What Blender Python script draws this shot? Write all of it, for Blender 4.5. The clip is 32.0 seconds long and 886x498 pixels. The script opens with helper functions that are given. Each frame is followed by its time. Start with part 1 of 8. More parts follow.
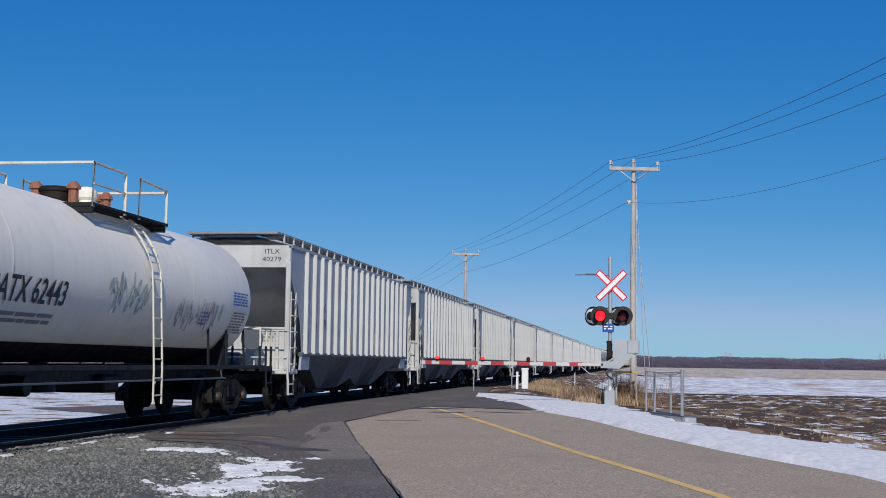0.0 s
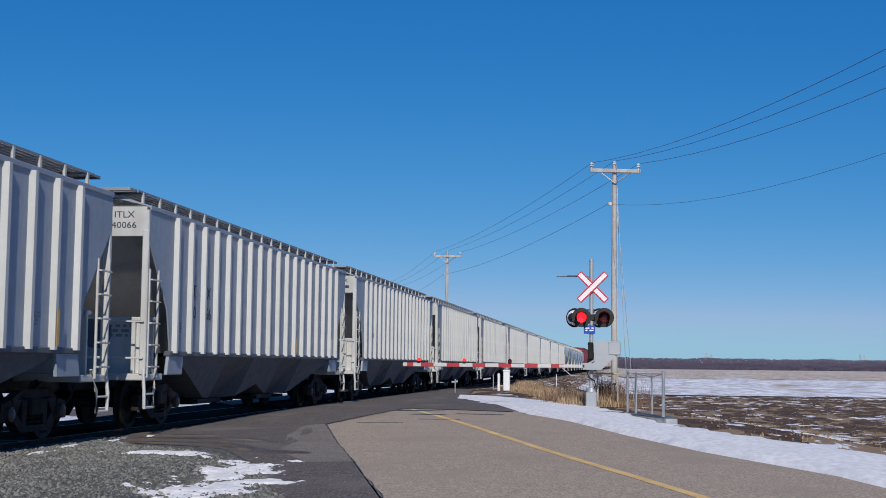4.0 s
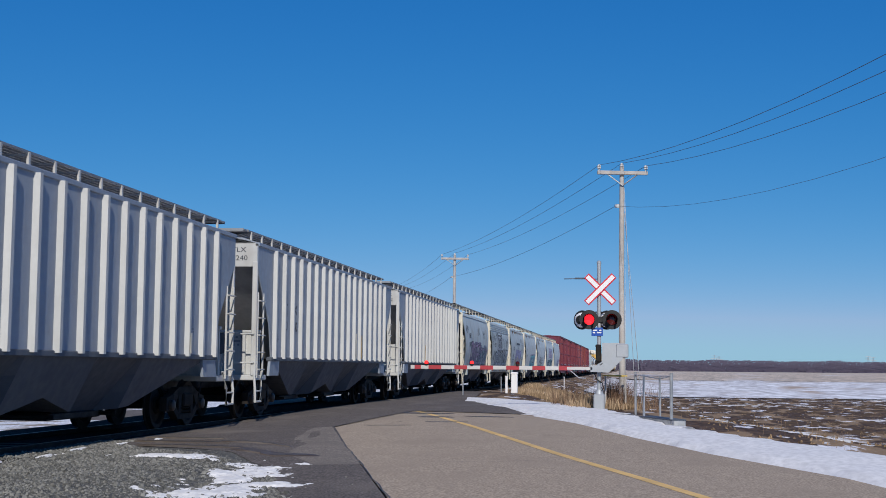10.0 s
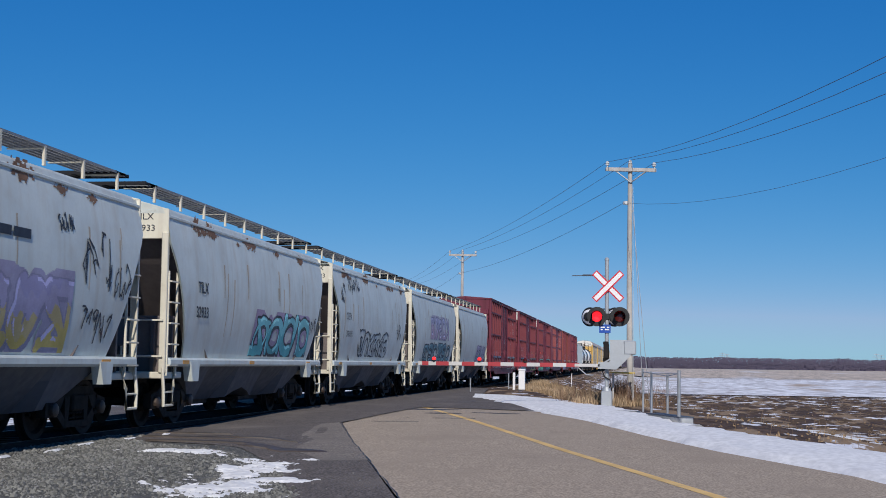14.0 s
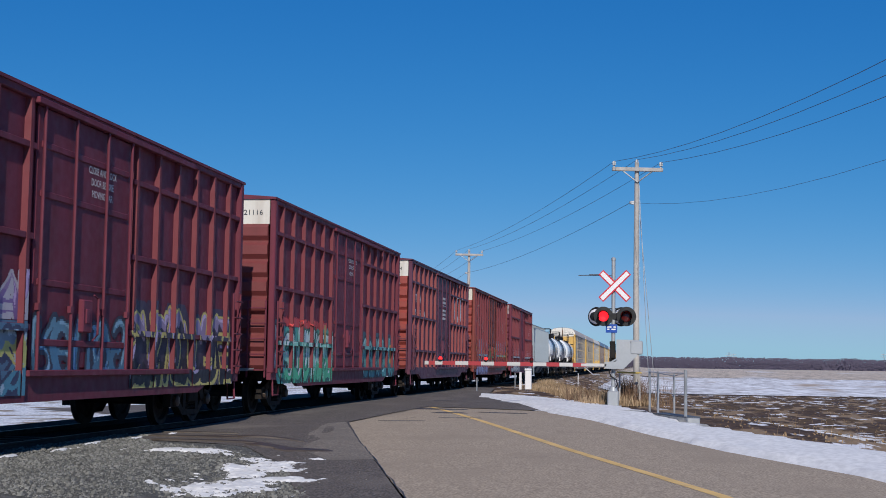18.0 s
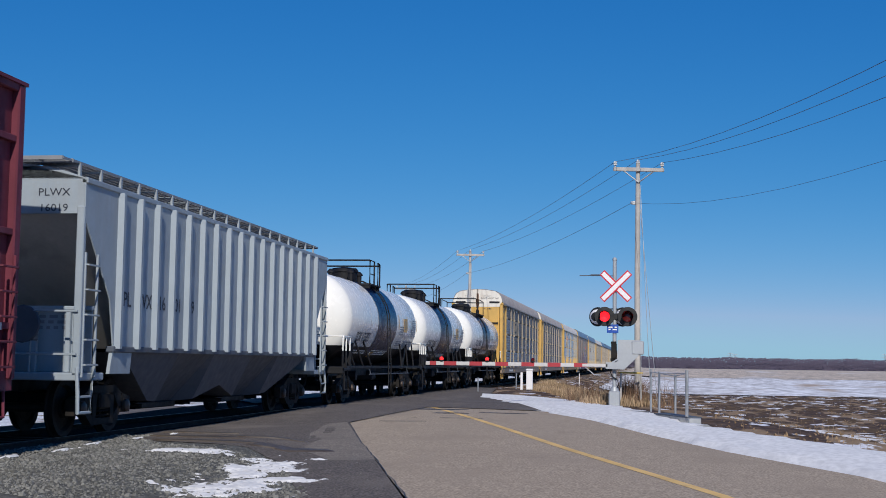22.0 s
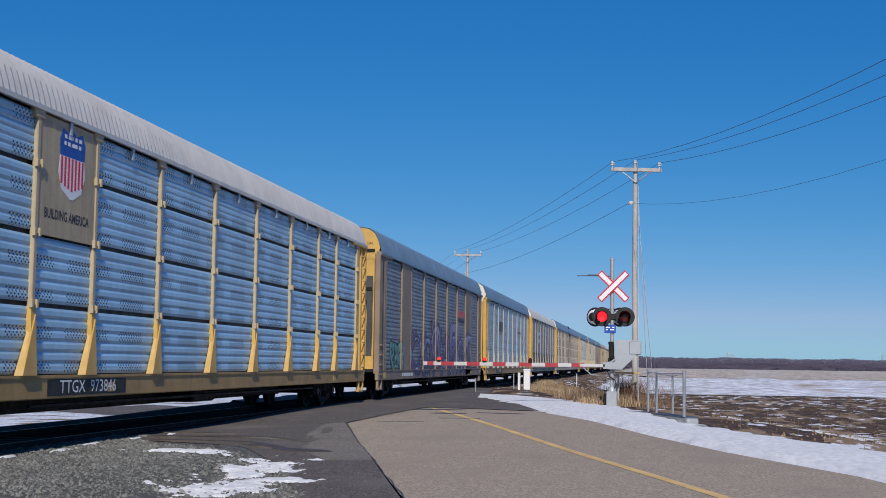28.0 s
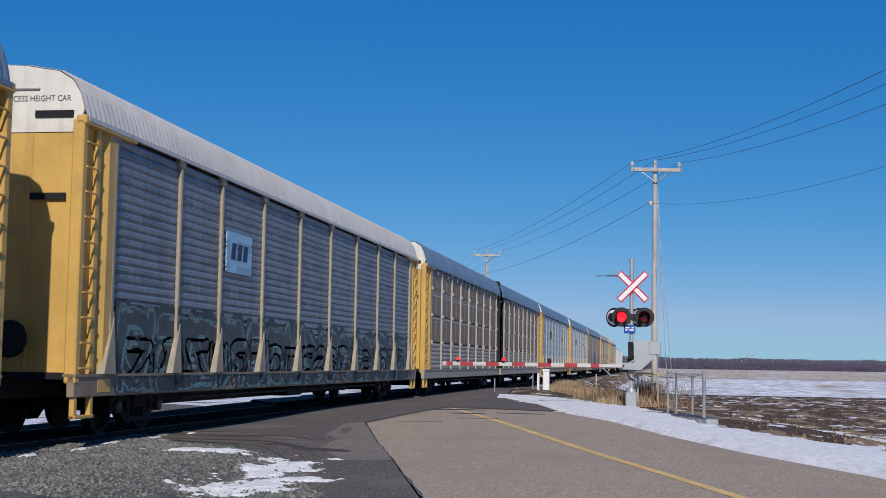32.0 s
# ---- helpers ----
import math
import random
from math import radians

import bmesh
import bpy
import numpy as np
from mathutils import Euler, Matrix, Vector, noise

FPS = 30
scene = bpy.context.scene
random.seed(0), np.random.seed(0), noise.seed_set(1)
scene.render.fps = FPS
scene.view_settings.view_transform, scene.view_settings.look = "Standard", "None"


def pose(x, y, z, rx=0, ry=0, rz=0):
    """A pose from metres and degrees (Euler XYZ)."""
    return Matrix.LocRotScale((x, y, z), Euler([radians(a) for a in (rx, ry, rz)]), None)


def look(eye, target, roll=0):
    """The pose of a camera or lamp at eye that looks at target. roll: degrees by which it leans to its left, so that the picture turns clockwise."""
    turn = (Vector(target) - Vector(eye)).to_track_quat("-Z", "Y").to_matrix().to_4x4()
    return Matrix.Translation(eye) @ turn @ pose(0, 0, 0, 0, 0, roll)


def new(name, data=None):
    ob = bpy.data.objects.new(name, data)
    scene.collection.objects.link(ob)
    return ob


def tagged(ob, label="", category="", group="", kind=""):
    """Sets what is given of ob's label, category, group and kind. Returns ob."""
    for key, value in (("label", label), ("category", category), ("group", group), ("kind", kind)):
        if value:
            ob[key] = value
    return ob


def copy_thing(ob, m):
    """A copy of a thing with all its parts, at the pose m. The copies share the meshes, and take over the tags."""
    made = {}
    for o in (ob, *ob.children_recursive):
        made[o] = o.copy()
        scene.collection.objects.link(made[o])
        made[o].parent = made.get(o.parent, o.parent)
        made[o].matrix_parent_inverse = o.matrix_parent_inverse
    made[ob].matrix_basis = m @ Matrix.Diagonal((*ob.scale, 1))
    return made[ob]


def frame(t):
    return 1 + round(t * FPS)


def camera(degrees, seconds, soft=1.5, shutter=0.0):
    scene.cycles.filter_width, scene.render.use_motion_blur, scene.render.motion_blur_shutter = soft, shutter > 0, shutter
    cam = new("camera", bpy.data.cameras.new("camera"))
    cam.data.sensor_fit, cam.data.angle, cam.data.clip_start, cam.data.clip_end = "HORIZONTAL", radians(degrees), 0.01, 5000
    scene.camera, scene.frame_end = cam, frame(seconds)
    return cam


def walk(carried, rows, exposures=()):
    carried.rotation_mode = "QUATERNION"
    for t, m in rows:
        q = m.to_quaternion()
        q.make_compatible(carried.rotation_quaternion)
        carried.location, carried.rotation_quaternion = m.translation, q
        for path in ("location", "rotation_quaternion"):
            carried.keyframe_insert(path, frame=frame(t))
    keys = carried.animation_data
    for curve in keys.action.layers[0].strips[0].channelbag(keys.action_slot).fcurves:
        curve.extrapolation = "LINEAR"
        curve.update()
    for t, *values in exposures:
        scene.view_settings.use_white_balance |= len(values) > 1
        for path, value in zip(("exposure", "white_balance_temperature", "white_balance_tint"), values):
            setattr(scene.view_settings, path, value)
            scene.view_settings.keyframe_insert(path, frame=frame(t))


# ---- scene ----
EYE = (0.0, 0.0, 1.25)
# seconds, degrees left of the track's line, degrees up, lean to the left
AIM = (
    (0, 8.56, 4.84, 0.78), (0.5, 8.35, 4.84, 0.75), (1, 8.17, 4.85, 0.73), (1.5, 8.01, 4.85, 0.72), (2, 7.87, 4.86, 0.71), (2.5, 7.78, 4.88, 0.68),
    (3, 7.74, 4.90, 0.65), (3.5, 7.74, 4.92, 0.63), (5.5, 7.86, 4.98, 0.58), (6, 7.89, 5.00, 0.53), (6.5, 7.92, 5.00, 0.52), (7, 7.96, 5.01, 0.52),
    (7.5, 7.99, 5.02, 0.54), (8, 8.01, 5.02, 0.56), (8.5, 8.03, 5.03, 0.55), (9, 8.04, 5.03, 0.53), (9.5, 8.06, 5.04, 0.52), (10, 8.08, 5.04, 0.52),
    (10.5, 8.11, 5.04, 0.54), (11, 8.17, 5.00, 0.59), (11.5, 8.26, 4.94, 0.65), (12, 8.32, 4.89, 0.69), (12.5, 8.35, 4.88, 0.73), (13, 8.37, 4.88, 0.74),
    (13.5, 8.39, 4.88, 0.73), (14, 8.42, 4.88, 0.74), (14.5, 8.45, 4.88, 0.76), (16.5, 8.60, 4.86, 0.85), (17, 8.64, 4.85, 0.82), (17.5, 8.67, 4.85, 0.80),
    (18, 8.70, 4.86, 0.79), (18.5, 8.71, 4.87, 0.77), (19, 8.72, 4.87, 0.75), (19.5, 8.73, 4.87, 0.75), (20, 8.75, 4.87, 0.75), (20.5, 8.77, 4.87, 0.76),
    (21, 8.77, 4.87, 0.77), (21.5, 8.76, 4.87, 0.78), (22, 8.75, 4.87, 0.78), (22.5, 8.74, 4.87, 0.77), (23, 8.71, 4.87, 0.76), (23.5, 8.66, 4.88, 0.75),
    (24, 8.61, 4.88, 0.75), (24.5, 8.57, 4.88, 0.75), (25, 8.56, 4.88, 0.75), (25.5, 8.56, 4.88, 0.75), (27.5, 8.63, 4.88, 0.75), (28, 8.64, 4.88, 0.76),
    (28.5, 8.66, 4.87, 0.77), (29, 8.69, 4.88, 0.77), (29.5, 8.76, 4.89, 0.78), (30, 8.90, 4.90, 0.78), (30.5, 9.07, 4.90, 0.78), (31, 9.23, 4.90, 0.79),
    (31.5, 9.37, 4.89, 0.83), (32, 9.47, 4.87, 0.89),
)


def aim(yaw, up, lean):
    y, p = radians(yaw), radians(up)
    return look(EYE, (EYE[0] - math.sin(y) * math.cos(p), EYE[1] + math.cos(y) * math.cos(p), EYE[2] + math.sin(p)), lean)


cam = camera(36.77, 32.0, soft=0.9, shutter=0.03)
walk(cam, [(t, aim(a, b, c)) for t, a, b, c in AIM])

# ---- light ----
SUN_SIDE, SUN_UP = radians(12), radians(34)
world = bpy.data.worlds.new("sky")
scene.world = world
world.use_nodes = True
wn = world.node_tree.nodes
sky = wn.new("ShaderNodeTexSky")
sky.sky_type, sky.sun_disc = "NISHITA", False
sky.sun_elevation, sky.sun_rotation = SUN_UP, math.pi - SUN_SIDE
sky.altitude, sky.air_density, sky.dust_density, sky.ozone_density = 100, 0.7, 0.0, 2.0
# a deep, clear winter blue: each channel of the sky with its own contrast
split, join = wn.new("ShaderNodeSeparateColor"), wn.new("ShaderNodeCombineColor")
wl = world.node_tree.links
wl.new(sky.outputs[0], split.inputs[0])
for i, (gain, power, most) in enumerate(((0.069, 1.85, 3.0), (0.672, 0.842, 5.2), (2.16, 0.50, 7.4))):
    p, g, q = wn.new("ShaderNodeMath"), wn.new("ShaderNodeMath"), wn.new("ShaderNodeMath")
    p.operation, g.operation, q.operation = "POWER", "MULTIPLY", "MINIMUM"
    q.inputs[1].default_value = most
    p.inputs[1].default_value, g.inputs[1].default_value = power, gain
    wl.new(split.outputs[i], p.inputs[0])
    wl.new(p.outputs[0], g.inputs[0])
    wl.new(g.outputs[0], q.inputs[0])
    wl.new(q.outputs[0], join.inputs[i])
wl.new(join.outputs[0], wn["Background"].inputs[0])
wn["Background"].inputs[1].default_value = 0.10
sun = new("sun", bpy.data.lights.new("sun", "SUN"))
sun.data.energy, sun.data.angle, sun.data.color = 3.6, radians(0.53), (1.0, 0.95, 0.87)
to_sun = Vector((math.sin(SUN_SIDE) * math.cos(SUN_UP), -math.cos(SUN_SIDE) * math.cos(SUN_UP), math.sin(SUN_UP)))
sun.rotation_euler = to_sun.to_track_quat("Z", "Y").to_euler()
sun.location = (20, -60, 60)
scene.view_settings.exposure = 0.0


# ---- materials ----
def mat(name, color, rough=0.6, metal=0.0, var=0.12, fine=18.0, dirt=None, dirt_amt=0.0, streak=0.0, bump=0.0, bump_scale=60.0, rnd=0.0, spec=0.5, island=0.0):
    """Painted or plain surface: two scales of variation, streaks of grime running down, fine relief."""
    m = bpy.data.materials.new(name)
    m.use_nodes = True
    n, l = m.node_tree.nodes, m.node_tree.links
    b = n["Principled BSDF"]
    b.inputs["Roughness"].default_value, b.inputs["Metallic"].default_value = rough, metal
    b.inputs["Specular IOR Level"].default_value = spec
    tc = n.new("ShaderNodeTexCoord")

    def noise_of(scale, detail=4.0, stretch=None):
        t = n.new("ShaderNodeTexNoise")
        t.inputs["Scale"].default_value, t.inputs["Detail"].default_value = scale, detail
        src = tc.outputs["Object"]
        if stretch:
            mp = n.new("ShaderNodeMapping")
            mp.inputs["Scale"].default_value = stretch
            l.new(src, mp.inputs[0])
            src = mp.outputs[0]
        l.new(src, t.inputs["Vector"])
        return t.outputs["Fac"]

    def ramp(fac, lo, hi, a=0.0, z=1.0):
        r = n.new("ShaderNodeMapRange")
        r.inputs[1].default_value, r.inputs[2].default_value, r.inputs[3].default_value, r.inputs[4].default_value = lo, hi, a, z
        l.new(fac, r.inputs[0])
        return r.outputs[0]

    def mix(fac, a, c, mode="MIX"):
        x = n.new("ShaderNodeMix")
        x.data_type, x.blend_type = "RGBA", mode
        for sock, v in ((x.inputs[0], fac), (x.inputs[6], a), (x.inputs[7], c)):
            if isinstance(v, bpy.types.NodeSocket):
                l.new(v, sock)
            elif isinstance(v, float):
                sock.default_value = v
            else:
                sock.default_value = (*v, 1)
        return x.outputs[2]

    c = tuple(color)
    out = mix(ramp(noise_of(1.3), 0.3, 0.7), tuple(v * (1 - var) for v in c), tuple(min(1, v * (1 + var)) for v in c))
    out = mix(ramp(noise_of(fine, 6.0), 0.35, 0.75, 0.0, min(1.0, var * 1.5)), out, tuple(v * 0.62 for v in c))
    if dirt and dirt_amt:
        out = mix(ramp(noise_of(2.2, 8.0), 0.62 - 0.25 * dirt_amt, 0.82, 0.0, dirt_amt), out, tuple(dirt))
    if dirt and streak:
        out = mix(ramp(noise_of(1.0, 5.0, (5.0, 5.0, 0.35)), 0.48, 0.8, 0.0, streak), out, tuple(dirt))
    if rnd or island:
        oi = n.new("ShaderNodeObjectInfo" if rnd else "ShaderNodeNewGeometry")
        hsv = n.new("ShaderNodeHueSaturation")
        l.new(ramp(oi.outputs["Random" if rnd else "Random Per Island"], 0, 1, 1 - rnd - island, 1 + rnd + island), hsv.inputs["Value"])
        l.new(out, hsv.inputs["Color"])
        out = hsv.outputs[0]
    l.new(out, b.inputs["Base Color"])
    l.new(ramp(noise_of(6.0), 0.3, 0.7, max(0.03, rough - 0.1), min(1, rough + 0.12)), b.inputs["Roughness"])
    if bump:
        bp = n.new("ShaderNodeBump")
        bp.inputs["Strength"].default_value, bp.inputs["Distance"].default_value = min(1, bump), 0.01
        l.new(noise_of(bump_scale, 3.0), bp.inputs["Height"])
        l.new(bp.outputs[0], b.inputs["Normal"])
    return m


def glow(name, color, strength):
    m = bpy.data.materials.new(name)
    m.use_nodes = True
    b = m.node_tree.nodes["Principled BSDF"]
    b.inputs["Base Color"].default_value = (*color, 1)
    b.inputs["Emission Color"].default_value, b.inputs["Emission Strength"].default_value = (*color, 1), strength
    return m


def patchy(name, parts, scale, rough=0.9, bump=0.5, bump_scale=30.0, stretch=(1, 1, 1), sharp=0.06, detail=8.0, bump_dist=0.03, speck=0.0, flat=0.45, spec=0.25):
    """Ground of two or three stuffs in natural patches. parts: (colour, share threshold) rows, first is the base."""
    m = bpy.data.materials.new(name)
    m.use_nodes = True
    n, l = m.node_tree.nodes, m.node_tree.links
    b = n["Principled BSDF"]
    b.inputs["Roughness"].default_value = rough
    b.inputs["Specular IOR Level"].default_value = spec
    tc = n.new("ShaderNodeTexCoord")
    mp = n.new("ShaderNodeMapping")
    mp.inputs["Scale"].default_value = stretch
    l.new(tc.outputs["Object"], mp.inputs[0])

    def nz(s, d, off=0.0):
        t = n.new("ShaderNodeTexNoise")
        t.inputs["Scale"].default_value, t.inputs["Detail"].default_value = s, d
        t.noise_dimensions = "4D"
        t.inputs["W"].default_value = off
        l.new(mp.outputs[0], t.inputs["Vector"])
        return t.outputs["Fac"]

    def mr(f, lo, hi, a=0.0, z=1.0):
        r = n.new("ShaderNodeMapRange")
        r.inputs[1].default_value, r.inputs[2].default_value, r.inputs[3].default_value, r.inputs[4].default_value = lo, hi, a, z
        l.new(f, r.inputs[0])
        return r.outputs[0]

    def mx(f, a, c):
        x = n.new("ShaderNodeMix")
        x.data_type = "RGBA"
        l.new(f, x.inputs[0])
        for sock, v in ((x.inputs[6], a), (x.inputs[7], c)):
            if isinstance(v, tuple):
                sock.default_value = (*v, 1)
            else:
                l.new(v, sock)
        return x.outputs[2]

    base = parts[0][0]
    out = mx(mr(nz(bump_scale, 6.0, 9.0), 0.36, 0.66), tuple(v * (1.0 - flat) for v in base), tuple(min(1, v * (1 + flat * 0.9)) for v in base))
    if speck:
        out = mx(mr(nz(bump_scale / 7, 5.0, 13.0), 0.35, 0.7, 0.0, speck), out, tuple(v * 0.55 for v in base))
        out = mx(mr(nz(bump_scale * 0.6, 2.0, 17.0), 0.66, 0.72, 0.0, speck), out, tuple(min(1, v * 1.9) for v in base))
    for k, (col, lim) in enumerate(parts[1:]):
        c2 = mx(mr(nz(bump_scale * 0.7, 4.0, 3.0 + k), 0.3, 0.7), tuple(v * 0.86 for v in col), tuple(min(1, v * 1.08) for v in col))
        out = mx(mr(nz(scale * (1 + 0.7 * k), detail, 20.0 * k), lim, lim + sharp), out, c2)
    l.new(out, b.inputs["Base Color"])
    if bump:
        bp = n.new("ShaderNodeBump")
        bp.inputs["Strength"].default_value, bp.inputs["Distance"].default_value = bump, bump_dist
        l.new(nz(bump_scale, 5.0, 1.0), bp.inputs["Height"])
        l.new(bp.outputs[0], b.inputs["Normal"])
    return m


SNOW, BROWN, STRAW = (0.86, 0.85, 0.86), (0.095, 0.058, 0.036), (0.30, 0.205, 0.12)
M_FIELD = patchy("ploughed_field_with_snow", ((BROWN, 0), (STRAW, 0.51), (SNOW, 0.585)), 0.85, bump_scale=6.0, bump=0.9, stretch=(0.9, 0.24, 1), bump_dist=0.12, detail=12.0, sharp=0.025)
M_STUBBLE = patchy("far_stubble", (((0.58, 0.48, 0.38), 0), ((0.76, 0.73, 0.72), 0.56)), 0.12, bump=0.3, bump_scale=1.5, stretch=(0.6, 0.08, 1), sharp=0.15)
M_SNOWFIELD = patchy("far_snow", (((0.86, 0.81, 0.79), 0), ((0.50, 0.39, 0.30), 0.57)), 0.30, bump=0.3, bump_scale=1.5, stretch=(0.6, 0.12, 1), sharp=0.12)
M_ROAD = patchy("old_asphalt", (((0.425, 0.340, 0.25), 0), ((0.355, 0.283, 0.21), 0.50)), 0.7, bump_scale=34.0, bump=0.6, sharp=0.25, bump_dist=0.012, speck=0.22, stretch=(1, 0.5, 1), flat=0.32)
M_NEWROAD = patchy("new_dark_asphalt", (((0.150, 0.128, 0.112), 0), ((0.22, 0.188, 0.16), 0.52)), 0.8, bump_scale=34.0, bump=1.0, sharp=0.25, bump_dist=0.012, speck=0.4, stretch=(1, 0.5, 1), flat=0.55)
M_GRAVEL = patchy("grey_gravel", (((0.15, 0.146, 0.131), 0), ((0.075, 0.073, 0.068), 0.50)), 2.2, speck=0.5, bump_scale=20.0, bump=1.0, sharp=0.2, bump_dist=0.05)
M_SNOW = patchy("old_snow", (((0.80, 0.785, 0.76), 0), ((0.69, 0.69, 0.69), 0.58)), 0.9, bump_scale=9.0, bump=0.12, stretch=(1, 0.5, 1), flat=0.12, sharp=0.2, bump_dist=0.05)
# Dark stone, its base deepened further for the shadow beneath the train.
M_BALLAST = patchy("shadow_deepened_dark_ballast", (((0.010, 0.010, 0.011), 0), ((0.026, 0.024, 0.023), 0.62)), 1.5, bump_scale=16.0, bump=1.0, sharp=0.2, bump_dist=0.05, spec=0.05)
M_TUFT = patchy("snowy_verge", (((0.78, 0.82, 0.90), 0), ((0.25, 0.19, 0.12), 0.53)), 0.7, bump_scale=9.0, bump=0.8, sharp=0.08, bump_dist=0.06)
GRIME, RUST, SOOT = (0.28, 0.235, 0.18), (0.20, 0.085, 0.035), (0.06, 0.055, 0.05)
M_RAIL = mat("rail_steel", (0.016, 0.014, 0.013), 0.75, 0.1, dirt=(0.03, 0.018, 0.013), dirt_amt=0.5, spec=0.3)
M_RAILTOP = mat("polished_rail_head", (0.22, 0.22, 0.23), 0.5, 0.8, var=0.1)
M_POLE = mat("weathered_pole_wood", (0.47, 0.44, 0.41), 0.85, var=0.25, streak=0.4, dirt=(0.17, 0.14, 0.11), bump=0.5, bump_scale=30)
# One white paint in two tones: side sheets carry bluish shade, ribs stay bright.
M_WHITE_SHADE = mat("white_car_paint_shade", (0.275, 0.315, 0.375), 0.5, var=0.06, dirt=GRIME, dirt_amt=0.22, streak=0.30)
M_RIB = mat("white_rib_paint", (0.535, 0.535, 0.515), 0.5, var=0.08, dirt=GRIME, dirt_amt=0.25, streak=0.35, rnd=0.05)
M_CREAM = mat("cream_car_paint", (0.70, 0.66, 0.54), 0.5, var=0.07, dirt=RUST, dirt_amt=0.25, streak=0.25)
M_ROUND = mat("pale_grey_car_paint", (0.60, 0.65, 0.625), 0.5, var=0.08, dirt=(0.42, 0.35, 0.26), dirt_amt=0.30, streak=0.40)
M_LGREY = mat("light_grey_car_paint", (0.32, 0.37, 0.41), 0.5, var=0.08, dirt=GRIME, dirt_amt=0.2, streak=0.25)
# Both bay steels are darkened for the shade under the car bodies.
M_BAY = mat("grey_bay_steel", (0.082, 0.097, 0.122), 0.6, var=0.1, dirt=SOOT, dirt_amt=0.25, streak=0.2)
M_BAYDK = mat("shaded_bay_steel", (0.026, 0.029, 0.036), 0.65, var=0.15, dirt=SOOT, dirt_amt=0.3, spec=0.3)
# End recess shade is put into this dark base, with soot mottling over it.
M_ENDSHADE = mat("shaded_end_steel", (0.15, 0.125, 0.12), 0.7, var=0.2, dirt=SOOT, dirt_amt=0.4, streak=0.3)
# Greyer base for the slope sheets stands in for shade below the end panel.
M_SLOPE = mat("shaded_slope_steel", (0.40, 0.39, 0.37), 0.6, var=0.15, dirt=SOOT, dirt_amt=0.4)
# Underframe, truck and wheel steels: shade beneath the cars lowers their base colours.
M_DARK = mat("dark_underframe_steel", (0.009, 0.009, 0.011), 0.65, var=0.25, dirt=(0.025, 0.021, 0.018), dirt_amt=0.4, spec=0.35)
M_TRUCK = mat("dusty_truck_steel", (0.012, 0.011, 0.010), 0.8, var=0.3, dirt=(0.06, 0.037, 0.027), dirt_amt=0.45, spec=0.3)
M_WHEEL = mat("wheel_steel", (0.011, 0.010, 0.010), 0.7, 0.1, dirt=(0.035, 0.025, 0.02), dirt_amt=0.4, spec=0.3)
M_GRATE = mat("galvanised_grating", (0.26, 0.27, 0.285), 0.55, 0.3)
# This side red leans purple: blue skylight on shaded sides is in the base.
M_RED = mat("oxide_red_paint", (0.165, 0.035, 0.056), 0.6, var=0.12, dirt=(0.075, 0.022, 0.024), dirt_amt=0.35, streak=0.5, spec=0.25)
M_ENDRED = mat("bright_oxide_red_end_paint", (0.30, 0.055, 0.042), 0.55, var=0.1, dirt=(0.12, 0.04, 0.03), dirt_amt=0.3, streak=0.3)
# Post red raised for the sun on the leading faces.
M_POSTRED = mat("sunlit_red_post_paint", (0.24, 0.045, 0.043), 0.55, var=0.1, dirt=(0.1, 0.03, 0.03), dirt_amt=0.3, streak=0.3)
M_POSTDULL = mat("dull_red_post_paint", (0.175, 0.037, 0.046), 0.6, spec=0.25, var=0.1, dirt=(0.09, 0.03, 0.03), dirt_amt=0.3, streak=0.3)
# Purple cast of sky-lit, shaded panels put into the red base.
M_RED2 = mat("skylight_purple_red_paint", (0.125, 0.040, 0.068), 0.55, spec=0.3, var=0.12, dirt=(0.07, 0.028, 0.034), dirt_amt=0.3, streak=0.4)
M_RED3 = mat("brown_faded_red_paint", (0.235, 0.06, 0.05), 0.6, spec=0.25, var=0.14, dirt=(0.10, 0.04, 0.03), dirt_amt=0.4, streak=0.55)
M_YEL = mat("rack_yellow_paint", (0.62, 0.375, 0.095), 0.5, var=0.10, dirt=(0.22, 0.13, 0.06), dirt_amt=0.30, streak=0.35)
M_TAN = mat("weathered_tan_paint", (0.47, 0.375, 0.24), 0.6, var=0.14, dirt=(0.16, 0.11, 0.07), dirt_amt=0.35, streak=0.4)
M_POSTG = mat("grey_tan_post_paint", (0.36, 0.305, 0.225), 0.6, var=0.12, dirt=(0.18, 0.13, 0.09), dirt_amt=0.35, streak=0.4)
M_BROWN = mat("weathered_brown_paint", (0.275, 0.20, 0.14), 0.6, var=0.14, dirt=(0.12, 0.085, 0.06), dirt_amt=0.35, streak=0.4)
M_BEIGE = mat("beige_rack_paint", (0.42, 0.36, 0.29), 0.6, var=0.08, dirt=(0.2, 0.15, 0.1), dirt_amt=0.25, streak=0.4)
M_ROOFW = mat("pale_roof_sheet", (0.64, 0.61, 0.56), 0.5, 0.2, var=0.08, dirt=(0.36, 0.25, 0.18), dirt_amt=0.22, streak=0.2)
M_ROOFR = mat("rusty_roof_sheet", (0.40, 0.375, 0.36), 0.6, 0.1, var=0.12, dirt=(0.20, 0.12, 0.08), dirt_amt=0.5, streak=0.4)
M_ROOFG = mat("dark_grey_roof_sheet", (0.161, 0.254, 0.355), 0.55, 0.2, var=0.12, dirt=(0.1, 0.09, 0.08), dirt_amt=0.3)
M_RUSTY = mat("rusty_edge_paint", (0.24, 0.12, 0.07), 0.7, var=0.3, dirt=(0.10, 0.05, 0.03), dirt_amt=0.5)
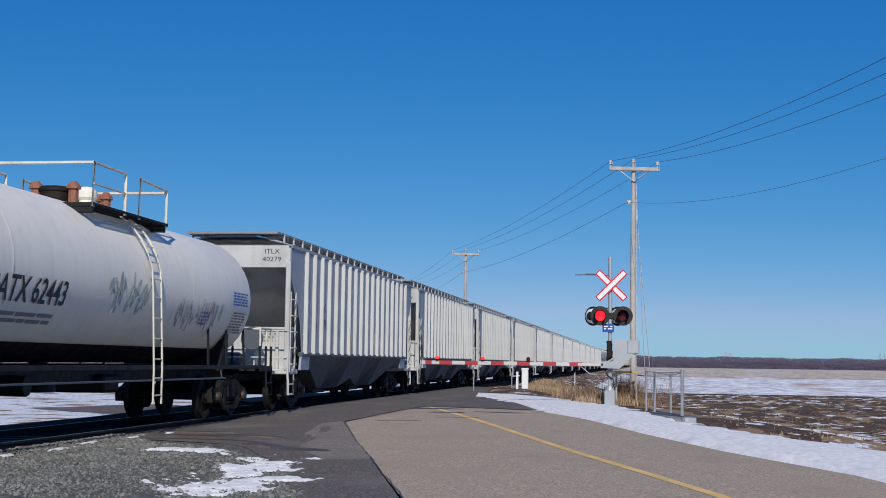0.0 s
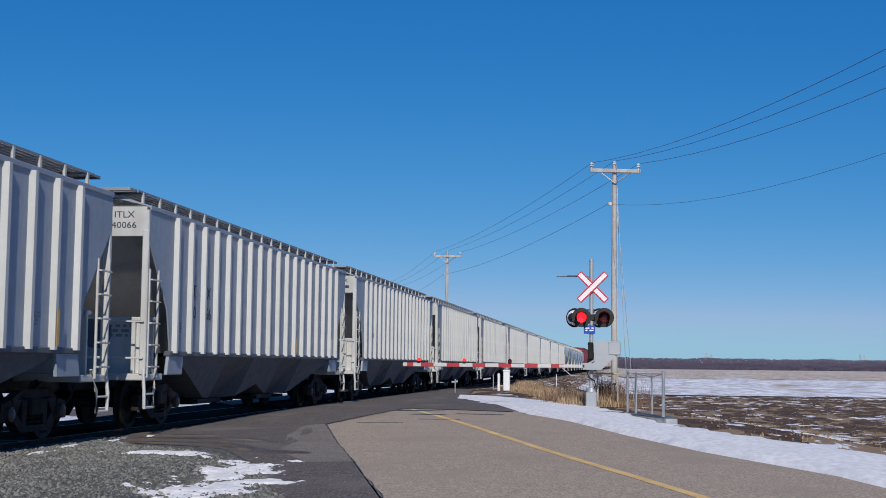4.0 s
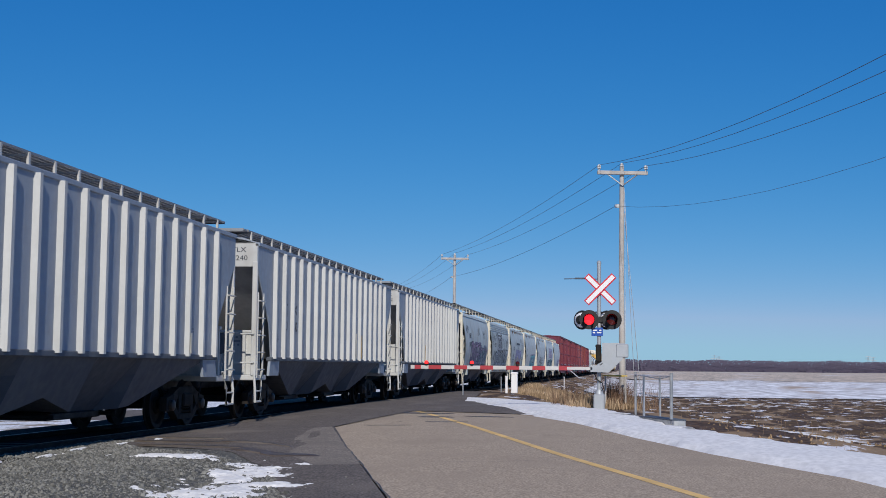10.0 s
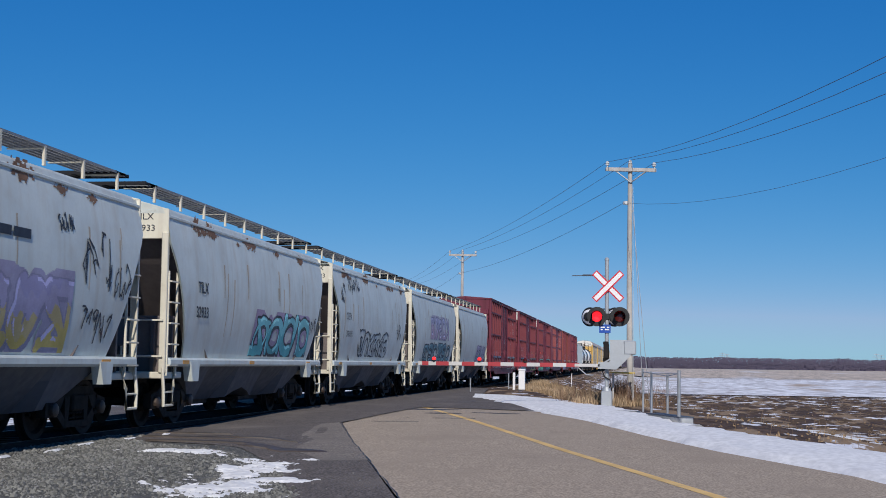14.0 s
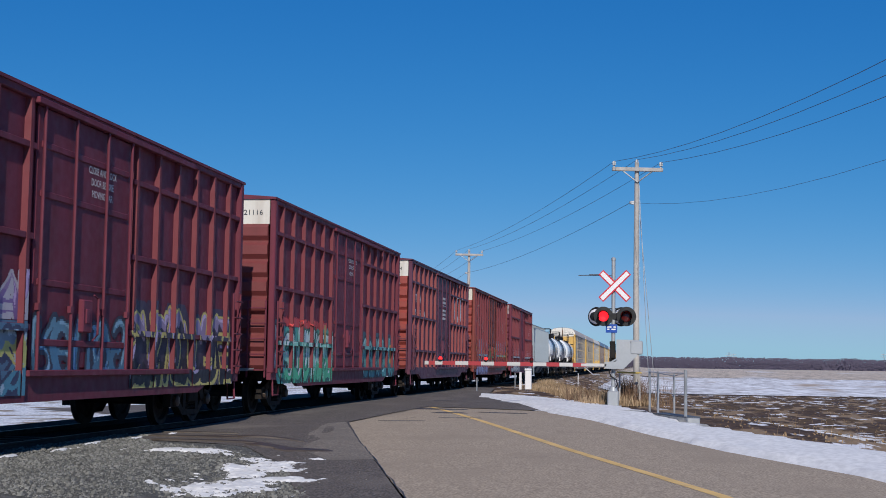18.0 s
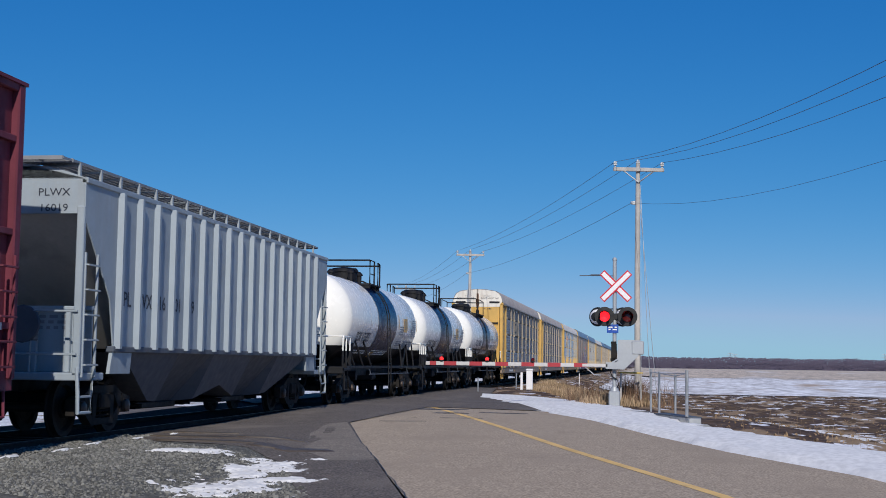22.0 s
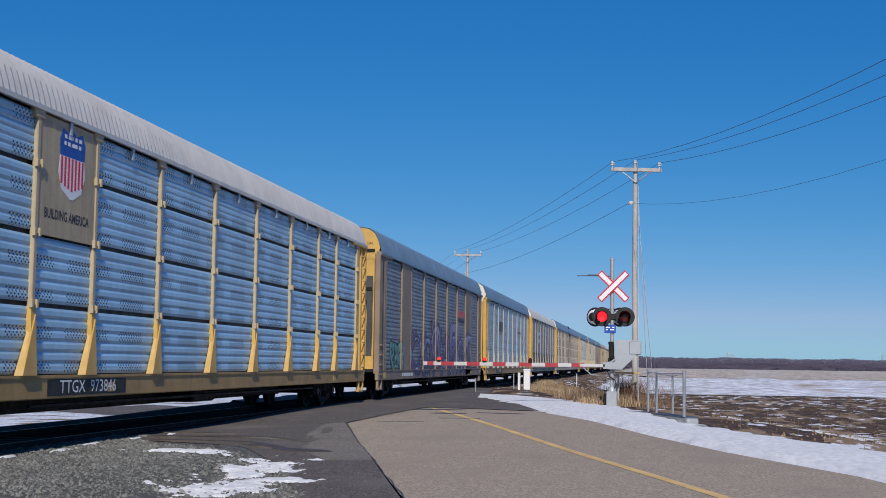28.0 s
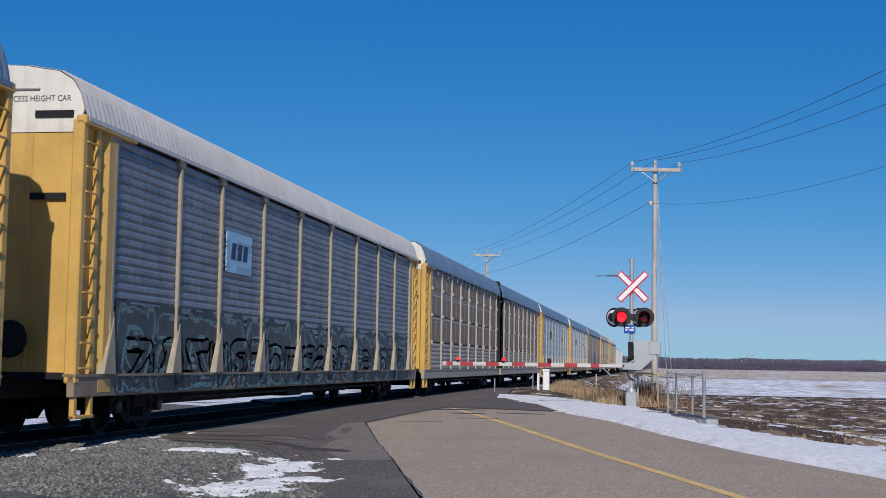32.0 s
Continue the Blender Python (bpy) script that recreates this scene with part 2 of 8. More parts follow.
M_ENDW = mat("white_end_paint", (0.73, 0.69, 0.61), 0.5, var=0.06, dirt=RUST, dirt_amt=0.22, streak=0.35)
M_TANKW = mat("glossy_white_tank_paint", (0.88, 0.86, 0.80), 0.22, var=0.015, dirt=(0.70, 0.66, 0.56), dirt_amt=0.06, streak=0.04)
M_TANKD = mat("dull_white_tank_paint", (0.92, 0.86, 0.74), 0.45, var=0.03, dirt=(0.50, 0.40, 0.28), dirt_amt=0.16, streak=0.18)
M_BLUE = mat("dark_blue_band_paint", (0.008, 0.017, 0.065), 0.3, var=0.03, spec=0.3)
M_BLACK = mat("black_tank_paint", (0.008, 0.008, 0.010), 0.4, var=0.15, dirt=(0.022, 0.019, 0.017), dirt_amt=0.2, spec=0.15)
M_INK = mat("dark_lettering_paint", (0.025, 0.03, 0.045), 0.6, var=0.05)
M_NAVY = mat("navy_mark_paint", (0.015, 0.04, 0.10), 0.6, var=0.05)
M_GREYINK = mat("grey_lettering_paint", (0.22, 0.23, 0.25), 0.6, var=0.05)
M_PALE = mat("white_lettering_paint", (0.80, 0.80, 0.78), 0.6, var=0.05)
M_GALV = mat("galvanised_steel", (0.50, 0.51, 0.52), 0.42, 0.7, var=0.15, dirt=(0.35, 0.33, 0.3), dirt_amt=0.3)
M_ALU = mat("silver_signal_paint", (0.40, 0.42, 0.44), 0.5, 0.3, var=0.1, dirt=(0.3, 0.28, 0.25), dirt_amt=0.25)
M_HOOD = mat("matt_black_paint_and_rack_shade", (0.012, 0.012, 0.013), 0.6)
M_SIGNW = mat("white_sign_sheet", (0.82, 0.80, 0.80), 0.5, var=0.04)
M_SIGNR = mat("red_sign_sheet", (0.62, 0.02, 0.035), 0.45, var=0.05)
M_ARMW = mat("dusty_white_arm_sheet", (0.55, 0.53, 0.51), 0.6, var=0.08, dirt=(0.3, 0.26, 0.22), dirt_amt=0.3)
M_ARMR = mat("faded_red_arm_sheet", (0.40, 0.035, 0.045), 0.55, var=0.08)
M_SIGNB = mat("blue_sign_sheet", (0.01, 0.07, 0.36), 0.45, var=0.05)
M_LENS = mat("unlit_red_lens", (0.085, 0.008, 0.008), 0.15)
M_LIT = glow("lit_red_lens", (1.0, 0.012, 0.02), 2.2)
M_LITS = glow("lit_small_red_lens", (1.0, 0.02, 0.02), 1.6)
M_WIRE = mat("dark_wire", (0.085, 0.10, 0.13), 0.5)
M_GLASS = mat("pale_insulator_glaze", (0.62, 0.62, 0.60), 0.15)
M_YPAINT = mat("yellow_road_paint", (0.80, 0.52, 0.18), 0.7, var=0.15, dirt=(0.30, 0.25, 0.18), dirt_amt=0.35, fine=40)
M_YPIPE = mat("yellow_pipe_paint", (0.60, 0.42, 0.10), 0.5)
M_STRAW = mat("dry_grass", (0.26, 0.175, 0.10), 0.9, var=0.3, island=0.45)
M_STRAW2 = mat("bleached_grass", (0.33, 0.235, 0.145), 0.9, var=0.3, island=0.45)
# Distance haze is put into this purple-grey twig colour.
M_TWIG = mat("hazed_bare_twigs", (0.105, 0.092, 0.13), 0.95, var=0.15, island=0.06, spec=0.0)
M_STONE = mat("crushed_stone", (0.155, 0.152, 0.138), 0.9, var=0.2, island=0.6)
M_CONC = mat("grey_concrete", (0.40, 0.40, 0.39), 0.85, var=0.15, bump=0.4)


def rack_skin(name, color, dirt, amt, metal=0.25):
    """Rack side sheet with rows of small punched holes."""
    m = mat(name, color, 0.45, metal, var=0.10, dirt=dirt, dirt_amt=amt, streak=amt, rnd=0.05)
    n, l = m.node_tree.nodes, m.node_tree.links
    b = n["Principled BSDF"]
    src = b.inputs["Base Color"].links[0].from_socket
    tc, sep = n.new("ShaderNodeTexCoord"), n.new("ShaderNodeSeparateXYZ")
    l.new(tc.outputs["Object"], sep.inputs[0])

    def op(kind, a, c=None):
        k = n.new("ShaderNodeMath")
        k.operation = kind
        for i, v in enumerate((a, c)):
            if isinstance(v, bpy.types.NodeSocket):
                l.new(v, k.inputs[i])
            elif v is not None:
                k.inputs[i].default_value = v
        return k.outputs[0]

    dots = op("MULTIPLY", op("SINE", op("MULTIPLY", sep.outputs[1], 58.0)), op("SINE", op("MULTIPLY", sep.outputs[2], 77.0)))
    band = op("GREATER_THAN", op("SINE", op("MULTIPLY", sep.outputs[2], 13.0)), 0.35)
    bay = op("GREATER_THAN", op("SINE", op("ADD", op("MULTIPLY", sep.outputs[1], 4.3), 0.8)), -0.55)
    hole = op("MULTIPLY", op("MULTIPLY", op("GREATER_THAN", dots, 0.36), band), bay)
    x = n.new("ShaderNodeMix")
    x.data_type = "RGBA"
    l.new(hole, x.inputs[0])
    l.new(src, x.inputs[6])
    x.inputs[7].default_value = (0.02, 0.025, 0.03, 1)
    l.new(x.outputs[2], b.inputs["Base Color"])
    return m


# Sky reflection is painted into this base: zinc sheet tinted cyan-blue.
M_SKIN_BRIGHT = rack_skin("sky_tinted_galvanised_sheet", (0.37, 0.58, 0.75), (0.26, 0.38, 0.47), 0.18)
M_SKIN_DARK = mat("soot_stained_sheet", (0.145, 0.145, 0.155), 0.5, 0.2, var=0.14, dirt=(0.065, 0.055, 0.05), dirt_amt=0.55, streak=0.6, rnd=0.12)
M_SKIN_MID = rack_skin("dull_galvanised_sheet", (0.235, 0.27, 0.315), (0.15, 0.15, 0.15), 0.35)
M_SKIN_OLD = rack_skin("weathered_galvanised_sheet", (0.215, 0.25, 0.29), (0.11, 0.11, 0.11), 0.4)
M_SKIN_BEIGE = mat("beige_punched_sheet", (0.43, 0.375, 0.315), 0.6, var=0.08, dirt=(0.22, 0.17, 0.12), dirt_amt=0.25, streak=0.35)


# ---- mesh helpers ----
class Shape:
    """Vertices and faces gathered from simple forms; becomes one mesh."""

    def __init__(self):
        self.v, self.f = [], []

    def add(self, vs, fs):
        o = len(self.v)
        self.v.extend(tuple(p) for p in vs)
        self.f.extend(tuple(o + i for i in f) for f in fs)
        return self

    def box(self, x0, x1, y0, y1, z0, z1, c=0.0):
        if c <= 0:
            vs = [(x, y, z) for x in (x0, x1) for y in (y0, y1) for z in (z0, z1)]
            return self.add(vs, ((0, 1, 3, 2), (4, 6, 7, 5), (0, 4, 5, 1), (2, 3, 7, 6), (0, 2, 6, 4), (1, 5, 7, 3)))
        lo, hi = (x0, y0, z0), (x1, y1, z1)
        c = min(c, *(0.45 * (hi[i] - lo[i]) for i in range(3)))
        ids, vs = {}, []
        for s in [(a, b, d) for a in (0, 1) for b in (0, 1) for d in (0, 1)]:
            for ax in range(3):
                p = [(hi[i] if s[i] else lo[i]) - (0 if i == ax else (c if s[i] else -c)) for i in range(3)]
                ids[(s, ax)] = len(vs)
                vs.append(tuple(p))
        fs = []
        for ax in range(3):
            b, d = [i for i in range(3) if i != ax]
            for s in (0, 1):
                def cor(u, w):
                    k = [0, 0, 0]
                    k[ax], k[b], k[d] = s, u, w
                    return tuple(k)
                fs.append([ids[(cor(u, w), ax)] for u, w in ((0, 0), (1, 0), (1, 1), (0, 1))])
            for sb in (0, 1):
                for sd in (0, 1):
                    k0, k1 = [0, 0, 0], [0, 0, 0]
                    k0[b], k1[b], k0[d], k1[d], k0[ax], k1[ax] = sb, sb, sd, sd, 0, 1
                    k0, k1 = tuple(k0), tuple(k1)
                    fs.append([ids[(k0, b)], ids[(k1, b)], ids[(k1, d)], ids[(k0, d)]])
        for s in [(a, b, d) for a in (0, 1) for b in (0, 1) for d in (0, 1)]:
            fs.append([ids[(s, 0)], ids[(s, 1)], ids[(s, 2)]])
        mid = Vector([(lo[i] + hi[i]) / 2 for i in range(3)])
        good = []
        for f in fs:
            p = [Vector(vs[i]) for i in f]
            nrm = (p[1] - p[0]).cross(p[2] - p[0])
            cen = sum(p, Vector()) / len(p)
            good.append(f if nrm.dot(cen - mid) > 0 else f[::-1])
        return self.add(vs, good)

    def tube(self, pts, r, n=6, r2=None, caps=True):
        """A round bar along points."""
        pts = [Vector(p) for p in pts]
        rings, k = [], len(pts)
        up0 = Vector((0, 0, 1))
        for i, p in enumerate(pts):
            d = (pts[min(i + 1, k - 1)] - pts[max(i - 1, 0)]).normalized()
            ref = up0 if abs(d.z) < 0.95 else Vector((0, 1, 0))
            a = d.cross(ref).normalized()
            b = a.cross(d)
            rr = r if r2 is None else r + (r2 - r) * i / (k - 1)
            rings.append([p + (a * math.cos(t) + b * math.sin(t)) * rr for t in (2 * math.pi * (j + 0.5) / n for j in range(n))])
        vs = [q for ring in rings for q in ring]
        fs = []
        for i in range(k - 1):
            for j in range(n):
                j2 = (j + 1) % n
                fs.append((i * n + j, i * n + j2, (i + 1) * n + j2, (i + 1) * n + j))
        if caps:
            fs += [tuple(range(n))[::-1], tuple((k - 1) * n + j for j in range(n))]
        return self.add(vs, fs)

    def prism(self, prof, y0, y1, axis=1):
        """A closed outline of (u, w) pairs, counter-clockwise, drawn out along an axis."""
        n = len(prof)
        def at(u, w, y):
            return (u, y, w) if axis == 1 else ((y, u, w) if axis == 0 else (u, w, y))
        vs = [at(u, w, y) for y in (y0, y1) for u, w in prof]
        fs = [tuple(range(n)), tuple(range(2 * n - 1, n - 1, -1))]
        fs += [(i, n + i, n + (i + 1) % n, (i + 1) % n) for i in range(n)]
        return self.add(vs, fs)

    def lathe(self, prof, n=16, o=(0, 0, 0), axis=2):
        """Rings of (radius, height) turned round an axis."""
        def at(r, h, t):
            u, w = r * math.cos(t), r * math.sin(t)
            p = (u, w, h) if axis == 2 else ((h, u, w) if axis == 0 else (w, h, u))
            return (p[0] + o[0], p[1] + o[1], p[2] + o[2])
        vs = [at(r, h, 2 * math.pi * j / n) for r, h in prof for j in range(n)]
        fs = []
        for i in range(len(prof) - 1):
            for j in range(n):
                j2 = (j + 1) % n
                fs.append((i * n + j, i * n + j2, (i + 1) * n + j2, (i + 1) * n + j))
        fs += [tuple(range(n))[::-1], tuple((len(prof) - 1) * n + j for j in range(n))]
        return self.add(vs, fs)

    def sheet(self, rows):
        """A skin over rows of points, all rows alike long."""
        w = len(rows[0])
        vs = [p for r in rows for p in r]
        fs = [(i * w + j, i * w + j + 1, (i + 1) * w + j + 1, (i + 1) * w + j) for i in range(len(rows) - 1) for j in range(w - 1)]
        return self.add(vs, fs)

    def poly(self, pts):
        return self.add(pts, (tuple(range(len(pts))),))

    def mesh(self, name, material, smooth=35):
        me = bpy.data.meshes.new(name)
        me.from_pydata(self.v, [], self.f)
        me.materials.append(material)
        if smooth:
            me.polygons.foreach_set("use_smooth", [True] * len(me.polygons))
            me.set_sharp_from_angle(angle=radians(smooth))
        me.update()
        return me


def part(name, shape, material, parent=None, label="", at=None, smooth=35):
    """One mesh object under a thing or a part. shape: a Shape or a finished mesh to share."""
    me = shape if isinstance(shape, bpy.types.Mesh) else shape.mesh(name, material, smooth)
    ob = new(name, me)
    if parent:
        ob.parent = parent
    if at is not None:
        ob.matrix_basis = at if isinstance(at, Matrix) else Matrix.Translation(at)
    if label:
        ob["label"] = label
    return ob


def thing(name, label, category, at=None, group="", kind=""):
    ob = new(name)
    ob.empty_display_size = 0.2
    if at is not None:
        ob.matrix_basis = at if isinstance(at, Matrix) else Matrix.Translation(at)
    return tagged(ob, label, category, group, kind)


def smoothstep(a, b, x):
    t = min(1.0, max(0.0, (x - a) / (b - a)))
    return t * t * (3 - 2 * t)


# ---- the ground ----
TRACK_X = -9.9
EDGE_P, EDGE_N, EDGE_D = (2.9, 16.8), (0.969, 0.245), (-0.245, 0.969)


def off_road(x, y):
    """Metres to the right of the road's right edge."""
    return (x - EDGE_P[0]) * EDGE_N[0] + (y - EDGE_P[1]) * EDGE_N[1]


def ground_z(x, y):
    road = -0.30 + 0.27 * smoothstep(12, 38, y)
    p = off_road(x, y)
    z = road - 1.07 * smoothstep(3.4, 9.0, p)
    if x < TRACK_X - 2.4:
        return -0.15 - 0.75 * smoothstep(TRACK_X - 2.4, TRACK_X - 6.0, x)
    return max(z, -0.13 - 1.0 * smoothstep(3.2, 8.5, x - TRACK_X))


def axis_steps(fine_lo, fine_hi, step, far):
    a = list(np.arange(fine_lo, fine_hi + step / 2, step))
    g, d = step, fine_hi
    up = []
    while d < far:
        g *= 1.25
        d += g
        up.append(d)
    g, d = step, fine_lo
    dn = []
    while d > -far:
        g *= 1.25
        d -= g
        dn.append(d)
    return dn[::-1] + a + up


def draped(name, polygon_rows, lift, material, kind="structure", label="", category=""):
    """A skin over rows of (x, y), laid on the ground."""
    s = Shape()
    s.sheet([[(x, y, ground_z(x, y) + lift) for x, y in row] for row in polygon_rows])
    ob = part(name, s, material)
    return tagged(ob, label, category, kind=kind)


def build_ground():
    xs, ys = axis_steps(-24, 24, 1.0, 2600), axis_steps(4, 110, 1.0, 3200)
    s = Shape()
    s.sheet([[(x, y, ground_z(x, y) - 0.02) for x in xs] for y in ys])
    tagged(part("ground", s, M_FIELD), "brown ploughed field with patches of melting snow", "ground", kind="structure")


def edge_line(t):
    """The road's right edge, t metres along."""
    return EDGE_P[0] + EDGE_D[0] * t, EDGE_P[1] + EDGE_D[1] * t


def dense(line, step=0.8):
    out = []
    for (x0, y0), (x1, y1) in zip(line, line[1:]):
        k = max(1, int(math.hypot(x1 - x0, y1 - y0) / step))
        out += [(x0 + (x1 - x0) * i / k, y0 + (y1 - y0) * i / k) for i in range(k)]
    return out + [line[-1]]


def resample(line, n):
    d = [0.0]
    for (x0, y0), (x1, y1) in zip(line, line[1:]):
        d.append(d[-1] + math.hypot(x1 - x0, y1 - y0))
    out = []
    for i in range(n + 1):
        t = d[-1] * i / n
        k = max(j for j in range(len(d)) if d[j] <= t + 1e-9)
        k = min(k, len(line) - 2)
        f = (t - d[k]) / max(1e-9, d[k + 1] - d[k])
        out.append((line[k][0] + (line[k + 1][0] - line[k][0]) * f, line[k][1] + (line[k + 1][1] - line[k][1]) * f))
    return out


def paired(left, right, step=0.7, n=12):
    """Rows of points between two lines whose corners answer one another."""
    rows = []
    for k in range(len(left) - 1):
        m = max(1, int(max(math.dist(left[k], left[k + 1]), math.dist(right[k], right[k + 1])) / step))
        for i in range(m):
            f = i / m
            a = [left[k][q] + (left[k + 1][q] - left[k][q]) * f for q in (0, 1)]
            b = [right[k][q] + (right[k + 1][q] - right[k][q]) * f for q in (0, 1)]
            rows.append((a, b))
    rows.append((left[-1], right[-1]))
    return [[(a[0] + (b[0] - a[0]) * j / n, a[1] + (b[1] - a[1]) * j / n) for j in range(n + 1)] for a, b in rows]


def wavy(line, amp, seed):
    """A finer line that wanders a little."""
    out = []
    for k, (x, y) in enumerate(dense(line, 0.35)):
        out.append((x + amp * noise.noise(Vector((x * 1.3, y * 1.3, seed))), y + amp * noise.noise(Vector((x * 1.3, y * 1.3, seed + 5)))))
    return out


def mound(name, inner, outer, height, material, label, seed, n=10, m=110):
    """Snow heaped between two lines, thin at its rims."""
    a, b = resample(wavy(inner, 0.35, seed), m), resample(wavy(outer, 0.5, seed + 9), m)
    rows = []
    for (x0, y0), (x1, y1) in zip(a, b):
        row = []
        for j in range(n + 1):
            f = j / n
            x, y = x0 + (x1 - x0) * f, y0 + (y1 - y0) * f
            h = math.sin(math.pi * min(1, f * 1.02)) ** 0.6 * (height * (0.75 + 0.4 * noise.noise(Vector((x * 0.9, y * 0.4, seed))) + 0.10 * noise.noise(Vector((x * 4, y * 2, seed)))))
            row.append((x, y, ground_z(x, y) + 0.045 + max(0.0, h) - (0.06 if f in (0, 1) else 0)))
        rows.append(row)
    s = Shape().sheet(rows)
    return tagged(part(name, s, material), label, "snow", kind="structure")


def blob(s, cx, cy, rx, ry, turn, seed, h=0.035, lift=0.05):
    """A ragged low patch."""
    c, q = math.cos(turn), math.sin(turn)
    rings = []
    for f in (0.25, 0.6, 0.88, 1.0):
        ring = []
        for k in range(36):
            a = 2 * math.pi * k / 36
            w = f * (1 + 0.35 * noise.noise(Vector((math.cos(a) * 1.6, math.sin(a) * 1.6, seed))) + 0.28 * noise.noise(Vector((math.cos(a) * 5, math.sin(a) * 5, seed + 3))))
            u, v = rx * w * math.cos(a), ry * w * math.sin(a)
            x, y = cx + u * c - v * q, cy + u * q + v * c
            ring.append((x, y, ground_z(x, y) + lift + (h if f < 0.8 else (h * 0.6 if f < 1 else -0.03))))
        rings.append(ring + [ring[0]])
    s.add([(cx, cy, ground_z(cx, cy) + lift + h)] + rings[0], [(0, i + 1, i + 2) for i in range(36)])
    s.sheet(rings)


build_ground()

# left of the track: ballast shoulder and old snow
draped("ballast", [[(TRACK_X - 2.6 + 4.3 * j / 12, y) for j in range(13)] for y in [4 + 2.0 * k for k in range(250)]], 0.035, M_BALLAST, label="dark ballast under the rails, deepened for train shadow", category="ballast")
draped("ballast_shoulder", [[(TRACK_X - 6.2 + 3.7 * j / 8, y) for j in range(9)] for y in [4 + 2.0 * k for k in range(160)]], 0.05, M_GRAVEL, label="grey crushed-stone shoulder beyond the track", category="gravel")
draped("snow_left", [[(-60 + 43.5 * j / 20, y) for j in range(21)] for y in [0 + 3.0 * k for k in range(130)]], 0.08, M_TUFT, label="old snow with straw beyond the track", category="snow")
s = Shape()
for k in range(26):
    rng = random.Random(300 + k)
    blob(s, TRACK_X - rng.uniform(3.9, 6.2), 12 + k * 2.6 + rng.uniform(-1, 1), rng.uniform(0.5, 1.2), rng.uniform(1.0, 2.6), 0.1, 300 + k, 0.05, 0.07)
tagged(part("snow_patch", s, M_SNOW), "thin snow lying beside the track", "snow", kind="structure")
# far field, right of the track
draped("field_snow", [[(-4 + 700 * (j / 24) ** 2, y) for j in range(25)] for y in (112, 124, 136, 160, 190, 230, 270)], 0.03, M_SNOWFIELD, label="white snow cover on the far field", category="snow")
draped("field_stubble", [[(-6 + 1400 * (j / 24) ** 2, y) for j in range(25)] for y in (268, 330, 420, 600, 900, 1300)], 0.07, M_STUBBLE, label="pale stubble in the far field", category="field")

# roads
draped("road", paired([(3.2, -14), (0.6, 0), (-2.3, 13.5), (-3.93, 19.45), (-5.32, 24.4), (-6.41, 28.5), (-6.25, 33), (-6.1, 38)],
                      [edge_line(-31), edge_line(-17), (3.95, 14.5), (2.9, 19), (1.3, 22.9), (0.1, 26.5), (-1.3, 31.5), (-3.0, 36)]), 0.03, M_ROAD, label="worn light grey asphalt road with fine cracks", category="road")
draped("crossing_road", paired([(1.2, -14), (-0.9, 0), (-3.3, 13.0), (-5.2, 18.8), (-6.2, 20.4), (-8.95, 21.4), (-8.95, 28), (-8.95, 36), (-8.95, 40), (-8.95, 45), (-8.95, 51), (-8.95, 68)],
                               [(3.2, -14), (0.6, 0), (-2.35, 13.5), (-3.8, 18.9), (-4.4, 21), (-5.35, 24.6), (-6.38, 28.5), (-6.03, 37.2), (-2.75, 35.6), (-3.9, 41.5), (-5.8, 49), (-7.5, 67)]), 0.046, M_NEWROAD, label="dark newer asphalt leading over the crossing", category="road")
draped("crossing_road_far", paired([(-22, 58), (-14, 52), (-10.75, 46)], [(-24, 50), (-15, 44), (-10.75, 36)]), 0.09, M_NEWROAD, label="dark asphalt beyond the rails", category="road")
M_MIDROAD = patchy("patched_grey_asphalt", (((0.25, 0.215, 0.18), 0), ((0.19, 0.165, 0.14), 0.5)), 0.9, bump_scale=34.0, bump=1.0, sharp=0.2, bump_dist=0.012, speck=0.4, flat=0.5)
draped("road_patch", paired(wavy([(-4.6, 19.3), (-5.75, 21.6), (-6.5, 26.0), (-6.75, 28.6)], 0.12, 8)[::3], resample([(-3.99, 19.6), (-4.52, 21.5), (-5.6, 25.4), (-6.44, 28.5)], len(wavy([(-4.6, 19.3), (-5.75, 21.6), (-6.5, 26.0), (-6.75, 28.6)], 0.12, 8)[::3]) - 1)), 0.0475, M_MIDROAD, label="grey patched strip beside the old asphalt", category="road")
YLINE = [(-6.03, 37.35), (-3.6, 29.9), (-1.29, 22.57), (0.09, 18.44), (0.86, 16.0), (4.2, 3.0), (8.0, -12)]
draped("road_line", paired([(x - 0.085, y) for x, y in YLINE], [(x + 0.085, y) for x, y in YLINE], 0.6, 2), 0.034, M_YPAINT, label="worn yellow centre line", category="road marking")
TAR = mat("tar_seal", (0.05, 0.047, 0.045), 0.55, var=0.2)
SEAM = wavy([(-2.3, 13.5), (-3.93, 19.45), (-5.32, 24.4), (-6.41, 28.5), (-6.1, 33), (-6.03, 37.2)], 0.05, 3)
draped("road_seam", paired([(x - 0.008, y) for x, y in SEAM], [(x + 0.008, y) for x, y in SEAM], 1.0, 2), 0.049, TAR, label="dark tar seam in the asphalt", category="road")
s = Shape()
for k, (cx, cy, rx, ry, a) in enumerate(((-4.9, 33.5, 0.5, 0.22, 0.1), (-5.7, 35.6, 0.9, 0.3, 0.0), (-4.3, 31.2, 0.5, 0.06, 0.2), (-5.4, 29.5, 0.5, 0.04, 0.3), (-3.6, 34.0, 0.7, 0.12, -0.2))):
    blob(s, cx, cy, rx, ry, a, 40 + k, 0.002, 0.04)
tagged(part("tar_patch", s, TAR), "small dark tar patches and tyre scuffs", "road", kind="structure")
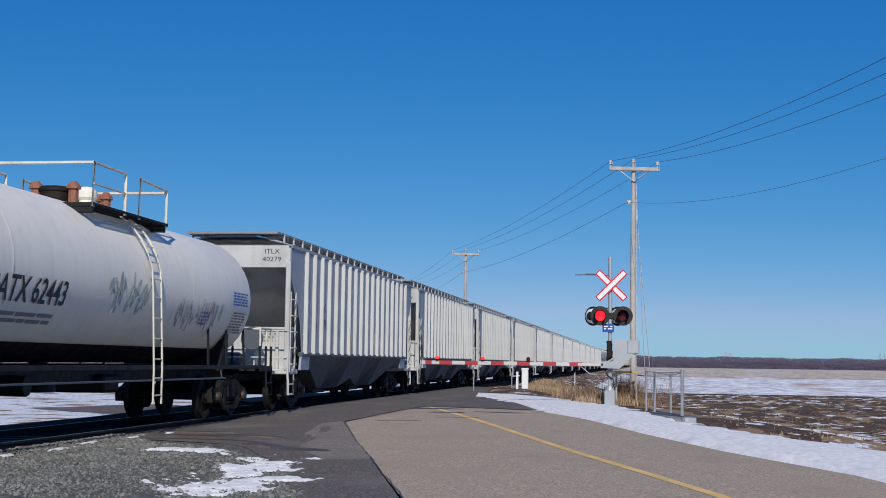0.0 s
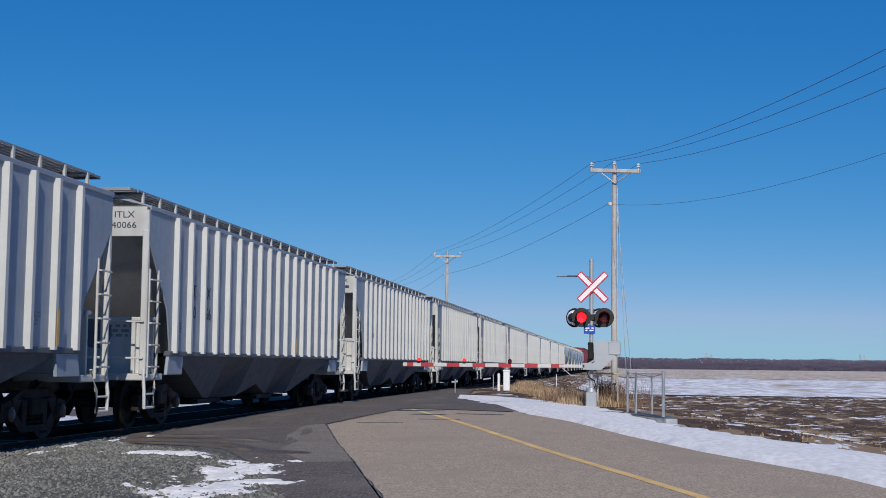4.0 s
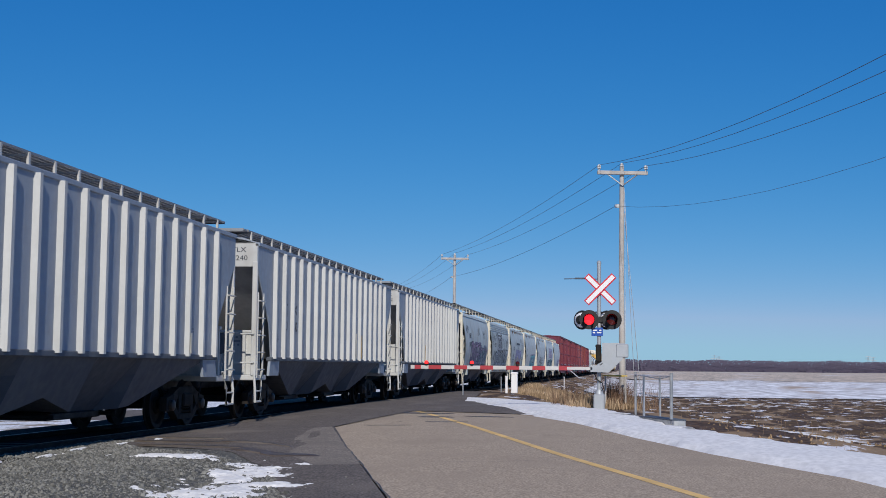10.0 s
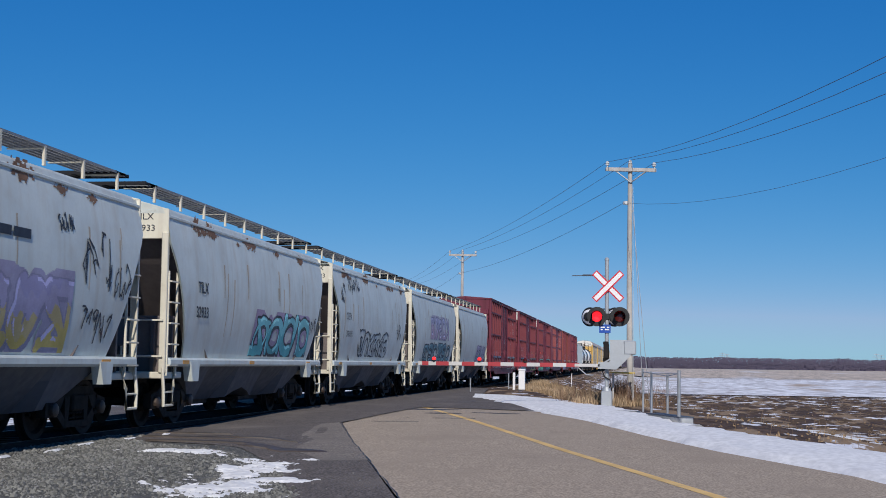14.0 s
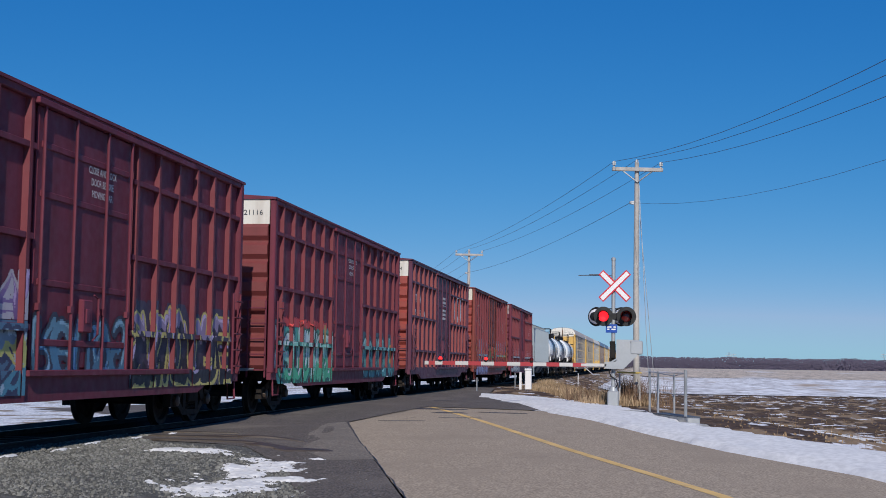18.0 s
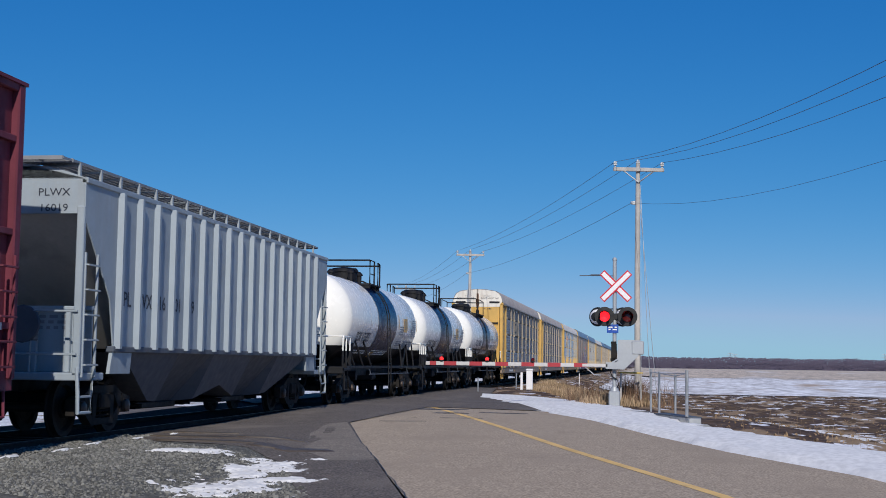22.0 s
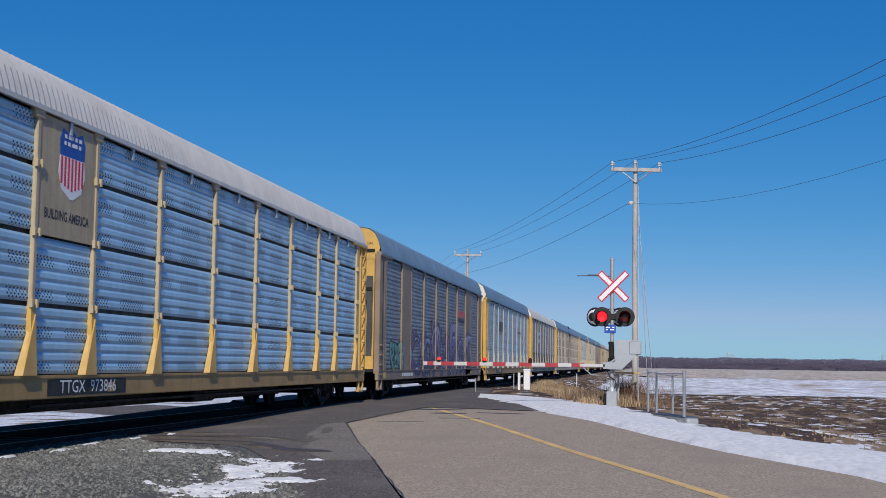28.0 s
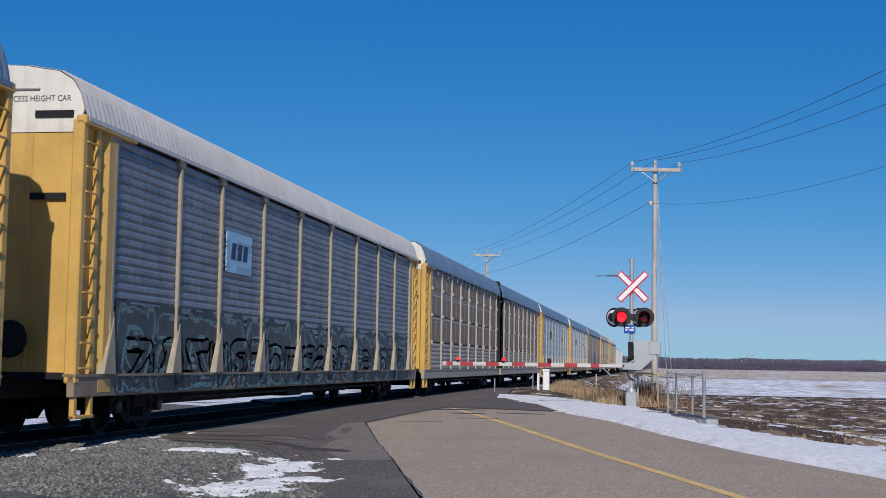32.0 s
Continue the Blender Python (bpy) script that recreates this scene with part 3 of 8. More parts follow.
def cracks():
    rng = random.Random(44)
    lines = Shape()
    for k in range(13):
        x, y, a = rng.uniform(-5.6, 1.6), rng.uniform(19, 34), rng.choice((rng.uniform(-0.25, 0.25), rng.uniform(1.3, 1.9)))
        w = rng.uniform(0.004, 0.009)
        for i in range(rng.randint(5, 14)):
            a += rng.uniform(-0.28, 0.28)
            nx, ny = x + 0.22 * math.cos(a), y + 0.22 * math.sin(a)
            if off_road(nx, ny) > -0.5 or nx < -2.2 - (ny - 13.0) * 0.272:
                break
            ox, oy = -math.sin(a) * w, math.cos(a) * w
            lines.add([(q, r, ground_z(q, r) + 0.036) for q, r in ((x - ox, y - oy), (nx - ox, ny - oy), (nx + ox, ny + oy), (x + ox, y + oy))], ((0, 1, 2, 3),))
            x, y = nx, ny
    tagged(part("road_cracks", lines, TAR, smooth=0), "fine dark cracks in the old asphalt", "road", kind="stuff")


cracks()
MUD = mat("wet_mud", (0.075, 0.058, 0.045), 0.5, var=0.25)
s = Shape()
for k, (cx, cy, rx, ry) in enumerate(((-7.6, 22.2, 1.0, 0.22), (-6.7, 22.6, 0.9, 0.16), (-8.0, 23.4, 0.7, 0.14), (-6.9, 21.15, 1.4, 0.16), (-5.7, 20.9, 0.7, 0.28))):
    blob(s, cx, cy, rx, ry, 0.0, 60 + k, 0.002, 0.066)
tagged(part("mud_patch", s, MUD), "wet muddy marks on the asphalt apron", "road", kind="structure")

# gravel before the crossing, with loose stones
draped("gravel", paired([(-8.35, 2), (-8.35, 14), (-8.35, 19.0), (-8.45, 21.8)], [(-1.0, 2), (-3.2, 13.2), (-5.1, 19.2), (-6.0, 20.9)], 0.5, 14), 0.036, M_GRAVEL, label="grey gravel beside the track", category="gravel")


def stones():
    rng = random.Random(5)
    s = Shape()
    for k in range(34000):
        y = 12.6 + 9.8 * rng.random() ** 1.15
        f = rng.random()
        x0, x1 = -9.1, -3.2 - (y - 13.2) * 0.36 - (2.0 * smoothstep(18.5, 21.0, y))
        x = x0 + (x1 - x0) * f
        if k % 12 == 0 and y < 20.5:
            x = x1 + (-2.4 - (y - 13.5) * 0.27 - x1) * f * f
        if y > 21.2 and x > -8.5:
            continue
        r = rng.choice((0.007, 0.008, 0.010, 0.012, 0.016, 0.018, 0.021 if k % 5 else 0.034)) * rng.uniform(0.8, 1.4)
        if x > x1:
            r = 0.004 + 0.35 * r
        z = ground_z(x, y) + 0.036
        a = rng.uniform(0, 6.3)
        c, q = math.cos(a) * r, math.sin(a) * r
        h, w = r * rng.uniform(0.5, 1.0), rng.uniform(0.6, 1.0)
        s.add([(x + c, y + q, z), (x - q * w, y + c * w, z), (x - c, y - q, z), (x + q * w, y - c * w, z), (x + c * 0.5, y + q * 0.4, z + h), (x - c * 0.5, y - q * 0.5, z + h * 0.8)],
              ((0, 1, 4), (1, 5, 4), (1, 2, 5), (2, 3, 5), (3, 4, 5), (3, 0, 4)))
    tagged(part("loose_stones", s, M_STONE, smooth=0), "loose grey crushed stones", "gravel", kind="stuff")


stones()
# snow on the near side
mound("snow_bank", [(-5.95, 48.5), (-4.09, 41.2), (-2.75, 36.3), (-1.27, 31.5), (0.63, 24.8), (2.2, 20.8), (3.13, 18.2), (6.0, 7.0)],
      [(-6.3, 53.0), (-4.3, 50.5), (-2.3, 46.0), (-0.8, 40.5), (1.1, 30.4), (2.9, 26.0), (4.2, 22.9), (8.6, 9.0)], 0.10, M_SNOW, "bank of old white snow along the road", 2)


def thin_snow(spots, seed, cell=0.035):
    """Thin wind-worn snow: ragged flakes where the spots overlap a noise, gravel showing between."""
    s = Shape()
    for cx, cy, rx, ry, turn in spots:
        c, q = math.cos(turn), math.sin(turn)
        n, m = int(1.3 * rx / cell), int(1.3 * ry / cell)

        def depth(u, v):
            x, y = cx + u * c - v * q, cy + u * q + v * c
            e = 1 - math.hypot(u / rx, v / ry)
            p = Vector((x * 1.0, y * 0.75, seed))
            return x, y, 0.9 * e + 0.5 * noise.noise(p * 1.6) + 0.55 * noise.noise(p * 4.5) + 0.5 * noise.noise(p * 13) - 0.24

        grid = {}
        for i in range(-n, n + 1):
            for j in range(-m, m + 1):
                grid[i, j] = depth(i * cell, j * cell)
        for i in range(-n, n):
            for j in range(-m, m):
                k = [grid[i, j], grid[i + 1, j], grid[i + 1, j + 1], grid[i, j + 1]]
                if sum(p[2] for p in k) > 0:
                    s.add([(x, y, ground_z(x, y) + 0.044 + 0.05 * min(0.5, max(-0.25, d))) for x, y, d in k], ((0, 1, 2, 3),))
    tagged(part("snow_patch", s, M_SNOW, smooth=50), "thin ragged patch of old snow on gravel", "snow", kind="structure")


thin_snow(((-6.65, 19.0, 0.95, 0.42, 0.15),), 7)
thin_snow(((-5.15, 17.6, 0.55, 2.0, 0.12), (-4.95, 15.2, 0.75, 1.3, 0.2), (-4.4, 16.3, 0.6, 0.35, 0.3)), 17)

thin_snow(tuple((-8.45 + 0.1 * math.sin(k * 2.1), 17.0 + k * 1.5, 0.07, 0.5, 0.05) for k in range(5)), 31)

# the track
prof = [(-0.07, -0.17), (0.07, -0.17), (0.07, -0.155), (0.015, -0.135), (0.012, -0.045), (0.036, -0.03), (0.036, -0.002), (-0.036, -0.002), (-0.036, -0.03), (-0.012, -0.045), (-0.015, -0.135), (-0.07, -0.155)]
rails = thing("railway_track", "steel rails on dark ties and ballast", "railway", (TRACK_X, 0, 0), kind="structure")
for sx in (1, -1):
    part("rail", Shape().prism([(u + sx * 0.753, w) for u, w in prof], -20, 900), M_RAIL, rails)
    part("rail_head", Shape().box(sx * 0.753 - 0.026, sx * 0.753 + 0.026, -20, 900, -0.004, 0.0), M_RAILTOP, rails, "bright worn running surface")
tie = Shape().box(-1.3, 1.3, -0.11, 0.11, -0.27, -0.09, 0.012).mesh("tie", mat("creosoted_tie", (0.045, 0.038, 0.033), 0.85, var=0.3))
for k in range(70):
    y = 8 + k * 0.55
    if not 21.5 < y < 60:
        part("tie", tie, None, rails, at=(0, y, 0))


# ---- rolling stock: shared pieces ----


def wheel_mesh():
    s = Shape()
    s.lathe([(0.09, -0.07), (0.16, -0.07), (0.17, -0.02), (0.33, 0.005), (0.37, -0.055), (0.452, -0.058), (0.457, 0.03), (0.485, 0.045), (0.485, 0.07), (0.36, 0.072), (0.31, 0.035), (0.16, 0.04), (0.09, 0.04)], 22, axis=0)
    return s.mesh("wheel", M_WHEEL)


def side_frame_mesh():
    s = Shape()
    out = [(-1.12, 0.34), (-0.70, 0.34), (-0.46, 0.17), (0.46, 0.17), (0.70, 0.34), (1.12, 0.34), (1.12, 0.60), (0.80, 0.66), (0.45, 0.80), (-0.45, 0.80), (-0.80, 0.66), (-1.12, 0.60)]
    for a, b in (((-1.12, 0.34, -0.70, 0.34), (-0.80, 0.66, -1.12, 0.60)), ((0.70, 0.34, 1.12, 0.34), (1.12, 0.60, 0.80, 0.66)),
                 ((-0.70, 0.34, -0.46, 0.17), (-0.42, 0.30, -0.62, 0.46)), ((0.46, 0.17, 0.70, 0.34), (0.62, 0.46, 0.42, 0.30)),
                 ((-0.46, 0.17, 0.46, 0.17), (0.42, 0.27, -0.42, 0.27)), ((-0.80, 0.66, -0.45, 0.67), (-0.45, 0.80, -0.80, 0.66)),
                 ((-0.50, 0.66, 0.50, 0.66), (0.45, 0.80, -0.45, 0.80)), ((0.45, 0.67, 0.80, 0.66), (0.80, 0.66, 0.45, 0.80)),
                 ((-0.42, 0.27, -0.30, 0.27), (-0.24, 0.68, -0.44, 0.68)), ((0.30, 0.27, 0.42, 0.27), (0.44, 0.68, 0.24, 0.68)),
                 ((-0.78, 0.42, -0.60, 0.46), (-0.44, 0.66, -0.74, 0.66)), ((0.60, 0.46, 0.78, 0.42), (0.74, 0.66, 0.44, 0.66))):
        s.prism([(a[0], a[1]), (a[2], a[3]), (b[0], b[1]), (b[2], b[3])], -0.075, 0.075, axis=0)
    for k in range(5):
        z = 0.30 + k * 0.075
        for y in (-0.12, 0.02, 0.16):
            s.tube([(0.03, y - 0.06, z), (0.09, y, z + 0.03), (0.03, y + 0.06, z)], 0.016, 5)
    return s.mesh("side_frame", M_TRUCK)


WHEEL, SIDE_FRAME = wheel_mesh(), side_frame_mesh()
AXLE = Shape().tube([(-0.98, 0, 0), (0.98, 0, 0)], 0.075, 10).mesh("axle", M_TRUCK)
CAP = Shape().lathe([(0.11, -0.03), (0.11, 0.03), (0.085, 0.05), (0.05, 0.06)], 10, axis=0).mesh("bearing_cap", mat("bearing_cap_steel", (0.075, 0.06, 0.052), 0.5, 0.4, dirt=(0.1, 0.055, 0.035), dirt_amt=0.5))
BOLSTER = Shape().box(-1.12, 1.12, -0.22, 0.22, 0.42, 0.68, 0.03).box(-0.2, 0.2, -0.2, 0.2, 0.68, 0.80, 0.02).mesh("bogie", M_TRUCK)


def bogie(car, y):
    b = part("bogie", BOLSTER, None, car, at=(0, y, 0))
    for sx in (1, -1):
        part("side_frame", SIDE_FRAME, None, b, at=pose(sx * 1.0, 0, 0, 0, 0, 0 if sx > 0 else 180))
        for dy in (-0.889, 0.889):
            part("wheel", WHEEL, None, b, at=pose(sx * 0.753, dy, 0.457, 0, 0, 180 if sx > 0 else 0))
            part("bearing_cap", CAP, None, b, at=pose(sx * 1.10, dy, 0.457, 0, 0, 0 if sx > 0 else 180))
    for dy in (-0.889, 0.889):
        part("axle", AXLE, None, b, at=(0, dy, 0.457))
    return b


COUPLER = Shape().box(-0.11, 0.11, 0.0, 0.62, 0.74, 0.98, 0.03).box(-0.2, 0.17, -0.22, 0.06, 0.70, 1.02, 0.05).tube([(0.35, 0.25, 0.85), (0.36, 0.05, 0.6), (0.28, -0.12, 0.42), (0.1, -0.25, 0.5)], 0.022, 6).mesh("coupler", M_TRUCK)


def couplers(car, half):
    for sy in (1, -1):
        part("coupler", COUPLER, None, car, at=pose(0, sy * half, 0, 0, 0, 180 if sy > 0 else 0))


def ladder_shape(z0, z1, w, n, r=0.017):
    """Two stiles and rungs in the plane x = 0, spread along y."""
    s = Shape()
    for y in (-w / 2, w / 2):
        s.box(-0.02, 0.02, y - 0.02, y + 0.02, z0, z1, 0.006)
    for k in range(n):
        z = z0 + (z1 - z0) * (k + 0.5) / n
        s.tube([(0.0, -w / 2, z), (0.05, -w / 2, z), (0.05, w / 2, z), (0.0, w / 2, z)], r, 5)
    return s


def face(x, y, z, side):
    """The pose of something drawn flat, on the near side ('x') or on the leading end ('y')."""
    if side == "x":
        return Matrix(((0, 0, 1, x), (1, 0, 0, y), (0, 1, 0, z), (0, 0, 0, 1)))
    return Matrix(((1, 0, 0, x), (0, 0, -1, y), (0, 1, 0, z), (0, 0, 0, 1)))


def tank_face(y, z, radius, cz):
    """The same on a tank's round side, leaning with the shell."""
    c = (z - cz) / radius
    q = math.sqrt(max(0.0, 1 - c * c))
    return Matrix(((0, -c, q, (radius + 0.009) * q), (1, 0, 0, y), (0, q, c, cz + (radius + 0.009) * c), (0, 0, 0, 1)))


LETTERS = {}


def text_mesh(body, size, material, wide=1.0, bold=0.0):
    key = (body, size, material.name, wide, bold)
    if key not in LETTERS:
        cu = bpy.data.curves.new("lettering", "FONT")
        cu.body, cu.size, cu.align_x, cu.align_y, cu.resolution_u, cu.offset = body, size, "CENTER", "CENTER", 2, bold
        cu.materials.append(material)
        tmp = bpy.data.objects.new("lettering", cu)
        me = bpy.data.meshes.new_from_object(tmp)
        bpy.data.objects.remove(tmp)
        bpy.data.curves.remove(cu)
        if wide != 1.0:
            me.transform(Matrix.Diagonal((wide, 1, 1, 1)))
        LETTERS[key] = me
    return LETTERS[key]


def lettering(car, body, size, x, y, z, side="x", material=None, wide=1.0, bold=0.0, at=None):
    return part("lettering", text_mesh(body, size, material or M_INK, wide, bold), None, car, at=at or face(x, y, z, side))


def small_print(car, x, y, z, w, h, side="x", material=None, rows=3, seed=0, at=None):
    """Lines of print too small to read, as plain bars."""
    rng = random.Random(seed)
    s = Shape()
    for k in range(rows):
        zz = h / 2 - h * (k + 0.5) / rows
        u = -w / 2
        while u < w / 2 - 0.05:
            d = min(rng.uniform(0.08, 0.3) * max(0.5, w), w / 2 - u)
            s.box(u, u + d, zz - h / rows * 0.28, zz + h / rows * 0.28, 0.0, 0.002)
            u += d + 0.06
    return part("small_print", s, material or M_INK, car, at=at or face(x, y, z, side), smooth=0)


# ---- spray paint ----
PAINTS = {}


def paint(rgb):
    key = tuple(round(v, 3) for v in rgb)
    if key not in PAINTS:
        PAINTS[key] = mat("spray_paint", rgb, 0.6, var=0.2, dirt=tuple(v * 0.4 for v in rgb), dirt_amt=0.25)
    return PAINTS[key]


def stroke_gap(Y, Z, pts):
    """Distance of every place from a bent line."""
    d = np.full(Y.shape, 9.0)
    for (a, b), (p, q) in zip(pts, pts[1:]):
        f = np.clip(((Y - a) * (p - a) + (Z - b) * (q - b)) / ((p - a) ** 2 + (q - b) ** 2 + 1e-9), 0, 1)
        d = np.minimum(d, np.hypot(Y - a - f * (p - a), Z - b - f * (q - b)))
    return d


def arc_line(cx, cz, rx, rz, a0, a1, n=9):
    return [(cx + rx * math.cos(radians(a0 + (a1 - a0) * k / n)), cz + rz * math.sin(radians(a0 + (a1 - a0) * k / n))) for k in range(n + 1)]


# bent lines of invented letter-like forms, in a box from -1 to 1
GLYPHS = (
    ([(-0.7, -1), (-0.7, 0.3)] + arc_line(0, 0.3, 0.7, 0.65, 180, 0) + [(0.7, -1)],),
    (arc_line(0, 0, 0.75, 0.95, 60, 330),),
    (arc_line(0, 0.45, 0.6, 0.5, 20, 260) + arc_line(0, -0.45, 0.65, 0.5, 90, -160),),
    ([(-0.8, -1), (-0.1, 1), (0.75, -1)], [(-0.5, -0.3), (0.5, -0.35)]),
    ([(-0.7, 1), (-0.6, -0.8), (0.7, -0.9)], [(-0.6, 0.9), (0.6, 0.95)], [(-0.6, 0.05), (0.45, 0.1)]),
    ([(-0.7, 0.9), (-0.65, -0.4)] + arc_line(0, -0.35, 0.65, 0.6, 180, 360) + [(0.7, 0.95)],),
    ([(-0.75, -1), (-0.7, 0.95)], [(0.75, 0.95), (-0.55, 0.0), (0.8, -1)]),
    (arc_line(0, 0, 0.7, 0.9, 0, 360, 14),),
    ([(-0.8, 0.85), (0.75, 0.95), (-0.6, -0.85), (0.8, -0.9)],),
    ([(-0.7, -1), (-0.65, 0.9)] + arc_line(-0.1, 0.4, 0.75, 0.5, 90, -90) + [(0.75, -1)],),
)


def spray(car, y0, y1, z0, z1, prof, fills, line, n, seed, cloud=None, cell=0.02, weight=0.035, lean=0.25, two_rows=False, sharp=False, rise=None):
    """Letter-like spray paint over a car's side: cloud, cast shadow, graded fill, outline, glints. prof(y, z): the side's x; fills: colours from the foot up."""
    rng = np.random.RandomState(seed)
    W, Hh = y1 - y0, z1 - z0
    ny, nz = int(W / cell), int(Hh / cell)
    Y, Z = np.meshgrid((np.arange(ny) + 0.5) * cell, (np.arange(nz) + 0.5) * cell)
    sd = np.full(Y.shape, 9.0)
    bands = ((0.0, Hh),) if not two_rows else ((0.0, Hh * 0.46), (Hh * 0.50, Hh))
    for b0, b1 in bands:
        hb, pitch = b1 - b0, W / n
        for i in range(n):
            grow = (rise[i % len(rise)] if rise else rng.uniform(0.86, 1.0))
            lh = hb * 0.40 * grow
            cx, cz = pitch * (i + 0.5) + rng.uniform(-0.06, 0.06) * pitch, b0 + hb * 0.08 + lh
            lw = pitch * rng.uniform(0.46, 0.62)
            thick = (0.17 if sharp else 0.27) * min(lw, lh) * rng.uniform(0.85, 1.15)
            tilt = lean * rng.uniform(-0.6, 1.2)
            u, w = Y - cx - (Z - cz) * tilt, Z - cz
            u = u + 0.10 * lw * np.sin(w / lh * 2.2 + rng.uniform(0, 6))
            u, w = u * rng.choice((-1, 1)), w * rng.choice((-1, 1))
            for pts in GLYPHS[rng.randint(len(GLYPHS))] + GLYPHS[rng.randint(len(GLYPHS))][:1]:
                swell = thick * (1 + 0.35 * np.sin(w / lh * 1.7 + rng.uniform(0, 6)))
                sd = np.minimum(sd, stroke_gap(u, w, [(a * lw, b * lh) for a, b in pts]) - swell)
            if sharp:
                side = rng.choice((-1, 1))
                sd = np.minimum(sd, stroke_gap(u, w, [(side * lw * 0.5, lh * 0.7), (side * lw * 1.1, lh * 1.25)]) - thick * np.clip(1.2 - w / lh * 0.75, 0.1, 1.2))
    sd = sd + 0.015 * np.sin(Y * 9 + Z * 5 + seed) * np.sin(Y * 3 - Z * 8)
    weight *= 0.62
    k = max(1, int(0.06 / cell))
    cast = np.full(sd.shape, 9.0)
    cast[:-k, k:] = sd[k:, :-k]
    glint = np.zeros(sd.shape, bool)
    deep = sd < -weight * 1.6
    glint[:, :] = deep
    glint[:-k, k:] &= ~deep[k:, :-k]
    glint &= np.sin(Y * 6.1 + Z * 3.0 + seed) > 0.1
    nf = len(fills)
    code = np.zeros(Y.shape, int)
    if cloud is not None:
        wob = 0.13 + 0.09 * np.sin(Y * 3.1 + seed) + 0.06 * np.sin(Y * 7.7 + Z * 4)
        code[sd < wob] = nf + 2
    if nf:
        code[cast < 0] = nf + 1
        grade = (Z / Hh + 0.10 * np.sin(Y * 2.3 + seed) + 0.05 * np.sin(Y * 17 + Z * 9)) * nf
        code = np.where(sd < 0, np.clip(grade, 0, nf - 0.01).astype(int) + 1, code)
    code = np.where(np.abs(sd) < weight, nf + 1, code)
    cols = list(fills) + [line] + ([cloud] if cloud is not None else [])
    if nf:
        cols.append(tuple(min(0.85, v * 1.4 + 0.12) for v in fills[-1]))
        code = np.where(glint, len(cols), code)
    for c, rgb in enumerate(cols):
        paint_cells(car, "spray_paint", code == c + 1, y0, z0, cell, prof, paint(rgb), 0.006)


def paint_cells(car, name, mask, y0, z0, cell, prof, material, lift):
    """Paint that follows a side's posts and panels, laid in short level strips."""
    s = Shape()
    ny = mask.shape[1]
    for j in np.nonzero(mask.any(axis=1))[0]:
        za, zb = z0 + j * cell, z0 + (j + 1) * cell
        row, i = mask[j], 0
        while i < ny:
            if not row[i]:
                i += 1
                continue
            x, k = prof(y0 + (i + 0.5) * cell, (za + zb) / 2), i + 1
            while k < ny and row[k] and abs(prof(y0 + (k + 0.5) * cell, (za + zb) / 2) - x) < 1e-4:
                k += 1
            xa, ya, yb = x + lift, y0 + i * cell, y0 + k * cell
            s.add(((xa, ya, za), (xa, yb, za), (xa, yb, zb), (xa, ya, zb)), ((0, 1, 2, 3),))
            i = k
    if s.f:
        part(name, s, material, car, smooth=0)


def side_mark(car, y, z, w, h, prof, material, cell=0.02):
    """A railway's mark as a plain bent ribbon, painted over posts and panels alike."""
    Y, Z = np.meshgrid(np.arange(-w / 2 - 0.1, w / 2 + 0.1, cell), np.arange(-h / 2 - 0.1, h / 2 + 0.1, cell))
    pts = ((-0.08, 0.36), (-0.40, 0.36), (-0.44, 0.30), (-0.44, -0.30), (-0.40, -0.36), (0.02, -0.36), (0.08, -0.30), (0.08, 0.30), (0.13, 0.34), (0.37, -0.33), (0.44, -0.28), (0.44, 0.40))
    d = np.full(Y.shape, 9.0)
    for (a, b), (p, q) in zip(pts, pts[1:]):
        a, p, b, q = a * w, p * w, b * h, q * h
        f = np.clip(((Y - a) * (p - a) + (Z - b) * (q - b)) / ((p - a) ** 2 + (q - b) ** 2), 0, 1)
        d = np.minimum(d, np.hypot(Y - a - f * (p - a), Z - b - f * (q - b)))
    paint_cells(car, "painted_mark", d < w * 0.055, y - w / 2 - 0.1, z - h / 2 - 0.1, cell, prof, material, 0.008)


def tag_scrawl(car, y, z, w, h, prof, rgb, seed, r=0.014):
    """A quick one-colour scrawl."""
    rng = random.Random(seed)
    s = Shape()
    k = max(3, int(w / h * 3))
    for i in range(k):
        a = y + w * i / k
        pts = []
        for j in range(6):
            yy, zz = a + rng.uniform(-0.1, 1.1) * w / k, z + h * rng.random()
            pts.append((yy, zz))
        fine = []
        for (ya, za), (yb, zb) in zip(pts, pts[1:]):
            for f in (0.0, 0.5):
                fine.append((ya + (yb - ya) * f, za + (zb - za) * f + 0.08 * h * math.sin(f * 3)))
        for (ya, za), (yb, zb) in zip(fine, fine[1:]):
            dy, dz = yb - ya, zb - za
            q = math.hypot(dy, dz) or 1
            oy, oz = -dz / q * r, dy / q * r
            xa, xb = prof(ya, za) + 0.009, prof(yb, zb) + 0.009
            s.add(((xa, ya - oy, za - oz), (xb, yb - oy, zb - oz), (xb, yb + oy, zb + oz), (xa, ya + oy, za + oz)), ((0, 1, 2, 3),))
    part("spray_paint", s, paint(rgb), car, smooth=0)


# ---- ribbed covered hopper ----
def grating(length, w=0.62):
    s = Shape()
    for k in range(6):
        x = -w / 2 + w * k / 5
        s.box(x - 0.008, x + 0.008, -length / 2, length / 2, -0.035, 0)
    for k in range(int(length / 0.09)):
        y = -length / 2 + 0.05 + k * 0.09
        s.box(-w / 2, w / 2, y - 0.026, y + 0.026, -0.012, 0.002)
    for y in (-length / 2, length / 2):
        s.box(-w / 2, w / 2, y - 0.02, y + 0.02, -0.05, 0.01)
    return s


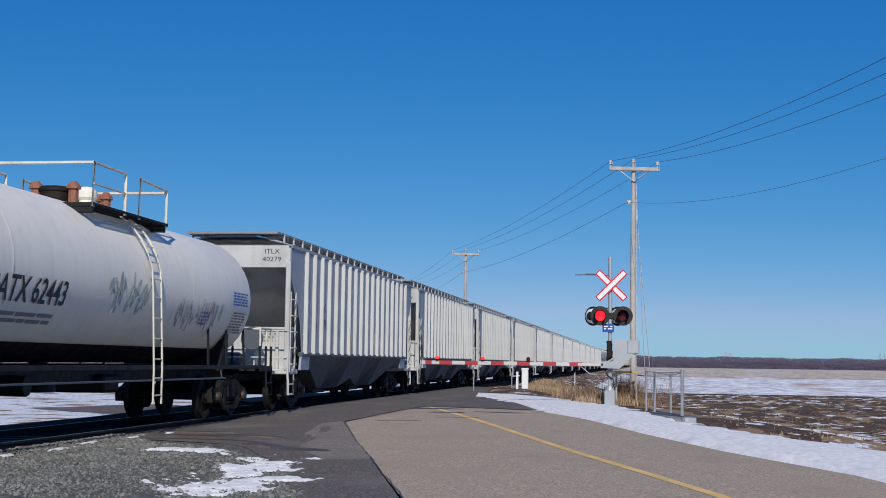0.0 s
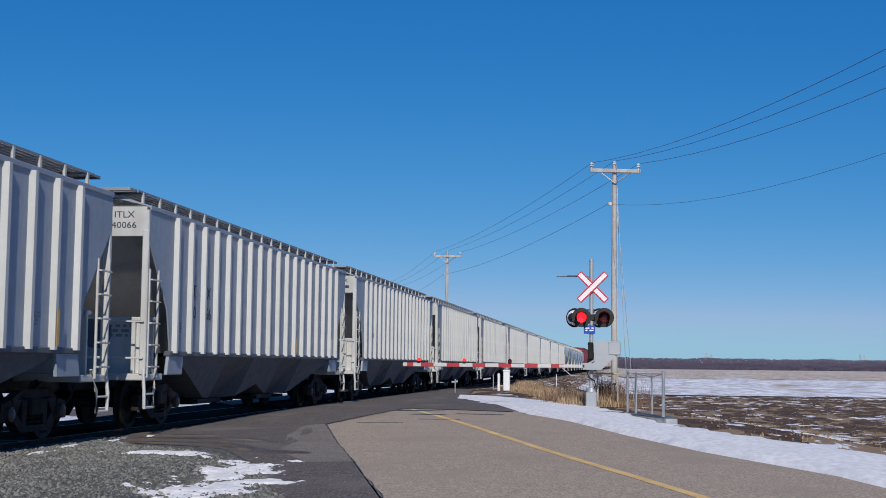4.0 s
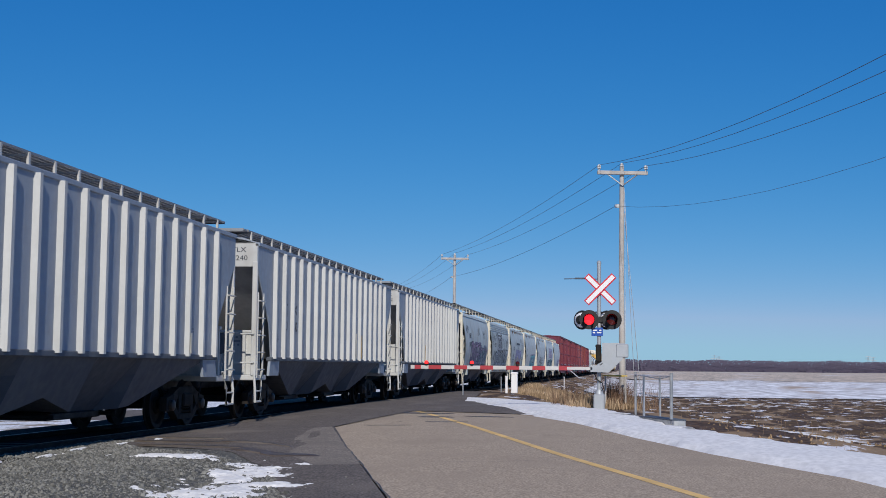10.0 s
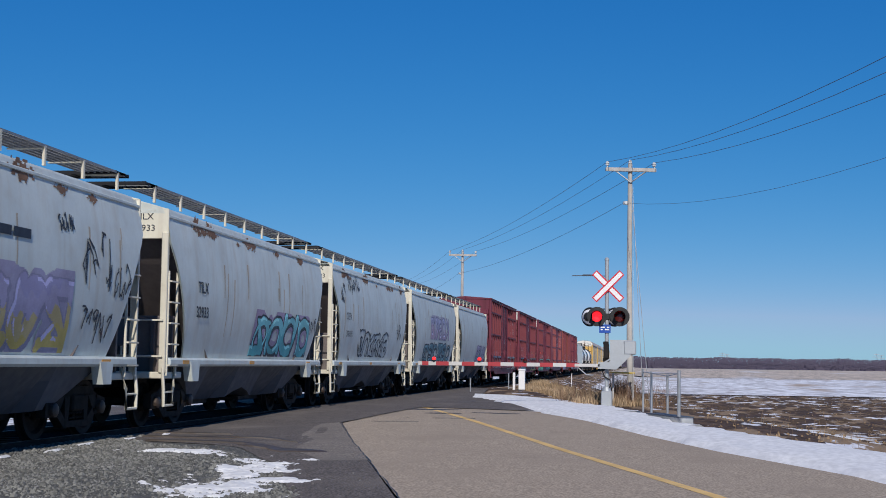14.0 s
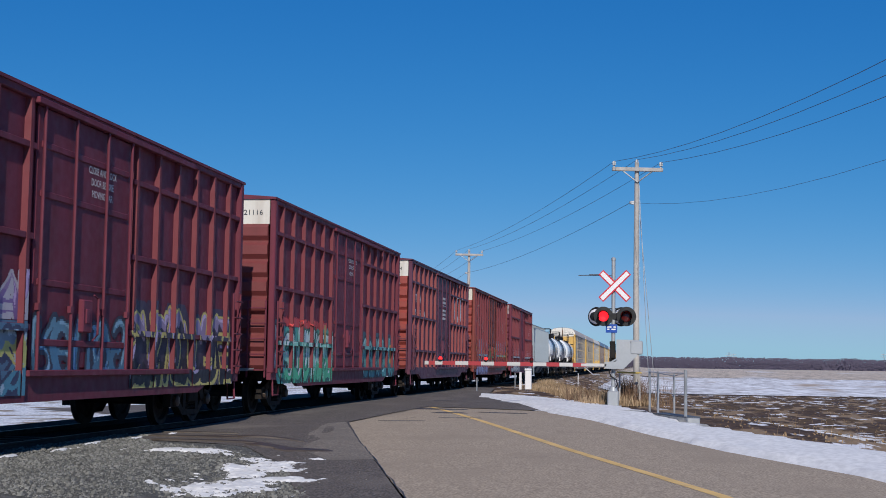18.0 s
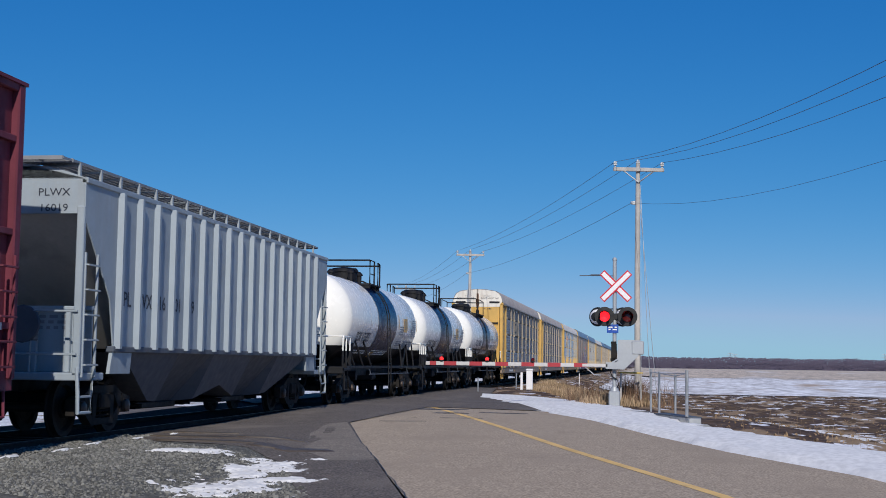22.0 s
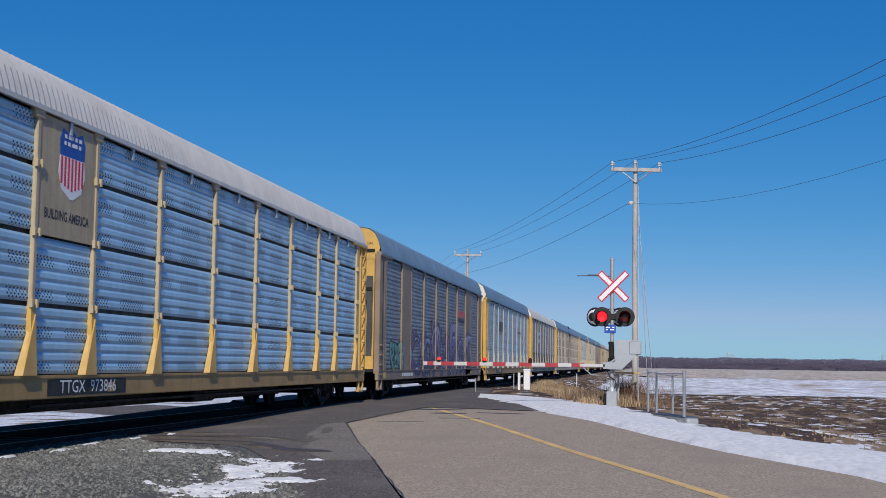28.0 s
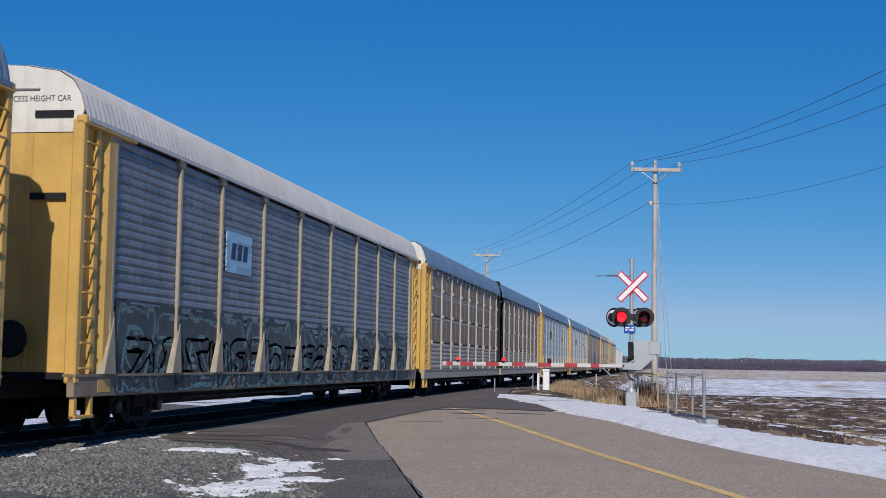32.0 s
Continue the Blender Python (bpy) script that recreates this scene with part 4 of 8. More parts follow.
def end_gear(car, half, zt, white, post_x=1.40, z_low=1.0, slope_in=3.2, slope_z=1.1, slope_mat=None, wall_mat=None):
    """The ends of a hopper: number panel, posts, slope sheet, ladders, steps, brake gear."""
    for sy in (1, -1):
        turn = pose(0, 0, 0, 0, 0, 0 if sy < 0 else 180)
        p = Shape().box(-1.45, 1.45, -half, -half + 0.05, zt - 0.52, zt + 0.02, 0.01)
        p.prism([(-1.45, zt + 0.02), (1.45, zt + 0.02), (0.6, zt + 0.22), (-0.6, zt + 0.22)], -half, -half + 0.05)
        part("end_panel", p, white, car, at=turn)
        s = Shape()
        y0, y1 = -half + 0.10, -half + slope_in
        s.add([(-1.42, y0, zt - 0.5), (1.42, y0, zt - 0.5), (1.42, y1, slope_z), (-1.42, y1, slope_z), (-1.42, y0 + 0.03, zt - 0.52), (1.42, y0 + 0.03, zt - 0.52), (1.42, y1, slope_z - 0.03), (-1.42, y1, slope_z - 0.03)],
              ((0, 1, 2, 3), (4, 7, 6, 5), (0, 4, 5, 1), (1, 5, 6, 2), (2, 6, 7, 3), (3, 7, 4, 0)))
        part("slope_sheet", s, slope_mat or M_SLOPE, car, "grimy sloping end sheet, coloured darker for shade", at=turn)
        for sx in (1, -1):
            part("corner_post", Shape().box(sx * post_x - 0.06, sx * post_x + 0.06, -half - 0.03, -half + 0.07, z_low, zt - 0.4, 0.015), white, car, at=turn)
            part("sill_step", Shape().tube([(sx * 1.42, -half - 0.02, z_low + 0.1), (sx * 1.46, -half - 0.04, 0.72), (sx * 1.46, -half - 0.02, 0.42), (sx * 1.46, -half + 0.42, 0.42), (sx * 1.46, -half + 0.44, 0.75), (sx * 1.42, -half + 0.6, z_low + 0.1)], 0.03, 6).tube([(sx * 1.46, -half - 0.02, 0.66), (sx * 1.46, -half + 0.43, 0.66)], 0.02, 5), white, car, at=turn)
            l = ladder_shape(0.95, zt - 1.1, 0.46, 5)
            part("side_ladder", l, white, car, at=turn @ pose(sx * (post_x + 0.06), -half + 0.30, 0, 0, 0, 0 if sx > 0 else 180))
        part("end_platform", Shape().box(-1.42, 1.42, -half, -half + 1.0, 0.90, 1.02, 0.015), white, car, at=turn)
        wall = part("bulkhead", Shape().box(-1.36, 1.36, -half + 0.62, -half + 0.67, 1.02, 1.98, 0.01), wall_mat or white, car, "end bulkhead over the platform, coloured dark for shade" if wall_mat else "pale end bulkhead over the platform", at=turn)
        part("rim", Shape().box(-1.38, 1.38, -half + 0.54, -half + 0.70, 1.98, 2.05, 0.015), wall_mat or white, wall)
        for x in (-0.9, 0.45, 1.0):
            part("stiffener", Shape().box(x - 0.04, x + 0.04, -half + 0.54, -half + 0.62, 1.02, 1.98, 0.01), wall_mat or white, wall)
        g = Shape().tube([(-1.42, -half - 0.06, 1.3), (1.42, -half - 0.06, 1.3)], 0.02, 5).tube([(-1.42, -half - 0.06, 1.95), (1.42, -half - 0.06, 1.95)], 0.018, 5)
        g.tube([(0.5, -half + 0.3, 1.0), (0.52, -half + 0.3, 1.9)], 0.02, 5)
        part("grab_rail", g, white, car, at=turn)
        b = Shape().lathe([(0.27, -0.02), (0.29, 0.0), (0.27, 0.02), (0.24, 0.0)], 14, (0.55, -half - 0.06, 1.75), 1).tube([(0.55, -half - 0.06, 1.48), (0.55, -half - 0.06, 2.02)], 0.014, 4).tube([(0.28, -half - 0.06, 1.75), (0.82, -half - 0.06, 1.75)], 0.014, 4).box(0.4, 0.7, -half, -half + 0.18, 1.5, 1.95, 0.02)
        b.lathe([(0.16, -0.35), (0.17, -0.3), (0.17, 0.3), (0.14, 0.36)], 12, (-0.2, -half + 0.35, 1.25), 0)
        part("brake_gear", b, M_BAY, car, at=turn)
    couplers(car, half + 0.72)


def hopper_bays(car, b, end, z_top, z_bot, wide, material):
    """Two discharge bays at -b and b: folded side sheets that lean in further over the bays, sloping floors, gates."""
    drop = z_top - z_bot - 0.10

    def place_of(y, f):
        lean = 0.92 if min(abs(y - b), abs(y + b)) < 0.9 else 0.50
        return wide - lean * drop * f, z_top - drop * f

    lower = ((-end, 0.04), (-b - 1.45, 0.92), (-b - 1.02, 0.95), (-b - 0.86, 1.0), (-b + 0.86, 1.0), (-b + 1.02, 0.95), (-0.55, 0.80), (0.0, 0.68), (0.55, 0.80),
             (b - 1.02, 0.95), (b - 0.86, 1.0), (b + 0.86, 1.0), (b + 1.02, 0.95), (b + 1.45, 0.92), (end, 0.04))
    for sx in (1, -1):
        rows = []
        for k in range(4):
            row = []
            for y, f in lower:
                x, z = place_of(y, f * k / 3)
                row.append((sx * x, y, z))
            rows.append(row)
        part("bay_side_sheet", Shape().sheet(rows), material, car, smooth=12)
    for sy in (1, -1):
        floors = [[(-place_of(y, f)[0], sy * y, place_of(y, f)[1]), (place_of(y, f)[0], sy * y, place_of(y, f)[1])] for y, f in lower[:3]]
        part("slope_floor", Shape().sheet(floors), material, car)
    ridge = [[(-place_of(y, f)[0], y, place_of(y, f)[1]), (place_of(y, f)[0], y, place_of(y, f)[1])] for y, f in lower[5:10]]
    part("ridge_floor", Shape().sheet(ridge), material, car)
    for c in (-b, b):
        gate = Shape().box(-0.62, 0.62, c - 1.05, c + 1.05, z_bot, z_bot + 0.12, 0.02)
        for y in (c - 1.30, c + 1.24):
            gate.tube([(-0.85, y, z_bot + 0.07), (0.85, y, z_bot + 0.07)], 0.035, 6).box(-0.72, 0.72, y, y + 0.06, z_bot + 0.02, z_bot + 0.10)
        part("outlet_gate", gate, M_DARK, car)


def ribbed_hopper(white, rib_mat, half=8.5, ribs=18, zt=4.0, label="", rib_span=7.08, bay_mat=None, number=None):
    car = thing("covered_hopper_car", label, "hopper car", group="train of freight cars")
    L = half
    side = [(-L, zt), (-L, zt - 0.58), (-L + 1.05, 2.2), (-L + 1.25, 1.42), (L - 1.25, 1.42), (L - 1.05, 2.2), (L, zt - 0.58), (L, zt)]
    for sx in (1, -1):
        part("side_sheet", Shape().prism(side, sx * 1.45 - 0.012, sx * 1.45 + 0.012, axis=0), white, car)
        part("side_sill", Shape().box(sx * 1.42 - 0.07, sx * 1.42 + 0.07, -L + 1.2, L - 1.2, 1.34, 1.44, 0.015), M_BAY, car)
        part("top_chord", Shape().box(sx * 1.44 - 0.05, sx * 1.44 + 0.05, -L, L, zt - 0.05, zt + 0.04, 0.012), white, car)
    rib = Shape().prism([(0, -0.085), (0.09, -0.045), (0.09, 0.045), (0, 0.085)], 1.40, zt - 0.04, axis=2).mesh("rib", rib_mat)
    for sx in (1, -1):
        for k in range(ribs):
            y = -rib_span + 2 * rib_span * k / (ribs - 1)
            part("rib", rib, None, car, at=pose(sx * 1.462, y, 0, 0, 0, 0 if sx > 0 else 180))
    roof = Shape().prism([(-1.47, zt + 0.03), (1.47, zt + 0.03), (1.0, zt + 0.18), (0.4, zt + 0.27), (-0.4, zt + 0.27), (-1.0, zt + 0.18)], -L, L)
    part("roof", roof, white, car)
    hatch = Shape().box(-0.33, 0.33, -L + 1.0, L - 1.0, zt + 0.20, zt + 0.31, 0.03)
    for k in range(12):
        y = -L + 1.6 + k * (2 * L - 3.2) / 11
        hatch.tube([(-0.38, y, zt + 0.27), (-0.33, y, zt + 0.34), (0.33, y, zt + 0.34), (0.38, y, zt + 0.27)], 0.02, 5)
    part("roof_hatch", hatch, white, car)
    g = grating(2 * L - 0.3).mesh("running_board", M_GRATE)
    br = Shape().box(-0.29, 0.31, -0.03, 0.03, -0.05, -0.03).box(0.29, 0.33, -0.03, 0.03, -0.26, 0.0).mesh("bracket", rib_mat)
    for sx in (1, -1):
        b = part("running_board", g, None, car, at=(sx * 0.86, 0, zt + 0.34))
        for k in range(19):
            part("bracket", br, None, b, at=pose(0, -L + 0.4 + k * (2 * L - 0.8) / 18, -0.02, 0, 0, 0 if sx > 0 else 180))
    part("end_walkway", grating(0.55, 2.3), M_GRATE, car, at=(0, -L + 0.1, zt + 0.34))
    part("end_walkway", grating(0.55, 2.3), M_GRATE, car, at=(0, L - 0.1, zt + 0.34))
    part("centre_sill", Shape().box(-0.3, 0.3, -L - 0.6, L + 0.6, 0.72, 1.0, 0.02), M_DARK, car)
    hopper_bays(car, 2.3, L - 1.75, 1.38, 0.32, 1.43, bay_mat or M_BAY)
    plate = Shape().prism([(-0.42, 1.0), (0.42, 1.0), (0.5, 1.42), (-0.3, 1.42)], -0.03, 0.03, axis=0).mesh("bolster_plate", white)
    for sx in (1, -1):
        for sy in (1, -1):
            part("bolster_plate", plate, None, car, at=pose(sx * 1.43, sy * (L - 1.55), 0, 0, 0, 0 if sy < 0 else 180))
    end_gear(car, L, zt, rib_mat, slope_in=2.7, slope_z=1.44)
    bogie(car, -L + 1.85)
    bogie(car, L - 1.85)
    return car


# ---- round-sided covered hopper ----
def round_x(z):
    t = (z - 1.25) / (3.95 - 1.25)
    return 1.30 + 0.26 * math.sin(math.pi * min(1, max(0, 0.06 + 0.86 * t))) ** 0.8


def round_hopper(label, ridges=True):
    car = thing("covered_hopper_car", label, "hopper car", group="train of freight cars")
    L, zt = 5.85, 3.95
    zs = [1.25 + (zt - 1.25) * k / 14 for k in range(15)]

    def y_end(z):
        return L if z > 3.3 else L - 1.15 * (1 - ((z - 1.25) / 2.05)) ** 0.8

    for sx in (1, -1):
        rows = []
        for z in zs:
            e = y_end(z)
            rows.append([(sx * round_x(z), -e + 2 * e * k / 10, z) for k in range(11)])
        s = Shape().sheet(rows)
        s.sheet([[(p[0] - sx * 0.03, p[1], p[2]) for p in r] for r in rows])
        part("side_sheet", s, M_ROUND, car)
        rid = Shape()
        for k in range(4 if ridges else 1):
            z = (3.48 if ridges else 3.84) + k * 0.12
            rid.tube([(sx * (round_x(z) + 0.005), -L + 0.02, z), (sx * (round_x(z) + 0.005), L - 0.02, z)], 0.035, 6)
        part("stiffener", rid, M_ROUND, car)
        part("side_sill", Shape().box(sx * 1.43 - 0.09, sx * 1.43 + 0.09, -L + 0.1, L - 0.1, 0.95 if ridges else 1.12, 1.28, 0.04), M_ROUND, car)
        if not ridges:
            for y in (-L + 1.45, L - 1.45):
                part("jacking_bracket", Shape().prism([(y - 0.26, 1.20), (y + 0.26, 1.20), (y + 0.20, 0.84), (y - 0.12, 0.84)], sx * 1.45 - 0.085, sx * 1.45 + 0.085, axis=0), M_ROUND, car)
    part("roof", Shape().prism([(-1.38, zt - 0.06), (1.38, zt - 0.06), (1.30, zt + 0.06), (0.9, zt + 0.17), (0.35, zt + 0.23), (-0.35, zt + 0.23), (-0.9, zt + 0.17), (-1.30, zt + 0.06)], -L, L), M_ROUND, car)
    for k in range(8):
        y = -L + 0.9 + k * (2 * L - 1.8) / 7
        part("roof_hatch", Shape().lathe([(0.34, 0), (0.34, 0.12), (0.28, 0.17), (0.05, 0.2)], 14, (0, y, zt + 0.2)), M_ROUND, car)
    g = grating(2 * L + 0.2, 0.6).mesh("running_board", M_GRATE)
    br = Shape().box(0.27, 0.31, -0.03, 0.03, -0.30, 0.0).box(-0.3, 0.31, -0.03, 0.03, -0.05, -0.03).mesh("bracket", M_CREAM)
    for sx in (1, -1):
        b = part("running_board", g, None, car, at=(sx * 0.80, 0, zt + 0.48))
        for k in range(9):
            part("bracket", br, None, b, at=pose(0, -L + 0.2 + k * (2 * L - 0.4) / 8, -0.02, 0, 0, 0 if sx > 0 else 180))
    part("end_walkway", grating(0.55, 2.2), M_DARK, car, at=(0, -L, zt + 0.48))
    part("end_walkway", grating(0.55, 2.2), M_DARK, car, at=(0, L, zt + 0.48))
    part("centre_sill", Shape().box(-0.3, 0.3, -L - 0.5, L + 0.5, 0.72, 0.98, 0.02), M_DARK, car)
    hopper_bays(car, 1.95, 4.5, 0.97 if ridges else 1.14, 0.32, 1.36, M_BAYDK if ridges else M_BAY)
    end_gear(car, L, zt, M_CREAM, slope_in=2.6, slope_z=1.2, slope_mat=M_ENDSHADE, wall_mat=M_ENDSHADE)
    bogie(car, -L + 1.5)
    bogie(car, L - 1.5)
    return car


# ---- box car ----
BOX_L, BOX_T = 7.8, 4.93


def box_x(y, z, banded=True):
    """How far a box car's side stands out at a place."""
    ya = abs(y)
    if ya < 1.78:
        return 1.453
    if abs(((ya - 1.98) + 0.5) % 1.0 - 0.5) < 0.05:
        return 1.492
    if z < 1.06:
        return 1.472
    if banded and min(abs(z - q) for q in (1.66, 2.92, 4.18)) < 0.05:
        return 1.488
    return 1.40


def box_car(paint_mat, label, banded=True, end_mat=None, door_mat=None, rib_mat=None, panel_mat=None):
    car = thing("box_car", label, "box car", group="train of freight cars")
    L, T = BOX_L, BOX_T
    end_mat, door_mat, rib_mat = end_mat or M_ENDRED, door_mat or paint_mat, rib_mat or M_POSTDULL
    part("floor_frame", Shape().box(-1.36, 1.36, -L + 0.05, L - 0.05, 0.98, 1.12, 0.01).box(-0.3, 0.3, -L - 0.5, L + 0.5, 0.72, 0.98, 0.02), M_DARK, car)
    for sx in (1, -1):
        part("side_panel", Shape().box(sx * 1.39 - 0.012, sx * 1.39 + 0.012, -L, L, 1.0, T, 0.004), paint_mat, car)
        sill = [(-L + 1.9, 0.80), (-L + 2.5, 0.62), (L - 2.5, 0.62), (L - 1.9, 0.80), (L, 0.80), (L, 1.06), (-L, 1.06), (-L, 0.80)]
        part("side_sill", Shape().prism(sill, sx * 1.42 - 0.05, sx * 1.42 + 0.05, axis=0), paint_mat, car)
        part("top_chord", Shape().box(sx * 1.43 - 0.06, sx * 1.43 + 0.06, -L - 0.02, L + 0.02, T - 0.10, T + 0.02, 0.015), paint_mat, car)
    post = Shape().prism([(0, -0.07), (0.09, -0.045), (0.09, 0.045), (0, 0.07)], 1.02, T - 0.08, axis=2).mesh("side_post", rib_mat)
    for sx in (1, -1):
        for k in range(6):
            for sy in (1, -1):
                part("side_post", post, None, car, at=pose(sx * 1.40, sy * (1.98 + k * 1.0 + (0.72 if k == 5 else 0) * 0), 0, 0, 0, 0 if sx > 0 else 180))
        for sy in (1, -1):
            part("corner_post", Shape().box(sx * 1.44 - 0.07, sx * 1.44 + 0.07, sy * (L - 0.08) - 0.09, sy * (L - 0.08) + 0.09, 0.95, T, 0.02), paint_mat, car)
        if banded:
            for z in (1.66, 2.92, 4.18):
                for sy in (1, -1):
                    part("side_band", Shape().box(sx * 1.44 - 0.045, sx * 1.44 + 0.045, min(sy * 1.8, sy * L), max(sy * 1.8, sy * L), z - 0.045, z + 0.045, 0.008), paint_mat, car)
    roof = Shape().prism([(-1.52, T), (1.52, T), (1.52, T + 0.05), (0.0, T + 0.16), (-1.52, T + 0.05)], -L - 0.06, L + 0.06)
    part("roof", roof, paint_mat, car)
    # plug door with locking bars
    for sx in (1, -1):
        d = Shape().box(sx * 1.42 - 0.03, sx * 1.42 + 0.03, -1.72, 1.72, 1.08, T - 0.14, 0.02)
        door = part("door", d, door_mat, car)
        for z in (1.45, 2.30, 3.55, 4.25):
            part("door_rib", Shape().box(sx * 1.455 - 0.02, sx * 1.455 + 0.02, -1.6, 1.6, z - 0.05, z + 0.05, 0.012), door_mat, door)
        for y in (-1.62, -0.55, 0.62, 1.60):
            part("locking_bar", Shape().tube([(sx * 1.51, y, 1.0), (sx * 1.51, y, T - 0.08)], 0.025, 6).box(sx * 1.5 - 0.03, sx * 1.5 + 0.03, y - 0.05, y + 0.05, 1.9, 2.0), door_mat, door)
        part("lock_box", Shape().box(sx * 1.49 - 0.05, sx * 1.49 + 0.05, -0.18, 0.16, 1.62, 2.12, 0.02).box(sx * 1.54 - 0.02, sx * 1.54 + 0.02, -0.10, 0.02, 1.76, 1.98, 0.01), door_mat, door)
        part("door_handle", Shape().tube([(sx * 1.52, 0.24, 2.2), (sx * 1.55, 0.34, 2.15), (sx * 1.55, 0.34, 1.6), (sx * 1.52, 0.22, 1.5)], 0.018, 6), door_mat, door)
        for z in (1.02, T - 0.10):
            part("door_track", Shape().box(sx * 1.50 - 0.05, sx * 1.50 + 0.05, -1.9, 4.6, z - 0.045, z + 0.045, 0.01), paint_mat, car)
    # corrugated ends
    prof = [(0, 1.0)]
    n, z0, z1 = 8, 1.0, T - 0.55
    for k in range(n):
        a, h = z0 + (z1 - z0) * k / n, (z1 - z0) / n
        prof += [(0, a + 0.02), (-0.085, a + h * 0.30), (-0.085, a + h * 0.78), (0, a + h * 0.97)]
    prof += [(0, z1), (0.04, z1), (0.04, 1.0)]
    for sy in (1, -1):
        turn = pose(0, 0, 0, 0, 0, 0 if sy < 0 else 180)
        e = Shape().prism([(-L + u, w) for u, w in prof], -1.34, 1.34, axis=0)
        part("end_wall", e, end_mat, car, at=turn)
        part("end_panel", Shape().box(-1.36, 1.36, -L - 0.02, -L + 0.04, T - 0.58, T + 0.03, 0.01).prism([(-1.36, T + 0.03), (1.36, T + 0.03), (0, T + 0.14)], -L - 0.02, -L + 0.04), panel_mat or (M_ENDW if banded else M_CREAM), car, "pale painted end panel", at=turn)
        part("end_ladder", ladder_shape(0.85, 2.6, 0.42, 5), paint_mat, car, at=turn @ pose(1.15, -L - 0.13, 0, 0, 0, -90))
        for sx in (1, -1):
            part("side_ladder", ladder_shape(0.95, 2.6, 0.45, 5), paint_mat, car, at=turn @ pose(sx * 1.55, -L + 0.42, 0, 0, 0, 0 if sx > 0 else 180))
            part("sill_step", Shape().tube([(sx * 1.45, -L + 0.2, 0.9), (sx * 1.47, -L + 0.2, 0.45), (sx * 1.47, -L + 0.65, 0.45), (sx * 1.45, -L + 0.65, 0.9)], 0.022, 6), paint_mat, car, at=turn)
        part("end_platform", grating(0.5, 2.2), M_GRATE, car, at=turn @ pose(0, -L - 0.35, 1.05))
        part("brake_gear", Shape().lathe([(0.26, -0.02), (0.28, 0.0), (0.26, 0.02), (0.23, 0)], 14, (-0.5, -L - 0.2, 1.9), 1).box(-0.65, -0.35, -L - 0.14, -L, 1.6, 2.1, 0.02), M_DARK, car, at=turn)
    couplers(car, L + 0.95)
    bogie(car, -L + 1.75)
    bogie(car, L - 1.75)
    return car


# ---- tank car ----
def ring_sheet(rows_y, radius, a0, a1, cz, n=28):
    """Part of a cylinder round the y axis between two angles (0 is the top, positive towards +x)."""
    return [[(radius * math.sin(a0 + (a1 - a0) * k / n), y, cz + radius * math.cos(a0 + (a1 - a0) * k / n)) for k in range(n + 1)] for y in rows_y]


